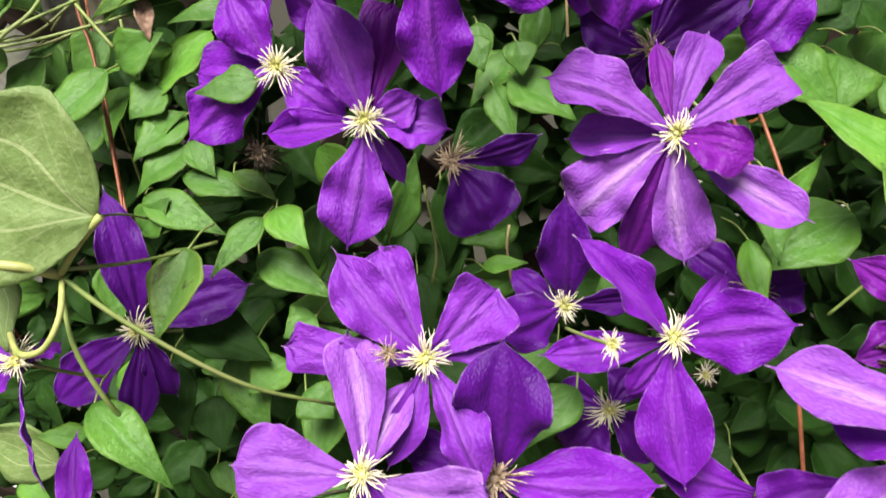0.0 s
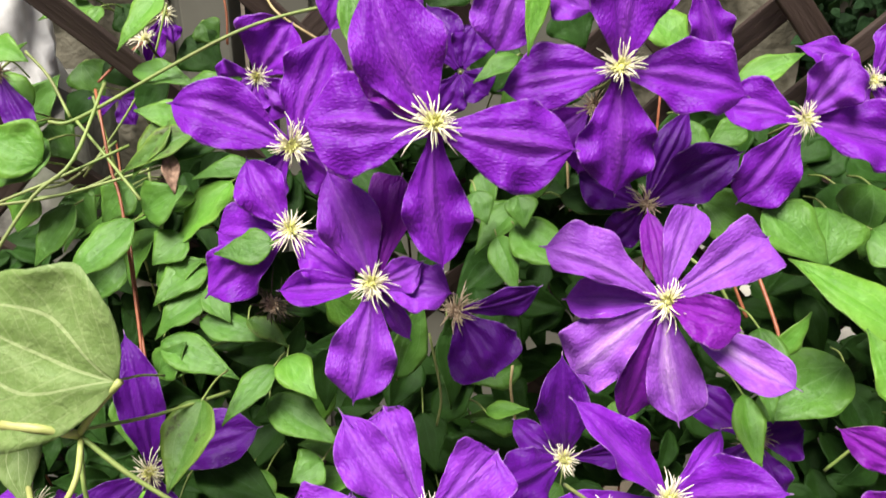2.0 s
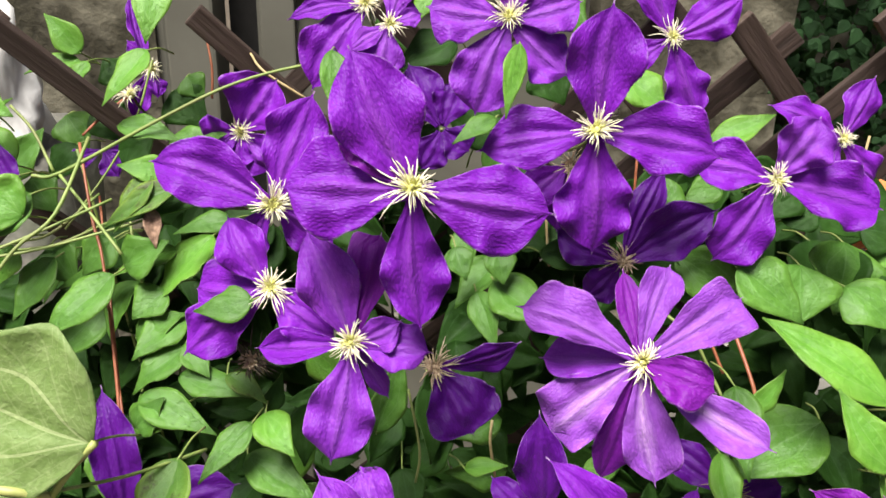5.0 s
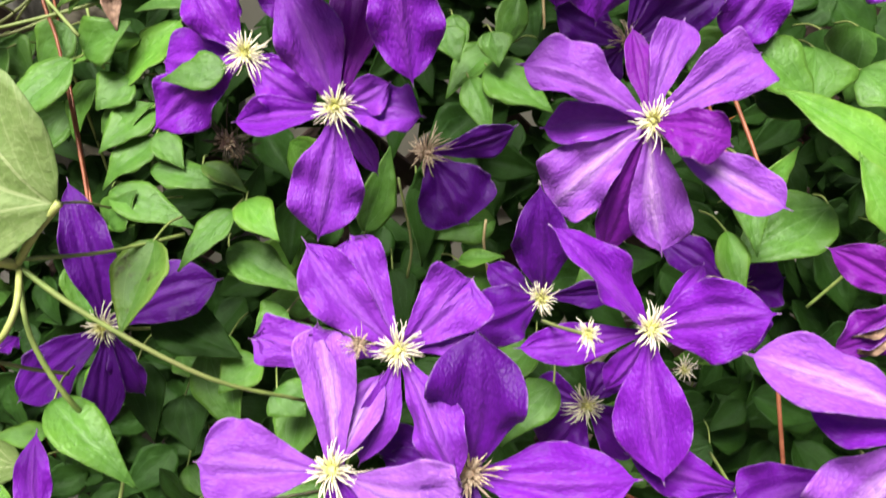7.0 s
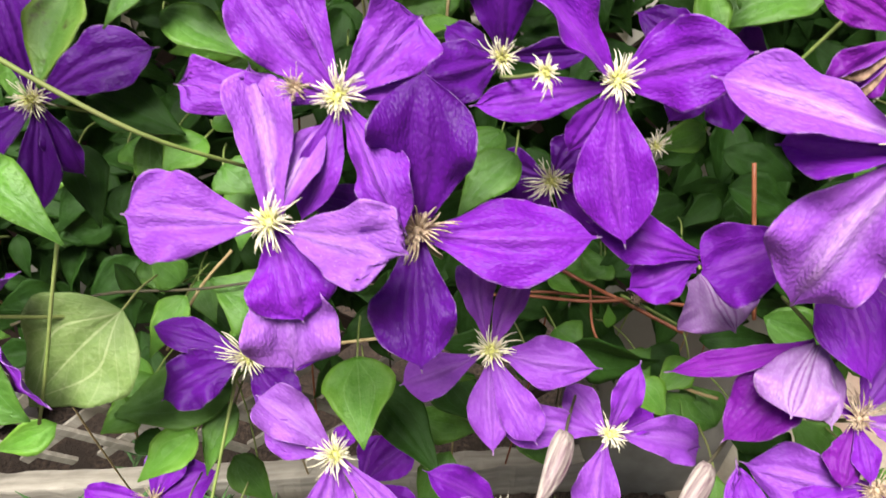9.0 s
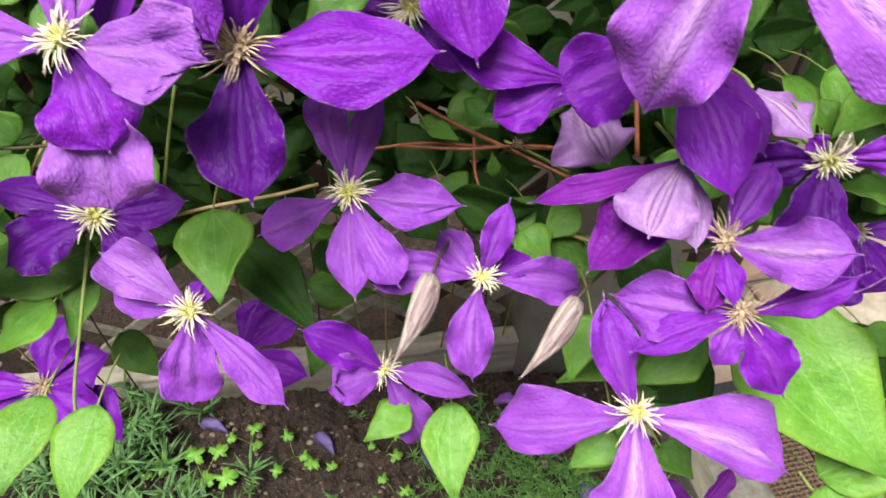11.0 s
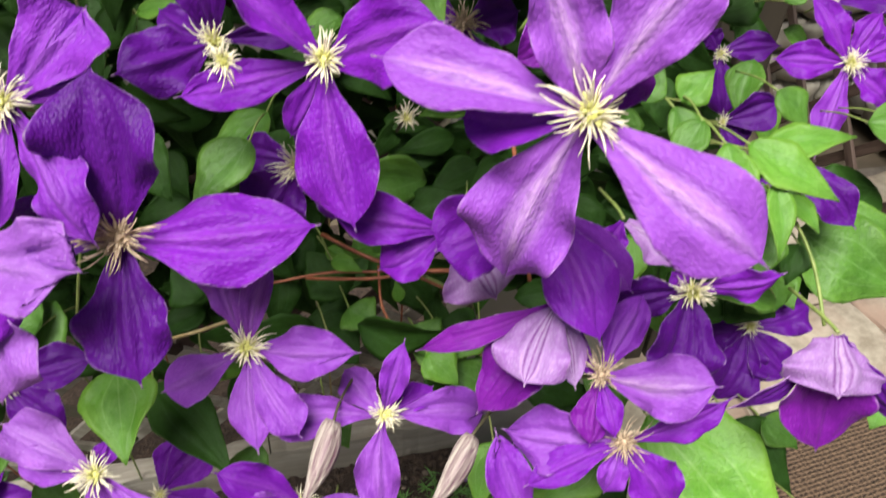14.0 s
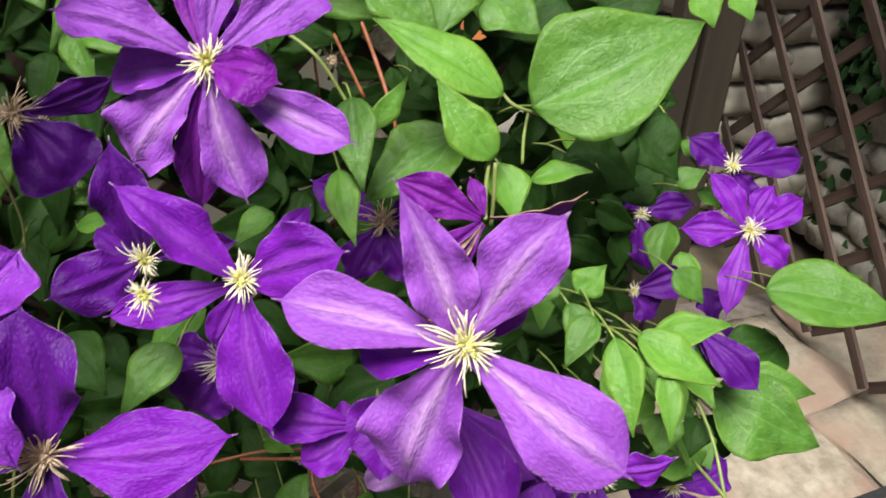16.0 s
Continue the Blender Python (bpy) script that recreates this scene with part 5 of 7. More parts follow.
# ---- stems ----
stem([(-0.182, 0.257, 0.992), (-0.164, 0.256, 0.991), (-0.154, 0.263, 0.983)], 2.1, STEM_PALE)
stem([(-0.154, 0.263, 0.983), (-0.144, 0.265, 0.997), (-0.133, 0.266, 1.009)], 1.7, STEM_PALE)
stem([(-0.154, 0.263, 0.983), (-0.127, 0.257, 0.963), (-0.083, 0.256, 0.933), (-0.047, 0.275, 0.905)], 1.2, STEM_GREEN, 0.70)
stem([(-0.153, 0.263, 0.982), (-0.149, 0.247, 0.974), (-0.155, 0.240, 0.963), (-0.170, 0.247, 0.955), (-0.186, 0.269, 0.952)], 1.35, STEM_PALE)
stem([(-0.153, 0.262, 0.982), (-0.148, 0.249, 0.959), (-0.138, 0.245, 0.932), (-0.131, 0.253, 0.905)], 1.1, STEM_GREEN)
stem([(-0.153, 0.264, 0.985), (-0.132, 0.292, 0.973), (-0.107, 0.322, 0.966)], 0.88, STEM_GREEN)
stem([(-0.249, 0.371, 1.011), (-0.230, 0.394, 1.042), (-0.212, 0.411, 1.059), (-0.208, 0.456, 1.093)], 1.09, STEM_GREEN)
stem([(-0.237, 0.438, 1.073), (-0.220, 0.439, 1.075), (-0.166, 0.451, 1.104), (-0.126, 0.459, 1.124), (-0.097, 0.473, 1.133), (-0.064, 0.486, 1.139)], 1.16, STEM_GREEN, 0.80)
stem([(-0.220, 0.438, 1.074), (-0.200, 0.426, 1.056), (-0.174, 0.404, 1.038)], 0.96, STEM_GREEN)
stem([(-0.224, 0.439, 1.076), (-0.242, 0.457, 1.096), (-0.256, 0.462, 1.110)], 0.96, STEM_GREEN)
stem([(-0.252, 0.392, 1.037), (-0.219, 0.404, 1.040), (-0.161, 0.431, 1.052)], 0.88, STEM_GREEN)
stem([(-0.256, 0.392, 1.036), (-0.223, 0.407, 1.048), (-0.189, 0.434, 1.061)], 0.88, STEM_GREEN)
stem([(-0.182, 0.504, 1.134), (-0.192, 0.490, 1.097), (-0.210, 0.478, 1.065), (-0.231, 0.455, 1.033)], 0.80, STEM_GREEN)
stem([(-0.226, 0.486, 1.087), (-0.217, 0.501, 1.098), (-0.204, 0.516, 1.109)], 0.88, STEM_RED)
stem([(-0.223, 0.474, 1.085), (-0.205, 0.439, 1.047), (-0.193, 0.420, 1.025), (-0.174, 0.375, 0.960), (-0.171, 0.359, 0.947)], 0.96, STEM_RED)
stem([(-0.161, 0.546, 1.159), (-0.153, 0.534, 1.128), (-0.152, 0.526, 1.106)], 0.88, STEM_RED)
stem([(-0.119, 0.507, 1.140), (-0.107, 0.493, 1.130), (-0.077, 0.487, 1.113)], 0.80, STEM_STRAW)
stem([(-0.216, 0.476, 1.050), (-0.189, 0.414, 1.004), (-0.175, 0.380, 0.964), (-0.164, 0.357, 0.945)], 0.80, STEM_RED)
stem([(-0.258, 0.441, 1.029), (-0.235, 0.444, 1.034), (-0.211, 0.466, 1.054)], 0.88, STEM_GREEN)
stem([(-0.258, 0.438, 1.024), (-0.229, 0.440, 1.029), (-0.201, 0.458, 1.039)], 0.88, STEM_GREEN)
stem([(-0.188, 0.455, 1.055), (-0.180, 0.435, 1.040), (-0.163, 0.401, 1.022)], 0.88, STEM_GREEN)
stem([(0.043, 0.397, 0.938), (0.042, 0.390, 0.926), (0.046, 0.388, 0.903)], 0.88, STEM_STRAW)
stem([(0.075, 0.464, 1.054), (0.075, 0.439, 1.031), (0.076, 0.435, 1.025)], 0.88, STEM_STRAW)
stem([(0.079, 0.345, 1.029), (0.095, 0.348, 1.015), (0.109, 0.335, 1.013)], 0.88, STEM_STRAW)
stem([(-0.007, 0.363, 0.979), (-0.000, 0.355, 0.945), (-0.002, 0.354, 0.924)], 0.72, STEM_GREEN)
stem([(0.161, 0.403, 1.011), (0.167, 0.395, 0.997), (0.174, 0.386, 0.981)], 0.96, STEM_RED)
stem([(0.173, 0.430, 1.027), (0.180, 0.401, 1.005), (0.186, 0.371, 0.981), (0.188, 0.359, 0.963)], 1.16, STEM_RED)
stem([(0.133, 0.387, 1.020), (0.149, 0.375, 1.009), (0.161, 0.371, 0.989), (0.166, 0.363, 0.979)], 0.96, STEM_GREEN)
stem([(0.192, 0.305, 0.940), (0.201, 0.302, 0.957), (0.206, 0.298, 0.970)], 0.80, STEM_GREEN)
stem([(0.217, 0.283, 0.989), (0.216, 0.279, 0.974), (0.215, 0.277, 0.961)], 0.95, STEM_GREEN)
stem([(0.247, 0.328, 0.993), (0.243, 0.321, 0.982), (0.241, 0.314, 0.971)], 0.80, STEM_GREEN)
stem([(0.232, 0.326, 1.003), (0.238, 0.321, 0.998), (0.257, 0.323, 0.990)], 0.88, STEM_GREEN)
stem([(0.086, 0.320, 0.790), (0.122, 0.308, 0.796), (0.150, 0.307, 0.798), (0.183, 0.303, 0.797)], 0.96, STEM_RED)
stem([(0.097, 0.344, 0.801), (0.121, 0.324, 0.798), (0.146, 0.314, 0.790), (0.176, 0.293, 0.786)], 1.22, STEM_RED)
stem([(0.127, 0.320, 0.794), (0.126, 0.297, 0.785), (0.132, 0.279, 0.781)], 0.80, STEM_RED)
stem([(0.142, 0.310, 0.799), (0.156, 0.295, 0.801), (0.171, 0.280, 0.801)], 0.88, STEM_GREEN)
stem([(0.196, 0.316, 0.884), (0.199, 0.298, 0.852), (0.202, 0.275, 0.814)], 1.22, STEM_RED)
stem([(0.166, 0.284, 0.761), (0.179, 0.270, 0.764), (0.190, 0.260, 0.769)], 0.96, STEM_STRAW)
stem([(0.322, 0.277, 0.862), (0.326, 0.257, 0.858), (0.326, 0.231, 0.849), (0.323, 0.206, 0.833)], 0.88, STEM_GREEN)
stem([(0.094, 0.209, 0.806), (0.098, 0.221, 0.805), (0.107, 0.245, 0.794)], 0.72, STEM_DARK)
stem([(0.153, 0.190, 0.809), (0.164, 0.202, 0.807), (0.185, 0.228, 0.793)], 0.72, STEM_DARK)
stem([(-0.064, 0.274, 0.797), (-0.076, 0.240, 0.748), (-0.083, 0.220, 0.719), (-0.084, 0.208, 0.700)], 0.88, STEM_GREEN)
stem([(-0.034, 0.353, 0.810), (-0.041, 0.340, 0.784), (-0.047, 0.328, 0.758)], 0.88, STEM_GREEN)
stem([(-0.072, 0.320, 0.734), (-0.027, 0.316, 0.752), (0.017, 0.309, 0.767), (0.041, 0.310, 0.773)], 1.02, STEM_STRAW)
stem([(0.063, 0.329, 0.780), (0.098, 0.328, 0.785), (0.129, 0.323, 0.786), (0.172, 0.316, 0.788)], 0.88, STEM_RED)
stem([(-0.124, 0.248, 0.885), (-0.130, 0.238, 0.860), (-0.138, 0.229, 0.829), (-0.144, 0.217, 0.804)], 0.88, STEM_GREEN)
stem([(-0.182, 0.280, 0.804), (-0.137, 0.288, 0.818), (-0.089, 0.296, 0.815), (-0.048, 0.306, 0.814)], 0.80, STEM_DARK)
stem([(-0.073, 0.315, 0.826), (-0.091, 0.303, 0.808), (-0.112, 0.292, 0.773)], 0.88, STEM_STRAW)
stem([(0.282, 0.160, 0.698), (0.288, 0.153, 0.692), (0.294, 0.149, 0.690)], 0.80, STEM_GREEN)
stem([(0.284, 0.144, 0.684), (0.282, 0.138, 0.678), (0.277, 0.132, 0.672)], 0.80, STEM_DARK)

# ---- leaves that stand out ----
leaf((-0.134, 0.266, 1.008), (-0.218, 0.285, 1.040), (0.39, -0.91, 0.14), 8.6, 20, LEAF_BACK, 0.08, label="large pale leaf seen from its veined underside")
leaf((-0.151, 0.430, 1.032), (-0.185, 0.412, 1.020), (-0.02, -0.26, 0.97), 2.3, 25, LEAF_BRIGHT, 0.10)
leaf((-0.192, 0.432, 1.016), (-0.227, 0.426, 1.004), (-0.02, -0.50, 0.87), 1.6, 25, LEAF, 0.10)
leaf((-0.130, 0.434, 1.040), (-0.159, 0.403, 1.006), (-0.31, -0.45, 0.83), 3.4, 25, LEAF_BRIGHT, 0.10)
leaf((-0.082, 0.337, 1.043), (-0.112, 0.337, 1.036), (-0.02, -0.72, 0.69), 2.0, 20, LEAF, 0.05)
leaf((-0.136, 0.385, 0.989), (-0.163, 0.37, 0.966), (-0.2, -0.6, 0.78), 2.5, 25, LEAF, 0.10)
leaf((-0.138, 0.365, 0.959), (-0.167, 0.36, 0.947), (-0.1, -0.5, 0.85), 2.0, 25, LEAF_BRIGHT, 0.10)
leaf((-0.140, 0.401, 1.002), (-0.165, 0.379, 0.983), (-0.18, -0.63, 0.76), 2.9, 25, LEAF, 0.10)
leaf((-0.135, 0.384, 0.993), (-0.118, 0.369, 0.979), (0.23, -0.62, 0.75), 1.8, 25, LEAF, 0.10)
leaf((-0.138, 0.375, 0.977), (-0.094, 0.365, 0.970), (-0.02, -0.50, 0.87), 2.1, 25, LEAF, 0.10)
leaf((-0.108, 0.367, 0.983), (-0.083, 0.354, 0.973), (-0.02, -0.42, 0.91), 1.4, 25, LEAF_SICK, 0.10)
leaf((-0.084, 0.357, 0.966), (-0.077, 0.367, 0.985), (0.47, -0.88, 0.12), 1.3, 25, LEAF_SHADE_DARK, 0.10)
leaf((-0.159, 0.369, 0.966), (-0.112, 0.354, 0.952), (-0.01, -0.57, 0.82), 2.4, 25, LEAF, 0.10)
leaf((-0.088, 0.341, 0.970), (-0.111, 0.316, 0.949), (-0.26, -0.62, 0.75), 1.9, 25, LEAF, 0.10)
leaf((-0.082, 0.344, 0.974), (-0.062, 0.320, 0.964), (0.14, -0.56, 0.81), 2.2, 25, LEAF_BRIGHT, 0.10)
leaf((-0.094, 0.345, 0.946), (-0.052, 0.325, 0.932), (0.14, -0.56, 0.81), 2.5, 25, LEAF, 0.10)
leaf((-0.116, 0.308, 0.971), (-0.125, 0.274, 0.942), (-0.18, -0.63, 0.76), 3.0, 25, LEAF_SICK, 0.10, label="spoiled leaf with brown blotches")
leaf((-0.164, 0.268, 0.891), (-0.187, 0.264, 0.893), (-0.02, -0.50, 0.87), 1.4, 25, LEAF_BRIGHT, 0.10)
leaf((-0.150, 0.254, 0.922), (-0.110, 0.228, 0.898), (0.30, -0.52, 0.80), 2.3, 45, LEAF, 0.42)
leaf((-0.191, 0.281, 0.974), (-0.183, 0.259, 0.946), (0.17, -0.85, 0.50), 2.3, 25, LEAF_BACK, 0.10)
leaf((-0.196, 0.289, 0.847), (-0.247, 0.299, 0.863), (-0.01, -0.94, 0.34), 3.6, 25, LEAF_BACK, 0.10)
leaf((0.025, 0.350, 0.937), (0.049, 0.347, 0.942), (-0.02, -0.50, 0.87), 1.2, 25, LEAF_BRIGHT, 0.10)
leaf((0.040, 0.412, 1.025), (0.074, 0.385, 1.008), (-0.01, -0.57, 0.82), 3.4, 25, LEAF, 0.10)
leaf((0.030, 0.409, 1.019), (0.042, 0.382, 0.993), (-0.42, -0.63, 0.65), 2.0, 25, LEAF, 0.10)
leaf((0.022, 0.457, 1.042), (0.028, 0.437, 1.018), (-0.33, -0.59, 0.73), 1.9, 25, LEAF, 0.10)
leaf((0.061, 0.463, 1.053), (0.047, 0.439, 1.021), (0.31, -0.59, 0.74), 2.2, 25, LEAF, 0.10)
leaf((0.071, 0.290, 0.904), (0.044, 0.268, 0.884), (-0.18, -0.63, 0.76), 2.5, 25, LEAF, 0.10)
leaf((0.197, 0.424, 1.007), (0.226, 0.407, 0.999), (-0.02, -0.50, 0.87), 3.1, 25, LEAF_SHADE_DARK, 0.10)
leaf((0.247, 0.464, 1.037), (0.258, 0.430, 0.999), (0.15, -0.63, 0.76), 5.1, 25, LEAF_SHADE_DARK, 0.10)
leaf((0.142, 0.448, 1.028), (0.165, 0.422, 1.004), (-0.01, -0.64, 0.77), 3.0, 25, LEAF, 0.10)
leaf((-0.004, 0.388, 0.902), (0.023, 0.404, 0.930), (-0.33, -0.59, 0.73), 2.7, 25, LEAF_SHADE_DARK, 0.10)
leaf((0.002, 0.408, 0.957), (0.006, 0.383, 0.914), (0.31, -0.59, 0.74), 2.3, 25, LEAF_SHADE_DARK, 0.10)
leaf((-0.027, 0.384, 0.935), (-0.013, 0.409, 0.978), (0.49, -0.75, 0.44), 2.6, 25, LEAF, 0.10)
leaf((-0.230, 0.472, 1.024), (-0.245, 0.440, 0.987), (-0.33, -0.59, 0.73), 2.5, 25, LEAF, 0.10)
leaf((-0.206, 0.470, 1.021), (-0.225, 0.438, 0.985), (-0.33, -0.59, 0.73), 2.8, 25, LEAF_SHADE_DARK, 0.10)
leaf((-0.138, 0.345, 0.905), (-0.088, 0.325, 0.891), (-0.01, -0.57, 0.82), 3.4, 25, LEAF_SHADE_DARK, 0.10)
leaf((-0.078, 0.336, 0.890), (-0.041, 0.340, 0.899), (-0.02, -0.34, 0.94), 2.2, 25, LEAF, 0.10)
leaf((-0.081, 0.333, 0.885), (-0.100, 0.315, 0.875), (-0.02, -0.50, 0.87), 2.8, 25, LEAF_BRIGHT, 0.10)
leaf((-0.112, 0.344, 0.883), (-0.090, 0.311, 0.846), (-0.18, -0.63, 0.76), 3.2, 25, LEAF, 0.10)
leaf((-0.056, 0.323, 0.869), (-0.063, 0.296, 0.841), (-0.18, -0.69, 0.70), 2.8, 25, LEAF, 0.10)
leaf((-0.154, 0.348, 0.871), (-0.140, 0.318, 0.838), (-0.01, -0.64, 0.77), 2.6, 25, LEAF_SHADE_DARK, 0.10)
leaf((-0.127, 0.339, 0.854), (-0.118, 0.315, 0.833), (-0.01, -0.64, 0.77), 3.0, 25, LEAF_SHADE_DARK, 0.10)
leaf((-0.238, 0.525, 1.134), (-0.261, 0.529, 1.159), (-0.16, -0.75, 0.64), 2.2, 25, LEAF_BRIGHT, 0.10)
leaf((-0.238, 0.523, 1.129), (-0.273, 0.514, 1.121), (-0.00, -0.63, 0.77), 1.8, 25, LEAF_BRIGHT, 0.10)
leaf((-0.229, 0.513, 1.131), (-0.234, 0.502, 1.115), (0.00, -0.76, 0.65), 1.3, 25, LEAF_BRIGHT, 0.10)
leaf((-0.174, 0.476, 1.144), (-0.196, 0.453, 1.113), (-0.16, -0.75, 0.64), 2.2, 25, LEAF_BRIGHT, 0.10)
leaf((-0.176, 0.513, 1.186), (-0.179, 0.487, 1.146), (0.26, -0.82, 0.50), 2.6, 25, LEAF_BRIGHT, 0.10)
leaf((-0.055, 0.432, 1.152), (-0.045, 0.407, 1.112), (0.17, -0.80, 0.58), 2.0, 25, LEAF, 0.10)
leaf((-0.111, 0.412, 1.058), (-0.143, 0.404, 1.051), (-0.00, -0.56, 0.83), 1.7, 25, LEAF, 0.10)
leaf((-0.157, 0.442, 1.081), (-0.135, 0.443, 1.084), (-0.00, -0.56, 0.83), 1.5, 25, LEAF_SICK, 0.10)
leaf((-0.162, 0.430, 1.078), (-0.181, 0.413, 1.047), (-0.32, -0.71, 0.62), 2.1, 25, LEAF_SICK, 0.10)
leaf((-0.178, 0.400, 1.027), (-0.214, 0.377, 0.995), (-0.23, -0.68, 0.70), 3.0, 25, LEAF, 0.10)
leaf((-0.227, 0.430, 1.024), (-0.246, 0.407, 0.992), (-0.24, -0.73, 0.64), 2.8, 25, LEAF, 0.10)
leaf((-0.232, 0.425, 1.066), (-0.262, 0.404, 1.041), (-0.16, -0.75, 0.64), 3.7, 25, LEAF, 0.10)
leaf((-0.253, 0.449, 1.076), (-0.286, 0.459, 1.102), (-0.00, -0.63, 0.77), 2.8, 25, LEAF_BRIGHT, 0.10)
leaf((-0.239, 0.503, 1.077), (-0.258, 0.493, 1.051), (0.00, -0.76, 0.65), 2.7, 25, LEAF_SHADE_DARK, 0.10)
leaf((-0.228, 0.512, 1.099), (-0.200, 0.504, 1.078), (0.00, -0.76, 0.65), 3.1, 25, LEAF_SHADE_DARK, 0.10)
leaf((-0.163, 0.466, 1.088), (-0.124, 0.469, 1.096), (-0.00, -0.63, 0.77), 2.1, 25, LEAF, 0.10)
leaf((-0.199, 0.479, 1.069), (-0.178, 0.489, 1.094), (0.00, -0.76, 0.65), 2.6, 25, LEAF_SHADE_DARK, 0.10)
leaf((0.046, 0.395, 1.162), (0.039, 0.373, 1.128), (0.41, -0.72, 0.56), 1.4, 25, LEAF_BRIGHT, 0.10)
leaf((0.035, 0.387, 1.126), (0.013, 0.376, 1.114), (-0.00, -0.63, 0.77), 1.3, 25, LEAF, 0.10)
leaf((0.169, 0.453, 1.101), (0.207, 0.455, 1.119), (-0.00, -0.63, 0.77), 2.0, 25, LEAF_BRIGHT, 0.10)
leaf((0.122, 0.487, 1.134), (0.146, 0.474, 1.114), (0.00, -0.76, 0.65), 3.1, 25, LEAF_BRIGHT, 0.10)
leaf((0.120, 0.428, 1.034), (0.164, 0.418, 1.021), (0.00, -0.70, 0.71), 3.0, 25, LEAF_SHADE_DARK, 0.10)
leaf((0.068, 0.428, 1.037), (0.112, 0.420, 1.029), (0.00, -0.70, 0.71), 2.3, 25, LEAF_SHADE_DARK, 0.10)
leaf((0.015, 0.492, 1.153), (-0.025, 0.479, 1.132), (0.00, -0.70, 0.71), 3.1, 25, LEAF_SHADE_DARK, 0.10)
leaf((0.011, 0.527, 1.187), (-0.016, 0.510, 1.159), (-0.16, -0.75, 0.64), 2.4, 25, LEAF_BRIGHT, 0.10)
leaf((0.140, 0.446, 1.081), (0.146, 0.424, 1.046), (0.00, -0.76, 0.65), 2.7, 25, LEAF, 0.10)
leaf((0.181, 0.454, 1.074), (0.157, 0.450, 1.063), (0.00, -0.76, 0.65), 2.1, 25, LEAF, 0.10)
leaf((0.222, 0.419, 1.037), (0.215, 0.397, 1.007), (0.00, -0.76, 0.65), 5.0, 25, LEAF, 0.10)
leaf((0.181, 0.409, 1.040), (0.216, 0.389, 1.012), (0.00, -0.70, 0.71), 3.9, 25, LEAF, 0.10)
leaf((0.259, 0.444, 1.043), (0.248, 0.418, 1.005), (0.17, -0.74, 0.65), 5.6, 25, LEAF, 0.10)
leaf((0.080, 0.546, 1.179), (0.104, 0.536, 1.153), (0.00, -0.76, 0.65), 3.5, 25, LEAF, 0.10)
leaf((-0.075, 0.544, 1.178), (-0.060, 0.551, 1.197), (0.00, -0.76, 0.65), 2.3, 25, LEAF_BRIGHT, 0.10)
leaf((0.017, 0.410, 1.046), (0.024, 0.398, 1.030), (0.00, -0.76, 0.65), 2.0, 25, LEAF, 0.10)
leaf((0.041, 0.409, 1.044), (0.045, 0.398, 1.028), (0.00, -0.76, 0.65), 2.1, 25, LEAF, 0.10)
leaf((0.231, 0.321, 1.004), (0.175, 0.354, 1.033), (-0.12, -0.43, 0.89), 3.1, 25, LEAF_BRIGHT, 0.12, label="bright green pointed leaf lit from above")
leaf((0.218, 0.288, 0.988), (0.196, 0.309, 1.019), (-0.31, -0.53, 0.79), 2.4, 25, LEAF_BRIGHT, 0.10)
leaf((0.245, 0.319, 0.998), (0.329, 0.322, 1.034), (-0.09, -0.70, 0.71), 6.8, 25, LEAF, 0.12, label="large bright green leaf with a pointed tip")
leaf((0.162, 0.341, 1.000), (0.162, 0.306, 0.967), (-0.16, -0.58, 0.80), 2.4, 25, LEAF, 0.10)
leaf((0.170, 0.340, 0.983), (0.191, 0.350, 1.005), (0.23, -0.83, 0.51), 1.3, 25, LEAF_BRIGHT, 0.10)
leaf((0.153, 0.324, 0.971), (0.156, 0.294, 0.946), (-0.00, -0.67, 0.74), 1.8, 25, LEAF_BRIGHT, 0.10)
leaf((0.220, 0.356, 0.970), (0.166, 0.339, 0.943), (-0.12, -0.43, 0.89), 4.5, 25, LEAF, 0.10)
leaf((0.224, 0.300, 0.980), (0.227, 0.279, 0.959), (0.01, -0.60, 0.80), 2.3, 25, LEAF_BRIGHT, 0.10)
leaf((0.244, 0.309, 0.964), (0.272, 0.300, 0.971), (-0.11, -0.36, 0.93), 1.5, 25, LEAF_BRIGHT, 0.10)
leaf((0.298, 0.345, 0.947), (0.272, 0.341, 0.931), (-0.12, -0.43, 0.89), 3.4, 25, LEAF_SHADE_DARK, 0.10)
leaf((0.293, 0.253, 0.900), (0.331, 0.245, 0.911), (-0.09, -0.28, 0.96), 2.2, 25, LEAF_BRIGHT, 0.10)
leaf((0.283, 0.250, 0.909), (0.314, 0.221, 0.896), (-0.06, -0.52, 0.85), 2.5, 25, LEAF_BRIGHT, 0.10)
leaf((0.266, 0.241, 0.917), (0.265, 0.208, 0.887), (-0.48, -0.52, 0.70), 1.9, 25, LEAF_BRIGHT, 0.10)
leaf((0.282, 0.246, 0.903), (0.292, 0.235, 0.900), (-0.12, -0.43, 0.89), 1.3, 25, LEAF_BRIGHT, 0.10)
leaf((0.288, 0.231, 0.901), (0.284, 0.207, 0.879), (-0.18, -0.71, 0.68), 1.4, 25, LEAF_BRIGHT, 0.10)
leaf((0.297, 0.233, 0.871), (0.289, 0.219, 0.856), (-0.16, -0.58, 0.80), 2.2, 25, LEAF, 0.10)
leaf((0.328, 0.246, 0.848), (0.318, 0.233, 0.834), (-0.16, -0.58, 0.80), 1.9, 25, LEAF_SHADE_DARK, 0.10)
leaf((0.430, 0.344, 0.847), (0.507, 0.307, 0.840), (-0.11, -0.36, 0.93), 5.6, 25, LEAF, 0.10)
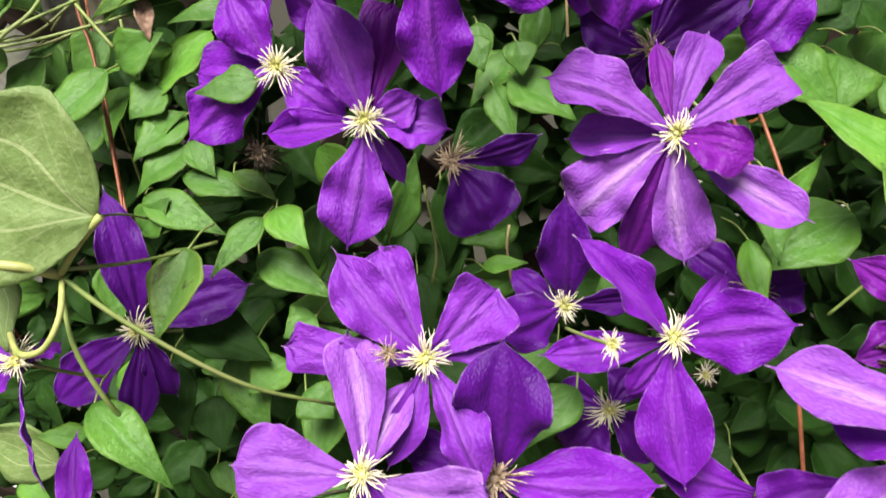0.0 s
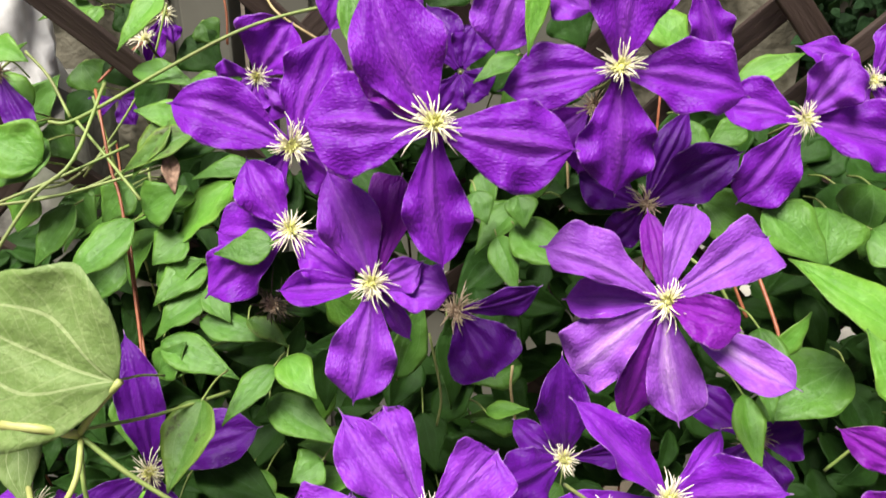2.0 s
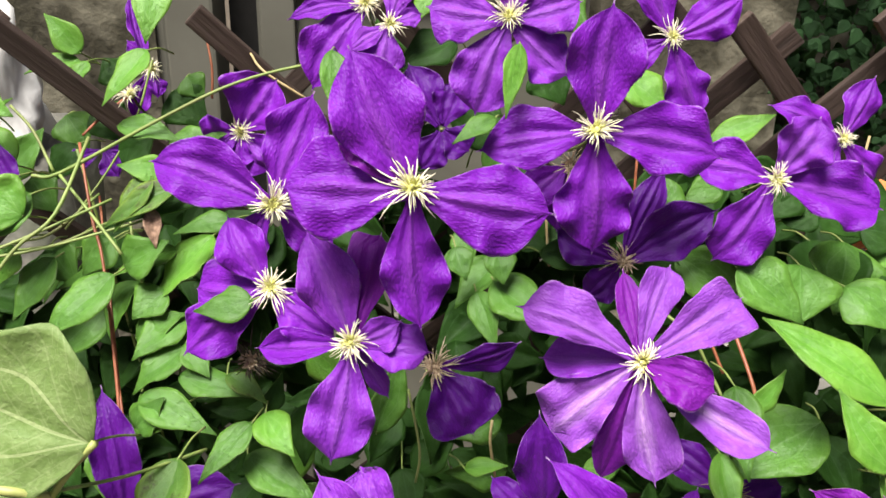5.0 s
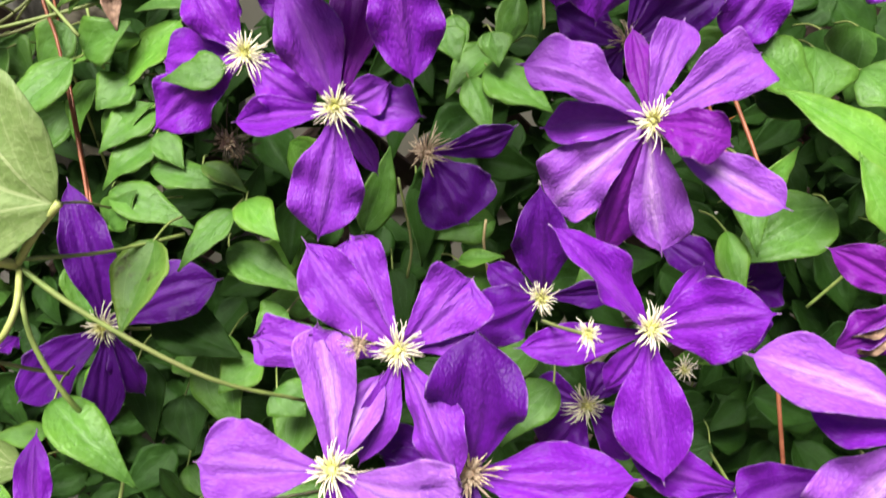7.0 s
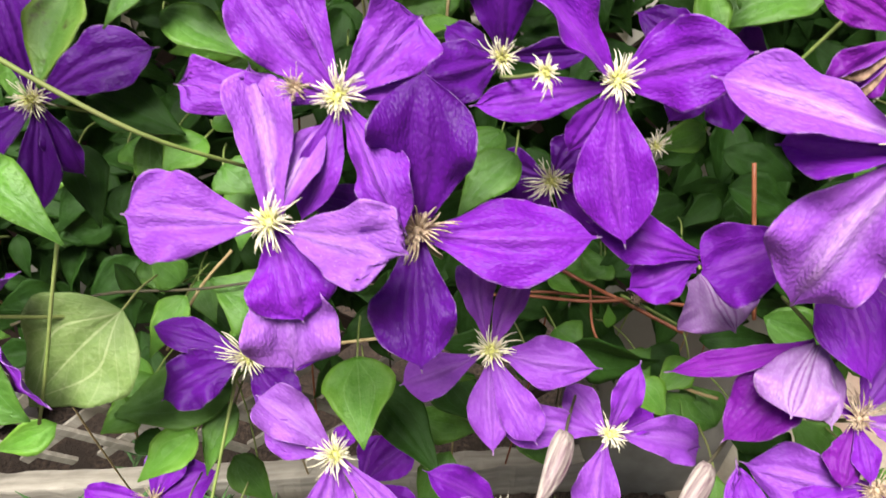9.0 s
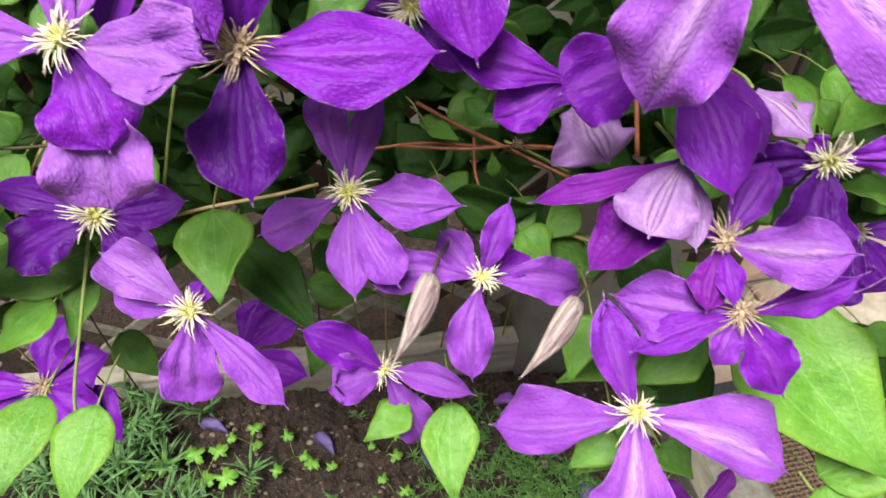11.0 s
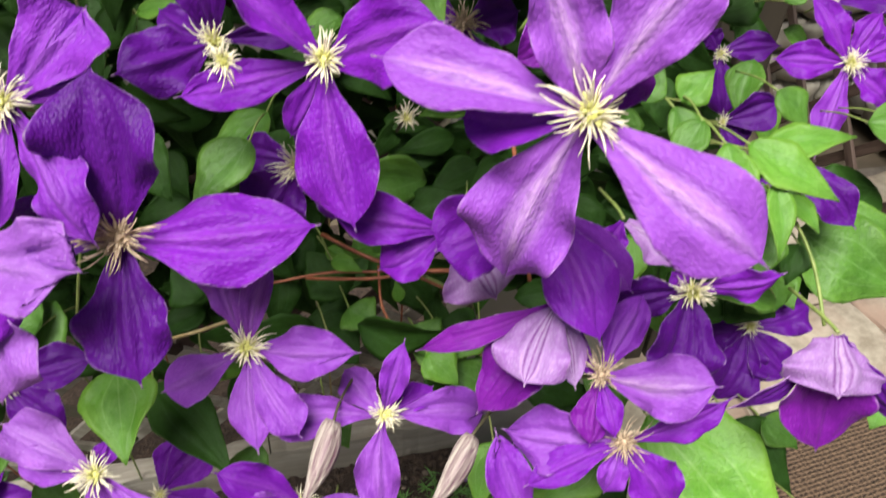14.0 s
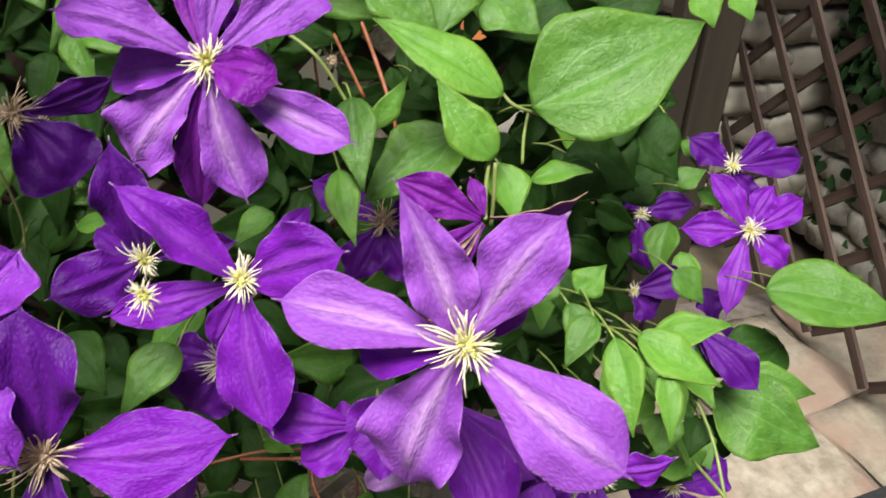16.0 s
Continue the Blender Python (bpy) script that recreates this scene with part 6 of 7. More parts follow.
leaf((0.448, 0.351, 0.846), (0.497, 0.337, 0.853), (-0.09, -0.28, 0.96), 2.7, 25, LEAF, 0.10)
leaf((0.389, 0.316, 0.791), (0.454, 0.280, 0.761), (-0.19, -0.73, 0.66), 6.1, 25, LEAF, 0.10)
leaf((0.406, 0.318, 0.791), (0.458, 0.302, 0.787), (-0.19, -0.73, 0.66), 3.4, 25, LEAF, 0.10)
leaf((0.252, 0.265, 0.921), (0.258, 0.244, 0.900), (-0.17, -0.65, 0.74), 1.7, 25, LEAF, 0.10)
leaf((0.262, 0.256, 0.919), (0.244, 0.242, 0.901), (-0.48, -0.52, 0.70), 1.7, 25, LEAF, 0.10)
leaf((0.264, 0.281, 0.913), (0.280, 0.286, 0.925), (-0.12, -0.43, 0.89), 1.9, 25, LEAF_BRIGHT, 0.10)
leaf((0.238, 0.269, 0.922), (0.249, 0.276, 0.935), (-0.16, -0.58, 0.80), 1.6, 25, LEAF, 0.10)
leaf((-0.011, 0.377, 0.916), (-0.002, 0.353, 0.892), (-0.16, -0.58, 0.80), 2.6, 25, LEAF_SHADE_DARK, 0.10)
leaf((0.002, 0.345, 0.874), (0.026, 0.319, 0.853), (-0.16, -0.58, 0.80), 3.3, 25, LEAF_SHADE_DARK, 0.10)
leaf((0.247, 0.412, 1.027), (0.273, 0.388, 1.010), (-0.16, -0.58, 0.80), 4.1, 25, LEAF, 0.10)
leaf((0.405, 0.459, 1.009), (0.412, 0.440, 0.992), (-0.16, -0.58, 0.80), 2.6, 25, LEAF_BRIGHT, 0.10)
leaf((0.430, 0.453, 1.010), (0.436, 0.436, 0.996), (-0.16, -0.58, 0.80), 2.2, 25, LEAF_BRIGHT, 0.10)
leaf((0.198, 0.424, 1.027), (0.214, 0.405, 1.014), (-0.14, -0.51, 0.85), 3.4, 25, LEAF_BRIGHT, 0.10)
leaf((0.333, 0.380, 0.956), (0.353, 0.352, 0.931), (-0.16, -0.58, 0.80), 3.7, 25, LEAF_SHADE_DARK, 0.10)
leaf((0.308, 0.372, 0.954), (0.322, 0.346, 0.930), (-0.16, -0.58, 0.80), 3.6, 25, LEAF_SHADE_DARK, 0.10)
leaf((0.261, 0.307, 0.913), (0.264, 0.291, 0.891), (-0.16, -0.58, 0.80), 2.1, 25, LEAF_SHADE_DARK, 0.10)
leaf((0.360, 0.326, 0.831), (0.404, 0.304, 0.814), (-0.12, -0.43, 0.89), 3.9, 25, LEAF_SHADE_DARK, 0.10)
leaf((0.342, 0.320, 0.890), (0.357, 0.306, 0.874), (-0.12, -0.43, 0.89), 2.3, 25, LEAF, 0.10)
leaf((0.370, 0.378, 0.912), (0.389, 0.379, 0.921), (-0.12, -0.43, 0.89), 1.8, 25, LEAF, 0.10)
leaf((0.181, 0.338, 0.819), (0.131, 0.332, 0.792), (-0.16, -0.58, 0.80), 3.8, 25, LEAF_SHADE_DARK, 0.10)
leaf((-0.003, 0.254, 0.809), (0.002, 0.211, 0.792), (-0.07, -0.20, 0.98), 3.8, 25, LEAF_BRIGHT, 0.10)
leaf((-0.002, 0.285, 0.756), (0.039, 0.233, 0.738), (0.07, -0.38, 0.92), 3.3, 25, LEAF_SHADE_DARK, 0.10)
leaf((0.107, 0.208, 0.708), (0.105, 0.161, 0.686), (-0.08, -0.28, 0.96), 3.1, 25, LEAF_BRIGHT, 0.10)
leaf((0.085, 0.215, 0.697), (0.060, 0.198, 0.690), (-0.07, -0.20, 0.98), 2.3, 25, LEAF_BRIGHT, 0.10)
leaf((0.255, 0.217, 0.763), (0.309, 0.141, 0.722), (-0.03, -0.50, 0.87), 7.4, 20, LEAF_BRIGHT, 0.08, label="large yellow-green leaf with insect holes")
leaf((0.234, 0.208, 0.752), (0.157, 0.198, 0.735), (-0.05, -0.11, 0.99), 3.6, 25, LEAF_BRIGHT, 0.10)
leaf((0.198, 0.181, 0.728), (0.162, 0.161, 0.710), (-0.07, -0.20, 0.98), 2.6, 25, LEAF_BRIGHT, 0.10)
leaf((0.209, 0.174, 0.710), (0.223, 0.157, 0.704), (-0.07, -0.20, 0.98), 2.2, 25, LEAF, 0.10)
leaf((0.198, 0.173, 0.714), (0.200, 0.155, 0.705), (-0.07, -0.20, 0.98), 1.4, 25, LEAF_BRIGHT, 0.10)
leaf((0.289, 0.155, 0.701), (0.339, 0.165, 0.726), (-0.11, -0.44, 0.89), 4.4, 25, LEAF_BRIGHT, 0.10)
leaf((0.309, 0.149, 0.699), (0.317, 0.137, 0.697), (-0.07, -0.20, 0.98), 1.8, 25, LEAF_BRIGHT, 0.10)
leaf((0.337, 0.174, 0.720), (0.359, 0.164, 0.722), (-0.04, -0.03, 1.00), 1.3, 25, LEAF_BRIGHT, 0.10)
leaf((0.321, 0.230, 0.726), (0.345, 0.191, 0.703), (-0.05, -0.11, 0.99), 3.8, 25, LEAF_SHADE_DARK, 0.10)
leaf((0.338, 0.227, 0.727), (0.353, 0.209, 0.720), (-0.05, -0.11, 0.99), 2.9, 25, LEAF, 0.10)
leaf((0.293, 0.151, 0.699), (0.290, 0.114, 0.679), (-0.07, -0.20, 0.98), 3.3, 25, LEAF_BRIGHT, 0.10)
leaf((0.278, 0.131, 0.672), (0.272, 0.147, 0.684), (-0.07, -0.20, 0.98), 1.6, 25, LEAF_BRIGHT, 0.10)
leaf((0.332, 0.250, 0.806), (0.296, 0.253, 0.809), (-0.04, -0.03, 1.00), 2.3, 25, LEAF, 0.10)
leaf((0.259, 0.270, 0.864), (0.263, 0.240, 0.852), (0.07, -0.38, 0.92), 1.8, 25, LEAF_BRIGHT, 0.10)
leaf((0.303, 0.261, 0.858), (0.273, 0.242, 0.849), (-0.08, -0.28, 0.96), 2.2, 25, LEAF_BRIGHT, 0.10)
leaf((0.310, 0.259, 0.871), (0.303, 0.228, 0.856), (-0.25, -0.33, 0.91), 1.7, 25, LEAF_BRIGHT, 0.10)
leaf((0.324, 0.265, 0.865), (0.331, 0.241, 0.859), (0.08, -0.30, 0.95), 1.7, 25, LEAF_BRIGHT, 0.10)
leaf((0.458, 0.342, 0.796), (0.394, 0.330, 0.788), (-0.09, -0.36, 0.93), 4.6, 25, LEAF_SHADE_DARK, 0.10)
leaf((0.359, 0.326, 0.777), (0.385, 0.323, 0.793), (-0.09, -0.36, 0.93), 4.1, 25, LEAF_SHADE_DARK, 0.10)
leaf((0.365, 0.293, 0.777), (0.367, 0.270, 0.770), (-0.09, -0.36, 0.93), 2.6, 25, LEAF, 0.10)
leaf((0.291, 0.289, 0.853), (0.313, 0.266, 0.844), (-0.11, -0.44, 0.89), 3.6, 25, LEAF_BRIGHT, 0.10)
leaf((0.321, 0.288, 0.858), (0.310, 0.266, 0.843), (-0.11, -0.44, 0.89), 2.5, 25, LEAF_BRIGHT, 0.10)
leaf((0.387, 0.206, 0.757), (0.379, 0.198, 0.749), (-0.07, -0.20, 0.98), 1.5, 25, LEAF_BRIGHT, 0.10)
leaf((0.099, 0.338, 0.795), (0.114, 0.324, 0.791), (-0.07, -0.20, 0.98), 1.4, 25, LEAF_BRIGHT, 0.10)
leaf((0.138, 0.345, 0.794), (0.111, 0.339, 0.784), (-0.40, -0.27, 0.87), 3.2, 60, LEAF, 0.10)
leaf((0.158, 0.284, 0.757), (0.137, 0.291, 0.766), (-0.08, -0.28, 0.96), 3.4, 25, LEAF, 0.10)
leaf((0.108, 0.311, 0.772), (0.122, 0.295, 0.768), (-0.08, -0.28, 0.96), 2.8, 25, LEAF, 0.10)
leaf((0.042, 0.303, 0.740), (0.065, 0.273, 0.731), (-0.09, -0.36, 0.93), 3.2, 25, LEAF_SHADE_DARK, 0.10)
leaf((0.026, 0.289, 0.764), (0.039, 0.277, 0.763), (-0.08, -0.28, 0.96), 0.8, 25, LEAF_BRIGHT, 0.10)
leaf((0.136, 0.301, 0.782), (0.135, 0.307, 0.794), (-0.08, -0.28, 0.96), 0.8, 25, LEAF_BRIGHT, 0.10)
leaf((-0.099, 0.222, 0.715), (-0.111, 0.175, 0.702), (-0.06, -0.55, 0.83), 3.3, 30, LEAF_BRIGHT, 0.10)
leaf((-0.07, 0.212, 0.719), (-0.082, 0.165, 0.697), (-0.06, -0.55, 0.83), 3.3, 30, LEAF_BRIGHT, 0.10)
leaf((-0.092, 0.256, 0.748), (-0.120, 0.233, 0.735), (-0.05, -0.18, 0.98), 3.0, 25, LEAF_BRIGHT, 0.10)
leaf((-0.123, 0.292, 0.752), (-0.146, 0.269, 0.734), (-0.06, -0.35, 0.93), 3.4, 25, LEAF_BRIGHT, 0.10)
leaf((-0.125, 0.273, 0.747), (-0.147, 0.261, 0.739), (-0.06, -0.43, 0.90), 2.4, 25, LEAF_BRIGHT, 0.10)
leaf((-0.111, 0.274, 0.735), (-0.119, 0.289, 0.756), (-0.06, -0.43, 0.90), 2.1, 25, LEAF, 0.10)
leaf((-0.074, 0.272, 0.752), (-0.087, 0.242, 0.727), (-0.06, -0.43, 0.90), 2.0, 25, LEAF, 0.10)
leaf((-0.129, 0.261, 0.734), (-0.106, 0.252, 0.734), (-0.05, -0.27, 0.96), 1.8, 25, LEAF_SHADE_DARK, 0.10)
leaf((0.075, 0.371, 0.869), (0.039, 0.346, 0.847), (-0.21, -0.33, 0.92), 2.9, 25, LEAF, 0.10)
leaf((-0.136, 0.346, 0.792), (-0.121, 0.328, 0.782), (-0.06, -0.35, 0.93), 1.9, 25, LEAF, 0.10)
leaf((-0.100, 0.329, 0.792), (-0.087, 0.307, 0.779), (-0.06, -0.35, 0.93), 2.1, 25, LEAF, 0.10)
leaf((-0.141, 0.379, 0.853), (-0.119, 0.362, 0.845), (-0.06, -0.35, 0.93), 2.7, 25, LEAF, 0.10)
leaf((-0.111, 0.385, 0.862), (-0.122, 0.362, 0.845), (-0.06, -0.43, 0.90), 3.0, 25, LEAF_BRIGHT, 0.10)
leaf((0.101, 0.318, 0.804), (0.117, 0.308, 0.802), (-0.05, -0.27, 0.96), 1.3, 25, LEAF_BRIGHT, 0.10)
leaf((0.139, 0.340, 0.801), (0.126, 0.332, 0.792), (-0.38, -0.37, 0.85), 2.9, 60, LEAF, 0.10)
leaf((0.278, 0.272, 0.848), (0.286, 0.255, 0.838), (0.10, -0.43, 0.90), 2.1, 25, LEAF_BRIGHT, 0.10)
leaf((-0.111, 0.257, 0.837), (-0.156, 0.232, 0.798), (-0.03, -0.82, 0.57), 6.4, 25, LEAF_BACK, 0.10)
leaf((-0.193, 0.228, 0.852), (-0.138, 0.205, 0.821), (-0.03, -0.71, 0.70), 5.2, 25, LEAF, 0.10)
leaf((-0.097, 0.298, 0.817), (-0.112, 0.303, 0.832), (-0.03, -0.58, 0.82), 2.1, 25, LEAF, 0.10)
leaf((-0.095, 0.294, 0.812), (-0.113, 0.272, 0.788), (-0.03, -0.58, 0.82), 2.1, 25, LEAF_BRIGHT, 0.10)
leaf((-0.074, 0.281, 0.759), (-0.142, 0.268, 0.745), (-0.04, -0.50, 0.86), 4.2, 25, LEAF, 0.10)
leaf((-0.047, 0.295, 0.799), (-0.085, 0.307, 0.813), (-0.04, -0.50, 0.86), 4.1, 25, LEAF, 0.10)
leaf((-0.267, 0.443, 1.117), (-0.240, 0.435, 1.109), (0.00, -0.76, 0.65), 2.0, 25, LEAF_BRIGHT, 0.10)
leaf((-0.255, 0.440, 1.109), (-0.241, 0.439, 1.119), (0.00, -0.76, 0.65), 0.6, 25, LEAF_BRIGHT, 0.10)
leaf((-0.277, 0.475, 1.060), (-0.251, 0.487, 1.091), (0.01, -0.86, 0.51), 3.0, 25, LEAF, 0.10)
leaf((-0.191, 0.459, 1.100), (-0.150, 0.452, 1.093), (0.00, -0.76, 0.65), 1.8, 25, LEAF, 0.10)
leaf((-0.153, 0.435, 1.077), (-0.182, 0.431, 1.083), (0.00, -0.76, 0.65), 2.0, 25, LEAF_BRIGHT, 0.10)
leaf((-0.146, 0.428, 1.073), (-0.187, 0.414, 1.050), (-0.16, -0.75, 0.64), 2.0, 35, LEAF_SICK, 0.30)
leaf((-0.131, 0.437, 1.067), (-0.185, 0.429, 1.047), (0.00, -0.76, 0.65), 2.1, 25, LEAF_SHADE_DARK, 0.10)
leaf((-0.230, 0.410, 1.057), (-0.263, 0.411, 1.073), (0.01, -0.81, 0.58), 3.9, 25, LEAF_BRIGHT, 0.10)
leaf((-0.242, 0.428, 1.075), (-0.256, 0.418, 1.064), (0.00, -0.76, 0.65), 0.9, 25, LEAF_BRIGHT, 0.10)
leaf((-0.253, 0.466, 1.064), (-0.235, 0.458, 1.043), (0.01, -0.81, 0.58), 2.9, 25, LEAF, 0.10)
leaf((-0.177, 0.411, 1.028), (-0.149, 0.412, 1.044), (0.01, -0.81, 0.58), 3.0, 25, LEAF, 0.10)
leaf((-0.236, 0.442, 1.027), (-0.216, 0.433, 1.004), (0.01, -0.81, 0.58), 2.9, 25, LEAF, 0.10)
leaf((-0.191, 0.435, 1.036), (-0.210, 0.427, 1.014), (0.01, -0.81, 0.58), 2.8, 25, LEAF, 0.10)
leaf((-0.247, 0.423, 1.034), (-0.256, 0.414, 1.011), (0.01, -0.81, 0.58), 2.4, 25, LEAF_BRIGHT, 0.10)
leaf((-0.161, 0.423, 1.059), (-0.156, 0.410, 1.039), (0.34, -0.80, 0.50), 1.1, 50, BROWN_TIP, 0.50, label="dry curled brown leaf")
leaf((-0.257, 0.530, 1.091), (-0.240, 0.521, 1.068), (0.01, -0.86, 0.51), 3.2, 25, LEAF, 0.10)
leaf((-0.217, 0.539, 1.114), (-0.232, 0.544, 1.129), (0.01, -0.86, 0.51), 2.8, 25, LEAF_SHADE_DARK, 0.10)
leaf((-0.181, 0.527, 1.109), (-0.153, 0.519, 1.087), (0.01, -0.86, 0.51), 3.6, 25, LEAF_SHADE_DARK, 0.10)
leaf((-0.170, 0.531, 1.120), (-0.157, 0.526, 1.106), (0.01, -0.86, 0.51), 2.4, 25, LEAF, 0.10)
leaf((0.222, 0.500, 0.952), (0.262, 0.485, 0.922), (-0.15, -0.64, 0.76), 4.2, 25, LEAF_SHADE_DARK, 0.10)
leaf((0.205, 0.492, 0.930), (0.243, 0.478, 0.905), (-0.12, -0.70, 0.70), 3.8, 25, LEAF_SHADE_DARK, 0.10)
leaf((0.252, 0.505, 0.965), (0.226, 0.492, 0.938), (-0.05, -0.74, 0.66), 3.6, 25, LEAF_SHADE_DARK, 0.10)
leaf((0.284, 0.363, 0.950), (0.323, 0.343, 0.935), (-0.18, -0.71, 0.68), 4.2, 25, LEAF_SHADE_DARK, 0.10)
leaf((0.353, 0.379, 0.962), (0.327, 0.366, 0.934), (-0.18, -0.71, 0.68), 4.0, 25, LEAF_SHADE_DARK, 0.10)
leaf((0.295, 0.374, 0.951), (0.346, 0.377, 0.974), (-0.18, -0.71, 0.68), 3.6, 25, LEAF_SHADE_DARK, 0.10)
leaf((0.324, 0.430, 1.009), (0.366, 0.430, 1.025), (-0.18, -0.71, 0.68), 5.5, 25, LEAF_SHADE_DARK, 0.10)
leaf((0.297, 0.419, 1.020), (0.273, 0.414, 1.003), (-0.18, -0.71, 0.68), 4.6, 25, LEAF_SHADE_DARK, 0.10)
leaf((0.305, 0.275, 0.777), (0.335, 0.285, 0.790), (-0.12, -0.52, 0.85), 4.1, 25, LEAF_SHADE_DARK, 0.10)
leaf((0.313, 0.286, 0.787), (0.286, 0.269, 0.768), (-0.12, -0.52, 0.85), 4.1, 25, LEAF_SHADE_DARK, 0.10)
leaf((0.158, 0.301, 0.759), (0.184, 0.284, 0.749), (-0.12, -0.52, 0.85), 3.5, 25, LEAF_SHADE_DARK, 0.10)
leaf((0.167, 0.275, 0.738), (0.147, 0.293, 0.750), (-0.12, -0.52, 0.85), 3.5, 25, LEAF_SHADE_DARK, 0.10)
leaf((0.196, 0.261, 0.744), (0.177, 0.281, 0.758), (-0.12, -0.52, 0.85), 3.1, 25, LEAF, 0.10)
leaf((0.094, 0.317, 0.748), (0.111, 0.299, 0.735), (-0.12, -0.52, 0.85), 3.3, 25, LEAF_SHADE_DARK, 0.10)
leaf((0.026, 0.330, 0.773), (0.009, 0.347, 0.785), (-0.12, -0.52, 0.85), 3.4, 25, LEAF_SHADE_DARK, 0.10)
leaf((0.109, 0.331, 0.763), (0.086, 0.355, 0.780), (-0.12, -0.52, 0.85), 3.6, 25, LEAF_SHADE_DARK, 0.10)
leaf((0.339, 0.404, 0.896), (0.380, 0.413, 0.919), (-0.15, -0.64, 0.76), 4.6, 25, LEAF_SHADE_DARK, 0.10)
leaf((0.335, 0.422, 0.917), (0.371, 0.400, 0.899), (-0.15, -0.64, 0.76), 4.6, 25, LEAF_SHADE_DARK, 0.10)
leaf((0.325, 0.279, 0.790), (0.348, 0.261, 0.776), (-0.15, -0.64, 0.76), 4.3, 25, LEAF_SHADE_DARK, 0.10)
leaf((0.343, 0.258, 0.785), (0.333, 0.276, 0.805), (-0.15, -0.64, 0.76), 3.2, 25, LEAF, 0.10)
leaf((0.065, 0.390, 0.838), (0.089, 0.370, 0.820), (-0.15, -0.64, 0.76), 3.7, 25, LEAF_SHADE_DARK, 0.10)
leaf((-0.070, 0.472, 0.883), (-0.047, 0.485, 0.905), (-0.15, -0.64, 0.76), 4.1, 25, LEAF_SHADE_DARK, 0.10)
leaf((0.245, 0.502, 1.036), (0.275, 0.510, 1.053), (-0.03, -0.80, 0.60), 3.4, 25, LEAF_SHADE_DARK, 0.10)
leaf((0.271, 0.508, 1.050), (0.301, 0.496, 1.027), (-0.03, -0.80, 0.60), 4.1, 25, LEAF_SHADE_DARK, 0.10)
leaf((0.325, 0.519, 1.052), (0.292, 0.516, 1.045), (-0.03, -0.80, 0.60), 3.8, 25, LEAF_SHADE_DARK, 0.10)
leaf((0.298, 0.499, 1.034), (0.328, 0.495, 1.028), (-0.03, -0.80, 0.60), 4.1, 25, LEAF_SHADE_DARK, 0.10)
leaf((0.253, 0.512, 1.056), (0.231, 0.502, 1.036), (-0.03, -0.80, 0.60), 3.4, 25, LEAF_SHADE_DARK, 0.10)
leaf((0.206, 0.270, 0.752), (0.237, 0.250, 0.735), (-0.07, -0.58, 0.81), 4.1, 25, LEAF_SHADE_DARK, 0.10)
leaf((0.230, 0.242, 0.726), (0.206, 0.261, 0.743), (-0.07, -0.58, 0.81), 4.1, 25, LEAF_SHADE_DARK, 0.10)
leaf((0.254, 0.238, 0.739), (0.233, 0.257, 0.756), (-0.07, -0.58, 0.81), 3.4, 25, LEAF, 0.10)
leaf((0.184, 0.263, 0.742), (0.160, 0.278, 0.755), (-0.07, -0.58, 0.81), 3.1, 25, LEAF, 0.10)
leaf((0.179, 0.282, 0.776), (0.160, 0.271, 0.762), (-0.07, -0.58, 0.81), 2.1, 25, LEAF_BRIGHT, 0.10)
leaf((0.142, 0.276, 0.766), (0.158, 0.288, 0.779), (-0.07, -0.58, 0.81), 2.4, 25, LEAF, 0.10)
leaf((0.258, 0.230, 0.702), (0.216, 0.217, 0.682), (-0.11, -0.53, 0.84), 3.8, 25, LEAF_SHADE_DARK, 0.10)
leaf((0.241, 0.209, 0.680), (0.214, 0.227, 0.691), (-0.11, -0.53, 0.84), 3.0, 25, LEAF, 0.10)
leaf((0.427, 0.351, 0.730), (0.471, 0.324, 0.714), (-0.11, -0.53, 0.84), 4.7, 25, LEAF_SHADE_DARK, 0.10)
leaf((0.393, 0.320, 0.724), (0.425, 0.335, 0.743), (-0.11, -0.53, 0.84), 3.7, 25, LEAF_SHADE_DARK, 0.10)
leaf((0.028, 0.488, 1.084), (0.042, 0.501, 1.119), (0.01, -0.86, 0.51), 4.1, 25, LEAF_SHADE_DARK, 0.10)
leaf((-0.017, 0.483, 1.072), (0.005, 0.494, 1.101), (0.01, -0.86, 0.51), 3.7, 25, LEAF_SHADE_DARK, 0.10)
leaf((0.074, 0.529, 1.134), (0.090, 0.520, 1.109), (0.01, -0.86, 0.51), 3.9, 25, LEAF_SHADE_DARK, 0.10)
leaf((-0.037, 0.551, 1.140), (-0.013, 0.560, 1.163), (0.01, -0.86, 0.51), 3.6, 25, LEAF_SHADE_DARK, 0.10)
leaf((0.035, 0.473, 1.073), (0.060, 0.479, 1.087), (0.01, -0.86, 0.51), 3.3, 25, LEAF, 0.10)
leaf((0.079, 0.495, 1.102), (0.058, 0.485, 1.074), (0.01, -0.86, 0.51), 3.4, 25, LEAF_SHADE_DARK, 0.10)
leaf((-0.168, 0.394, 0.989), (-0.138, 0.397, 1.005), (-0.01, -0.64, 0.77), 2.5, 25, LEAF, 0.10)
leaf((-0.152, 0.408, 1.014), (-0.169, 0.395, 1.001), (-0.01, -0.64, 0.77), 2.8, 25, LEAF, 0.10)
leaf((-0.160, 0.360, 0.950), (-0.143, 0.364, 0.969), (-0.01, -0.64, 0.77), 2.4, 25, LEAF, 0.10)
leaf((-0.063, 0.329, 0.918), (-0.079, 0.319, 0.911), (-0.01, -0.64, 0.77), 2.4, 25, LEAF, 0.10)
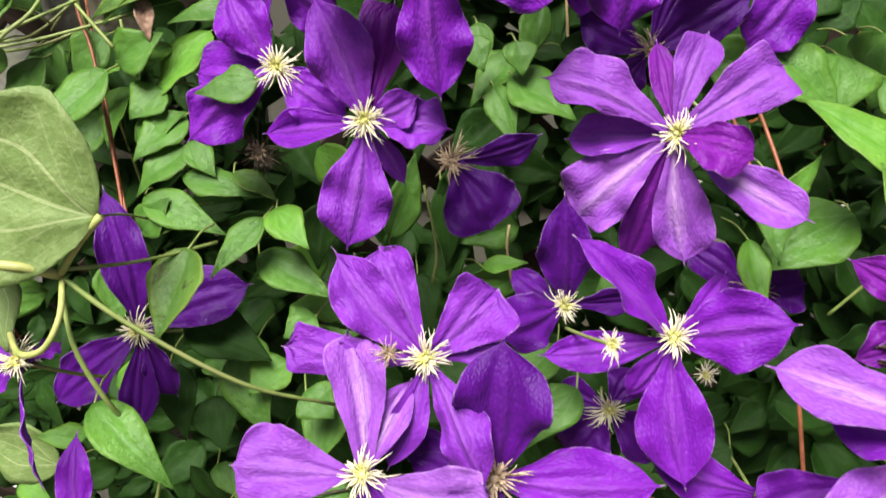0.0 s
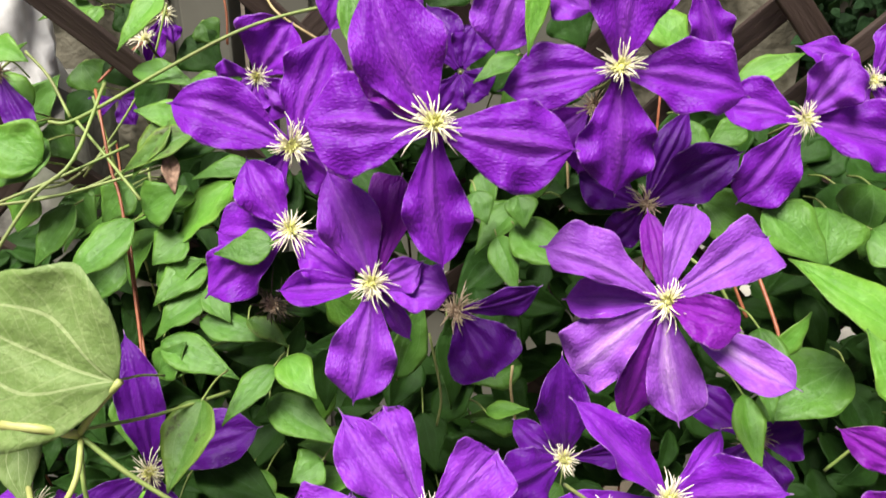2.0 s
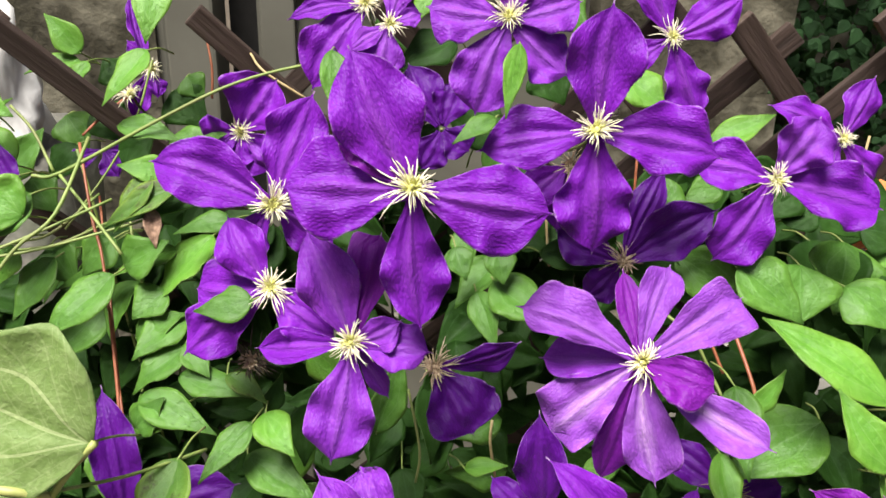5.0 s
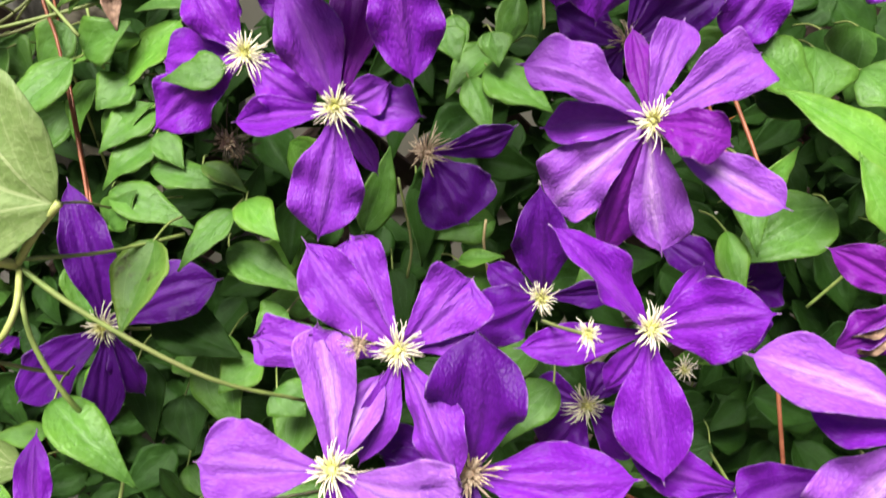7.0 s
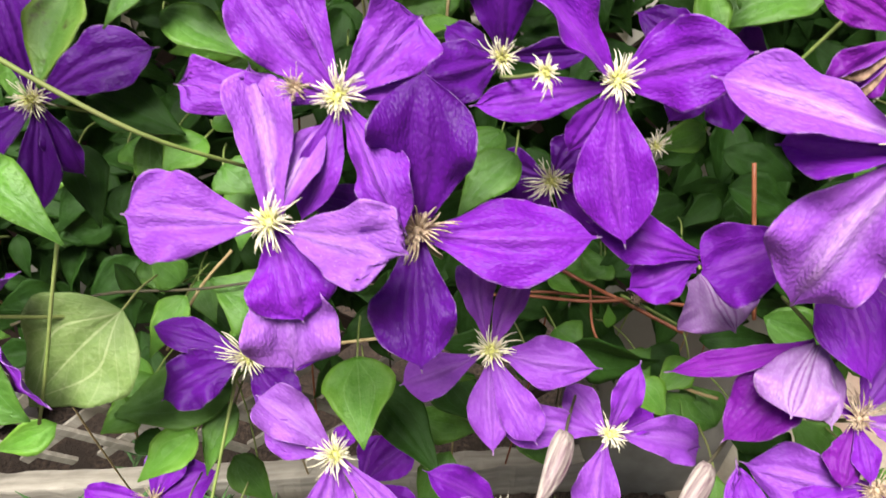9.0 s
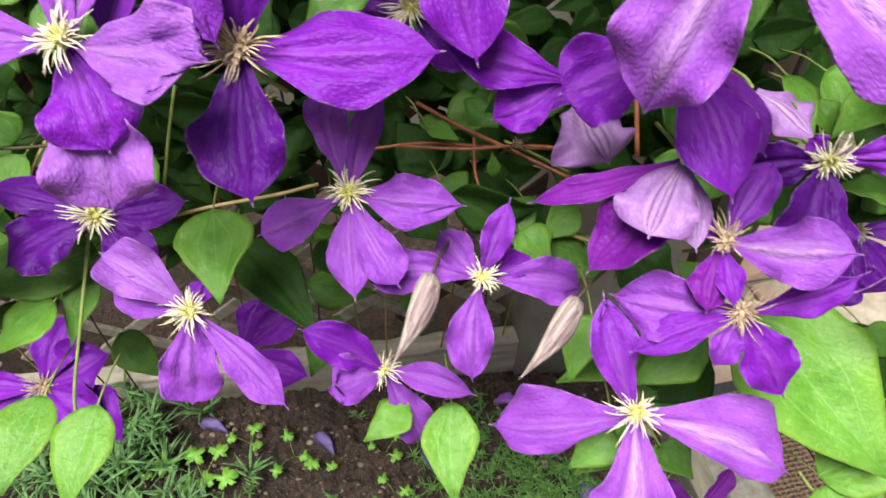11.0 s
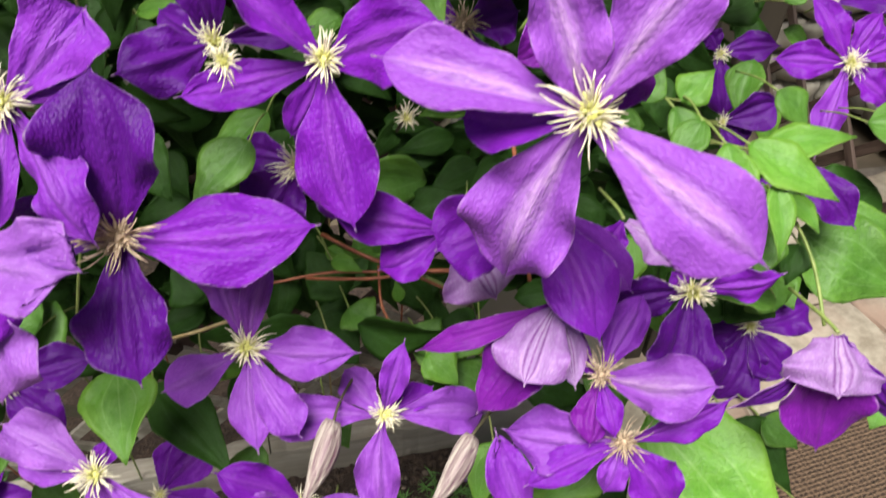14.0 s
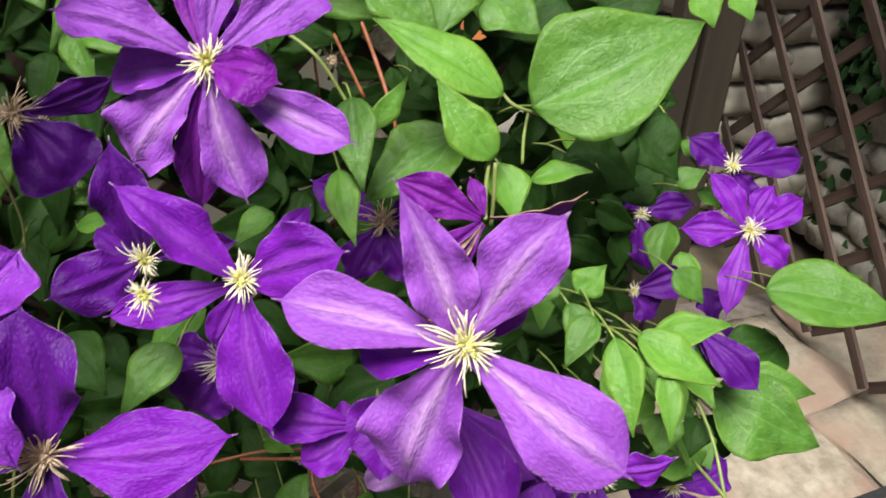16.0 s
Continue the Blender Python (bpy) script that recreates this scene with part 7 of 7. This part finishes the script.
leaf((-0.068, 0.309, 0.884), (-0.052, 0.298, 0.875), (-0.01, -0.64, 0.77), 2.7, 25, LEAF, 0.10)
leaf((0.168, 0.203, 0.782), (0.156, 0.181, 0.760), (-0.09, -0.36, 0.93), 2.1, 25, LEAF_BRIGHT, 0.10)
leaf((0.226, 0.202, 0.765), (0.190, 0.187, 0.745), (-0.11, -0.44, 0.89), 3.0, 25, LEAF_BRIGHT, 0.10)
leaf((0.177, 0.169, 0.740), (0.156, 0.157, 0.725), (-0.11, -0.44, 0.89), 2.4, 25, LEAF_BRIGHT, 0.10)
leaf((0.090, 0.265, 0.741), (0.100, 0.247, 0.727), (-0.11, -0.44, 0.89), 2.4, 25, LEAF, 0.10)
leaf((0.147, 0.271, 0.771), (0.162, 0.255, 0.759), (-0.11, -0.44, 0.89), 2.4, 25, LEAF_BRIGHT, 0.10)

# ---- leaves that fill the vine behind the flowers ----
fill_rng = random.Random(77)
FILL = []
for k in range(10):
    r = random.Random(900 + k)
    size = 0.046
    v, f, uv, slots = blade(10, 8, size, leaf_outline(size * r.uniform(0.48, 0.66), r.uniform(0.34, 0.42)), r.uniform(20, 55), 0.03, 0.08, r.uniform(-25, 25), 0.0005, r, 0, -0.05, r.uniform(0.05, 0.4), 0, 0.2, r.uniform(-0.06, 0.06))
    FILL.append(mesh_of("leaf", v, f, ((LEAF, LEAF_BRIGHT, LEAF_SHADE_DARK, LEAF_SHADE_DARK)[k % 4], (LEAF, LEAF, LEAF_SHADE_DARK, LEAF_SHADE_DARK)[k % 4]), uv, slots))


def front_of(x, z):
    """Roughly how far forward the flowers stand."""
    return 0.20 + 0.5 * max(0.0, z - 0.78) + 0.5 * max(0.0, z - 1.0) + 0.8 * max(0.0, x - 0.25) + 0.35 * max(0.0, -x - 0.05)


def fill_leaf(x, y, z, rng):
    swing = radians(rng.uniform(-95, 95))
    along = Vector((math.sin(swing), -0.45 * math.cos(swing), -0.75 * math.cos(swing) + 0.15))
    face = Vector((rng.uniform(-0.6, 0.6), -0.8, rng.uniform(0.0, 1.1)))
    return basis((x, y, z), along, face) @ Matrix.Scale(rng.uniform(0.6, 1.2), 4)


made, rest = 0, []
while made < 1500:
    x, z = fill_rng.uniform(-0.42, 0.50), fill_rng.uniform(0.52, 1.13)
    top = 1.05 - 0.5 * max(0.0, -x - 0.14) - 0.9 * max(0.0, x - 0.27)
    low = 0.66 - 0.35 * max(0.0, 0.02 - x) + 0.5 * max(0.0, x - 0.36)
    if not max(low, 0.54) < z < top:
        continue
    back = trellis_at(x, z).y - 0.02
    front = made < 70
    y = front_of(x, z) + (fill_rng.uniform(0.08, 0.14) if front else fill_rng.uniform(0.19, 0.34))
    m = fill_leaf(x, min(y, back), z, fill_rng)
    if front:
        child("leaf", FILL[(0, 4, 8, 1, 2, 5, 3)[made % 7]], vine, m)
    else:
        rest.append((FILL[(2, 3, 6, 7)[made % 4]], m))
    made += 1


def joined(name, pieces, parent, materials):
    """Many small meshes as one; the material slots stay as they are in each piece."""
    verts, faces, uvs, slots = [], [], [], []
    order = list(materials)
    for me, m in pieces:
        base = len(verts)
        verts.extend(tuple(m @ v.co) for v in me.vertices)
        layer = me.uv_layers[0].data if me.uv_layers else None
        for p in me.polygons:
            faces.append(tuple(base + i for i in p.vertices))
            slots.append(order.index(me.materials[p.material_index]))
            if layer:
                uvs.extend((layer[i].uv[0], layer[i].uv[1]) for i in p.loop_indices)
    me = bpy.data.meshes.new(name)
    me.from_pydata(verts, [], faces)
    for mat in order:
        me.materials.append(mat)
    if uvs:
        me.uv_layers.new(name="UVMap").data.foreach_set("uv", np.array(uvs, dtype=np.float32).ravel())
    me.polygons.foreach_set("material_index", slots)
    me.polygons.foreach_set("use_smooth", [True] * len(faces))
    ob = new(name, me)
    ob.parent = parent
    return ob


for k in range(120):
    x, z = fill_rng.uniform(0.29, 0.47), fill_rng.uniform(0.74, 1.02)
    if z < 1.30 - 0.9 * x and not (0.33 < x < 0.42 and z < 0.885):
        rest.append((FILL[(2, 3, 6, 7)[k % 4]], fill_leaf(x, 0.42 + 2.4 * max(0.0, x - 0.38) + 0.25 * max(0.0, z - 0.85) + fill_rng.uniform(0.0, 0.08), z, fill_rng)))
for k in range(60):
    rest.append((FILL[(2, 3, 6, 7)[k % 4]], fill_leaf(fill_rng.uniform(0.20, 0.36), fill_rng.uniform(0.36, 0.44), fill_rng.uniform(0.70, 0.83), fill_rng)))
# These inner leaves carry the vine's shade in their dark green.
foliage = joined("inner_foliage", rest, vine, (LEAF, LEAF_BRIGHT, LEAF_SHADE_DARK))
tagged(foliage, "leaves deep in the vine, shade put into their dark green", kind="stuff")
for k in range(14):
    x = -0.40 + 0.063 * k
    pts = [(x + 0.02 * math.sin(k * 2.1 + s), trellis_at(x, 0.08 + s * 0.27).y - 0.02 - 0.01 * math.sin(k + s * 1.7), 0.0 + s * 0.27) for s in range(5)]
    stem(pts[:4] if k % 3 else pts, 1.4, (STEM_STRAW, STEM_RED, STEM_DARK, STEM_GREEN)[k % 4], 0.7)


# ---- buds and spent heads ----
def bud(base, tip, width):
    """A closed, silky bud with pleated sides."""
    rng = random.Random(int(1000 * abs(base[0])))
    along = Vector(tip) - Vector(base)
    n, size, sides = 18, along.length, 20
    verts, faces = [], []
    for i in range(n + 1):
        u = i / n
        r = 0.5 * width / 100 * (math.sin(math.pi * min(1, (u * 0.93 + 0.07)) ** 0.72) ** 0.9) + 0.0003
        r *= 1 - 0.72 * u ** 1.6
        for j in range(sides):
            a = 6.2832 * j / sides + 0.5 * u
            k = r * (1 + 0.11 * math.cos(5 * a) + 0.05 * math.cos(10 * a + 1))
            verts.append((k * math.cos(a) + 0.002 * math.sin(3 * u), k * math.sin(a), u * size))
    for i in range(n):
        for j in range(sides):
            a, b = i * sides + j, i * sides + (j + 1) % sides
            faces.append((a, b, b + sides, a + sides))
    faces.append(tuple(range(n * sides, (n + 1) * sides)))
    faces.append(tuple(range(sides))[::-1])
    m = along.to_track_quat("Z", "Y").to_matrix().to_4x4()
    m.translation = base
    ob = new("clematis_bud", mesh_of("clematis_bud", verts, faces, BUD))
    ob.matrix_basis = m
    tagged(ob, "closed silvery pink clematis bud on a dark stalk", "bud", "clematis buds")


def seed_head(centre, facing, size, label):
    """Spent flower: a dark knot with thin curled styles."""
    top = new("seed_head")
    top.matrix_basis = basis(centre, Vector(facing).orthogonal(), facing)
    top.empty_display_size = 0.01
    tagged(top, label, "seed head", "spent clematis heads")
    tuft = BRUSH["small" if "pale" in label else "spent"][0]
    child("style_tuft", tuft[0], top, Matrix.Scale(size, 4))
    child("seed_cluster", tuft[1], top, Matrix.Scale(size, 4))
    v, f = tube([(0, 0, 0.001), (0.002, 0, -0.012), (0.004, 0.006, -0.03)], 0.001, 6)
    child("stalk", mesh_of("stalk", v, f, STEM_DARK), top)


bud((0.094, 0.209, 0.807), (0.074, 0.176, 0.788), 1.2)
bud((0.153, 0.189, 0.810), (0.125, 0.162, 0.794), 1.1)
seed_head((0.278, 0.130, 0.670), (-0.15, -0.77, 0.62), 0.80, "spent clematis head with pale curled styles")
seed_head((-0.089, 0.370, 0.989), (-0.01, -0.87, 0.50), 1.00, "dark spent clematis head in the shade")
seed_head((0.014, 0.386, 0.978), (-0.01, -0.87, 0.50), 0.80, "dark spent clematis head among leaves")
seed_head((0.015, 0.339, 0.807), (-0.14, -0.66, 0.74), 0.90, "dark spent clematis head behind a petal")
seed_head((-0.088, 0.349, 1.003), (0.01, -0.94, 0.35), 1.10, "brown spent clematis head with dry styles")
seed_head((0.147, 0.300, 0.805), (-0.08, -0.71, 0.70), 0.60, "green seed head with short styles")
seed_head((0.143, 0.314, 0.894), (-0.17, -0.76, 0.63), 0.70, "pale dry seed head beneath a petal")
seed_head((-0.190, 0.485, 1.113), (-0.27, -0.45, 0.85), 1.00, "pale seed head with long hairy styles")
seed_head((0.159, 0.391, 1.000), (-0.20, -0.81, 0.55), 0.60, "small green seed head on a thin stem")
# ---- the soil's weeds, fallen petals and pebbles ----
def rosette(name, label, spots, seed, length, width, count, material, height=0.0, feather=False):
    """Low weeds: tufts of narrow leaves on short shoots, joined as one growth."""
    rng = random.Random(seed)
    verts, faces, uvs = [], [], []
    for sx, sy, spread, shoots in spots:
        for s in range(shoots):
            root = Vector((sx + rng.gauss(0, spread), sy + rng.gauss(0, spread * 0.6), 0.0))
            lean = Vector((rng.uniform(-0.8, 0.8), rng.uniform(-0.9, 0.5), rng.uniform(0.5, 1.2))).normalized()
            tall = rng.uniform(0.4, 1.0) * height
            tip = root + lean * tall
            if tall > 0.01:
                v, f = tube([root, root.lerp(tip, 0.5) + Vector((0, 0, 0.004)), tip], 0.0009, 5, 0.7, 3)
                base = len(verts)
                verts.extend(v)
                faces.extend(tuple(base + i for i in q) for q in f)
                uvs.extend([(0.5, 0.5)] * len(v))
            for k in range(count):
                t = rng.uniform(0.25, 1.0)
                at = root.lerp(tip, t)
                a = rng.uniform(0, 6.28)
                along = Vector((math.cos(a), math.sin(a), rng.uniform(0.0, 0.9)))
                size = length * rng.uniform(0.35, 1.25)
                v, f, uv, slots = blade(4, 2, size, leaf_outline(width * rng.uniform(0.7, 1.2), 0.45), rng.uniform(10, 75), 0.05, 0.0, rng.uniform(-40, 40), 0.0003, rng, 0, 0, 0.15)
                m = basis(at, along, (0, -0.3, 1))
                base = len(verts)
                verts.extend(tuple(m @ Vector(q)) for q in v)
                faces.extend(tuple(base + i for i in q) for q in f)
                uvs.extend(uv)
    ob = new(name, mesh_of(name, verts, faces, material, uvs))
    return tagged(ob, label, "weeds", kind="stuff")


rosette("weeds", "grey-green narrow-leaved weeds in the soil bed", ((-0.42, 0.60, 0.06, 20), (-0.31, 0.60, 0.05, 26), (-0.36, 0.47, 0.08, 18), (-0.22, 0.50, 0.06, 10), (-0.24, 0.42, 0.09, 12), (-0.34, 0.66, 0.04, 10)), 3, 0.044, 0.0046, 13, WEED_GREY, 0.105)
rosette("weeds", "feathery low weeds among the soil", ((0.27, 0.56, 0.06, 50), (0.34, 0.49, 0.07, 64), (0.20, 0.47, 0.06, 44), (0.42, 0.45, 0.05, 30), (0.05, 0.43, 0.09, 26), (0.16, 0.60, 0.05, 20)), 4, 0.015, 0.0020, 22, WEED, 0.05)


def lobed_weed(x, y, leaves, size, seed):
    """A seedling with lobed, parsley-like leaves on thin stalks."""
    rng = random.Random(seed)
    top = new("seedling")
    top.empty_display_size = 0.01
    top.matrix_basis = pose(x, y, 0.0, 0, 0, rng.uniform(0, 360))
    tagged(top, "fresh green seedling with lobed leaves in the soil", "seedling", "seedlings in the soil")
    for k in range(leaves):
        a, reach, high = 6.28 * k / leaves + rng.uniform(-0.4, 0.4), size * rng.uniform(0.5, 1.5), rng.uniform(0.018, 0.035)
        tip = Vector((math.cos(a) * reach, math.sin(a) * reach, high))
        v, f = tube([(0, 0, 0), tip * 0.5 + Vector((0, 0, 0.006)), tip], 0.0006, 5, 0.8, 3)
        child("leaf_stalk", mesh_of("leaf_stalk", v, f, STEM_GREEN), top)
        n, r = 60, size * rng.uniform(0.40, 0.62)
        ring = []
        for j in range(n):
            b = 6.2832 * j / n
            q = r * (0.30 + 0.55 * abs(math.cos(2.5 * b + 0.4)) ** 0.7 + 0.16 * abs(math.cos(7.5 * b + 0.2)) + 0.05 * math.cos(20 * b))
            ring.append((tip.x + q * math.cos(b), tip.y + q * math.sin(b), tip.z + 0.004 * math.sin(3 * b + k) + 0.10 * q * math.sin(5 * b + 2 * k)))
        low = [(p[0], p[1], p[2] - 0.0004) for p in ring]
        verts = [(tip.x, tip.y, tip.z + 0.002)] + ring + [(tip.x, tip.y, tip.z + 0.0012)] + low
        faces = [(0, 1 + j, 1 + (j + 1) % n) for j in range(n)] + [(n + 1, n + 2 + (j + 1) % n, n + 2 + j) for j in range(n)] + [(1 + j, n + 2 + j, n + 2 + (j + 1) % n, 1 + (j + 1) % n) for j in range(n)]
        child("leaf", mesh_of("leaf", verts, faces, SEEDLING), top)


for k, (x, y, leaves, size) in enumerate(((-0.19, 0.545, 6, 0.036), (-0.125, 0.60, 3, 0.020), (-0.06, 0.575, 3, 0.026), (-0.015, 0.545, 2, 0.022), (0.075, 0.565, 3, 0.020), (0.09, 0.50, 2, 0.018), (-0.28, 0.54, 3, 0.020))):
    lobed_weed(x, y, leaves, size, 60 + k)
for k, (x, y, turn, mat) in enumerate(((0.0, 0.565, 40, SHRIVELLED), (-0.16, 0.615, 70, SHRIVELLED), (-0.18, 0.485, 30, SHRIVELLED), (-0.06, 0.47, 120, SHRIVELLED), (-0.33, 0.46, 10, PALE), (0.30, 0.63, 80, PALE), (0.38, 0.50, 150, SHRIVELLED), (0.15, 0.52, 20, SHRIVELLED))):
    r = random.Random(300 + k)
    v, f, uv, slots = blade(12, 8, 0.048, tepal_outline(0.022, 0.58, 2.2, 0.2), 50, 0.5, 0.2, 20, 0.0005, r, 0, 0.05, 0.2, 0, 0.3)
    ob = new("fallen_petal", mesh_of("fallen_petal", v, f, (mat, SHRIVELLED), uv, slots))
    ob.matrix_basis = pose(x, y, 0.012, 4, 8, turn)
    tagged(ob, "fallen shrivelled violet petal on the soil", "petal", "fallen petals")
ground_at = lambda x, y: 0.012 * noise.noise((x * 9, y * 9, 0)) + 0.015 * noise.noise((x * 38, y * 38, 4)) + 0.013 * noise.noise((x * 90, y * 90, 8))
pebble_rng = random.Random(8)
verts, faces = [], []
for k in range(2400):
    x, y, r = pebble_rng.uniform(-0.6, 0.5), pebble_rng.uniform(0.30, 0.665), 0.0009 + 0.0045 * pebble_rng.random() ** 7
    base = len(verts)
    for i, ring in enumerate((0.0, 0.8, 1.0, 0.75, 0.0)):
        for j in range(6):
            a = 6.2832 * j / 6 + k
            w = r * ring * (1 + 0.25 * noise.noise((k * 1.7, j, i)))
            verts.append((x + w * math.cos(a) * 1.3, y + w * math.sin(a), ground_at(x, y) + r * (i - 1.2) * 0.5))
    faces.extend((base + i * 6 + j, base + i * 6 + (j + 1) % 6, base + i * 6 + 6 + (j + 1) % 6, base + i * 6 + 6 + j) for i in range(4) for j in range(6))
tagged(new("pebbles", mesh_of("pebbles", verts, faces, PEBBLE)), "small stones and crumbs on the soil", "pebbles", kind="stuff")
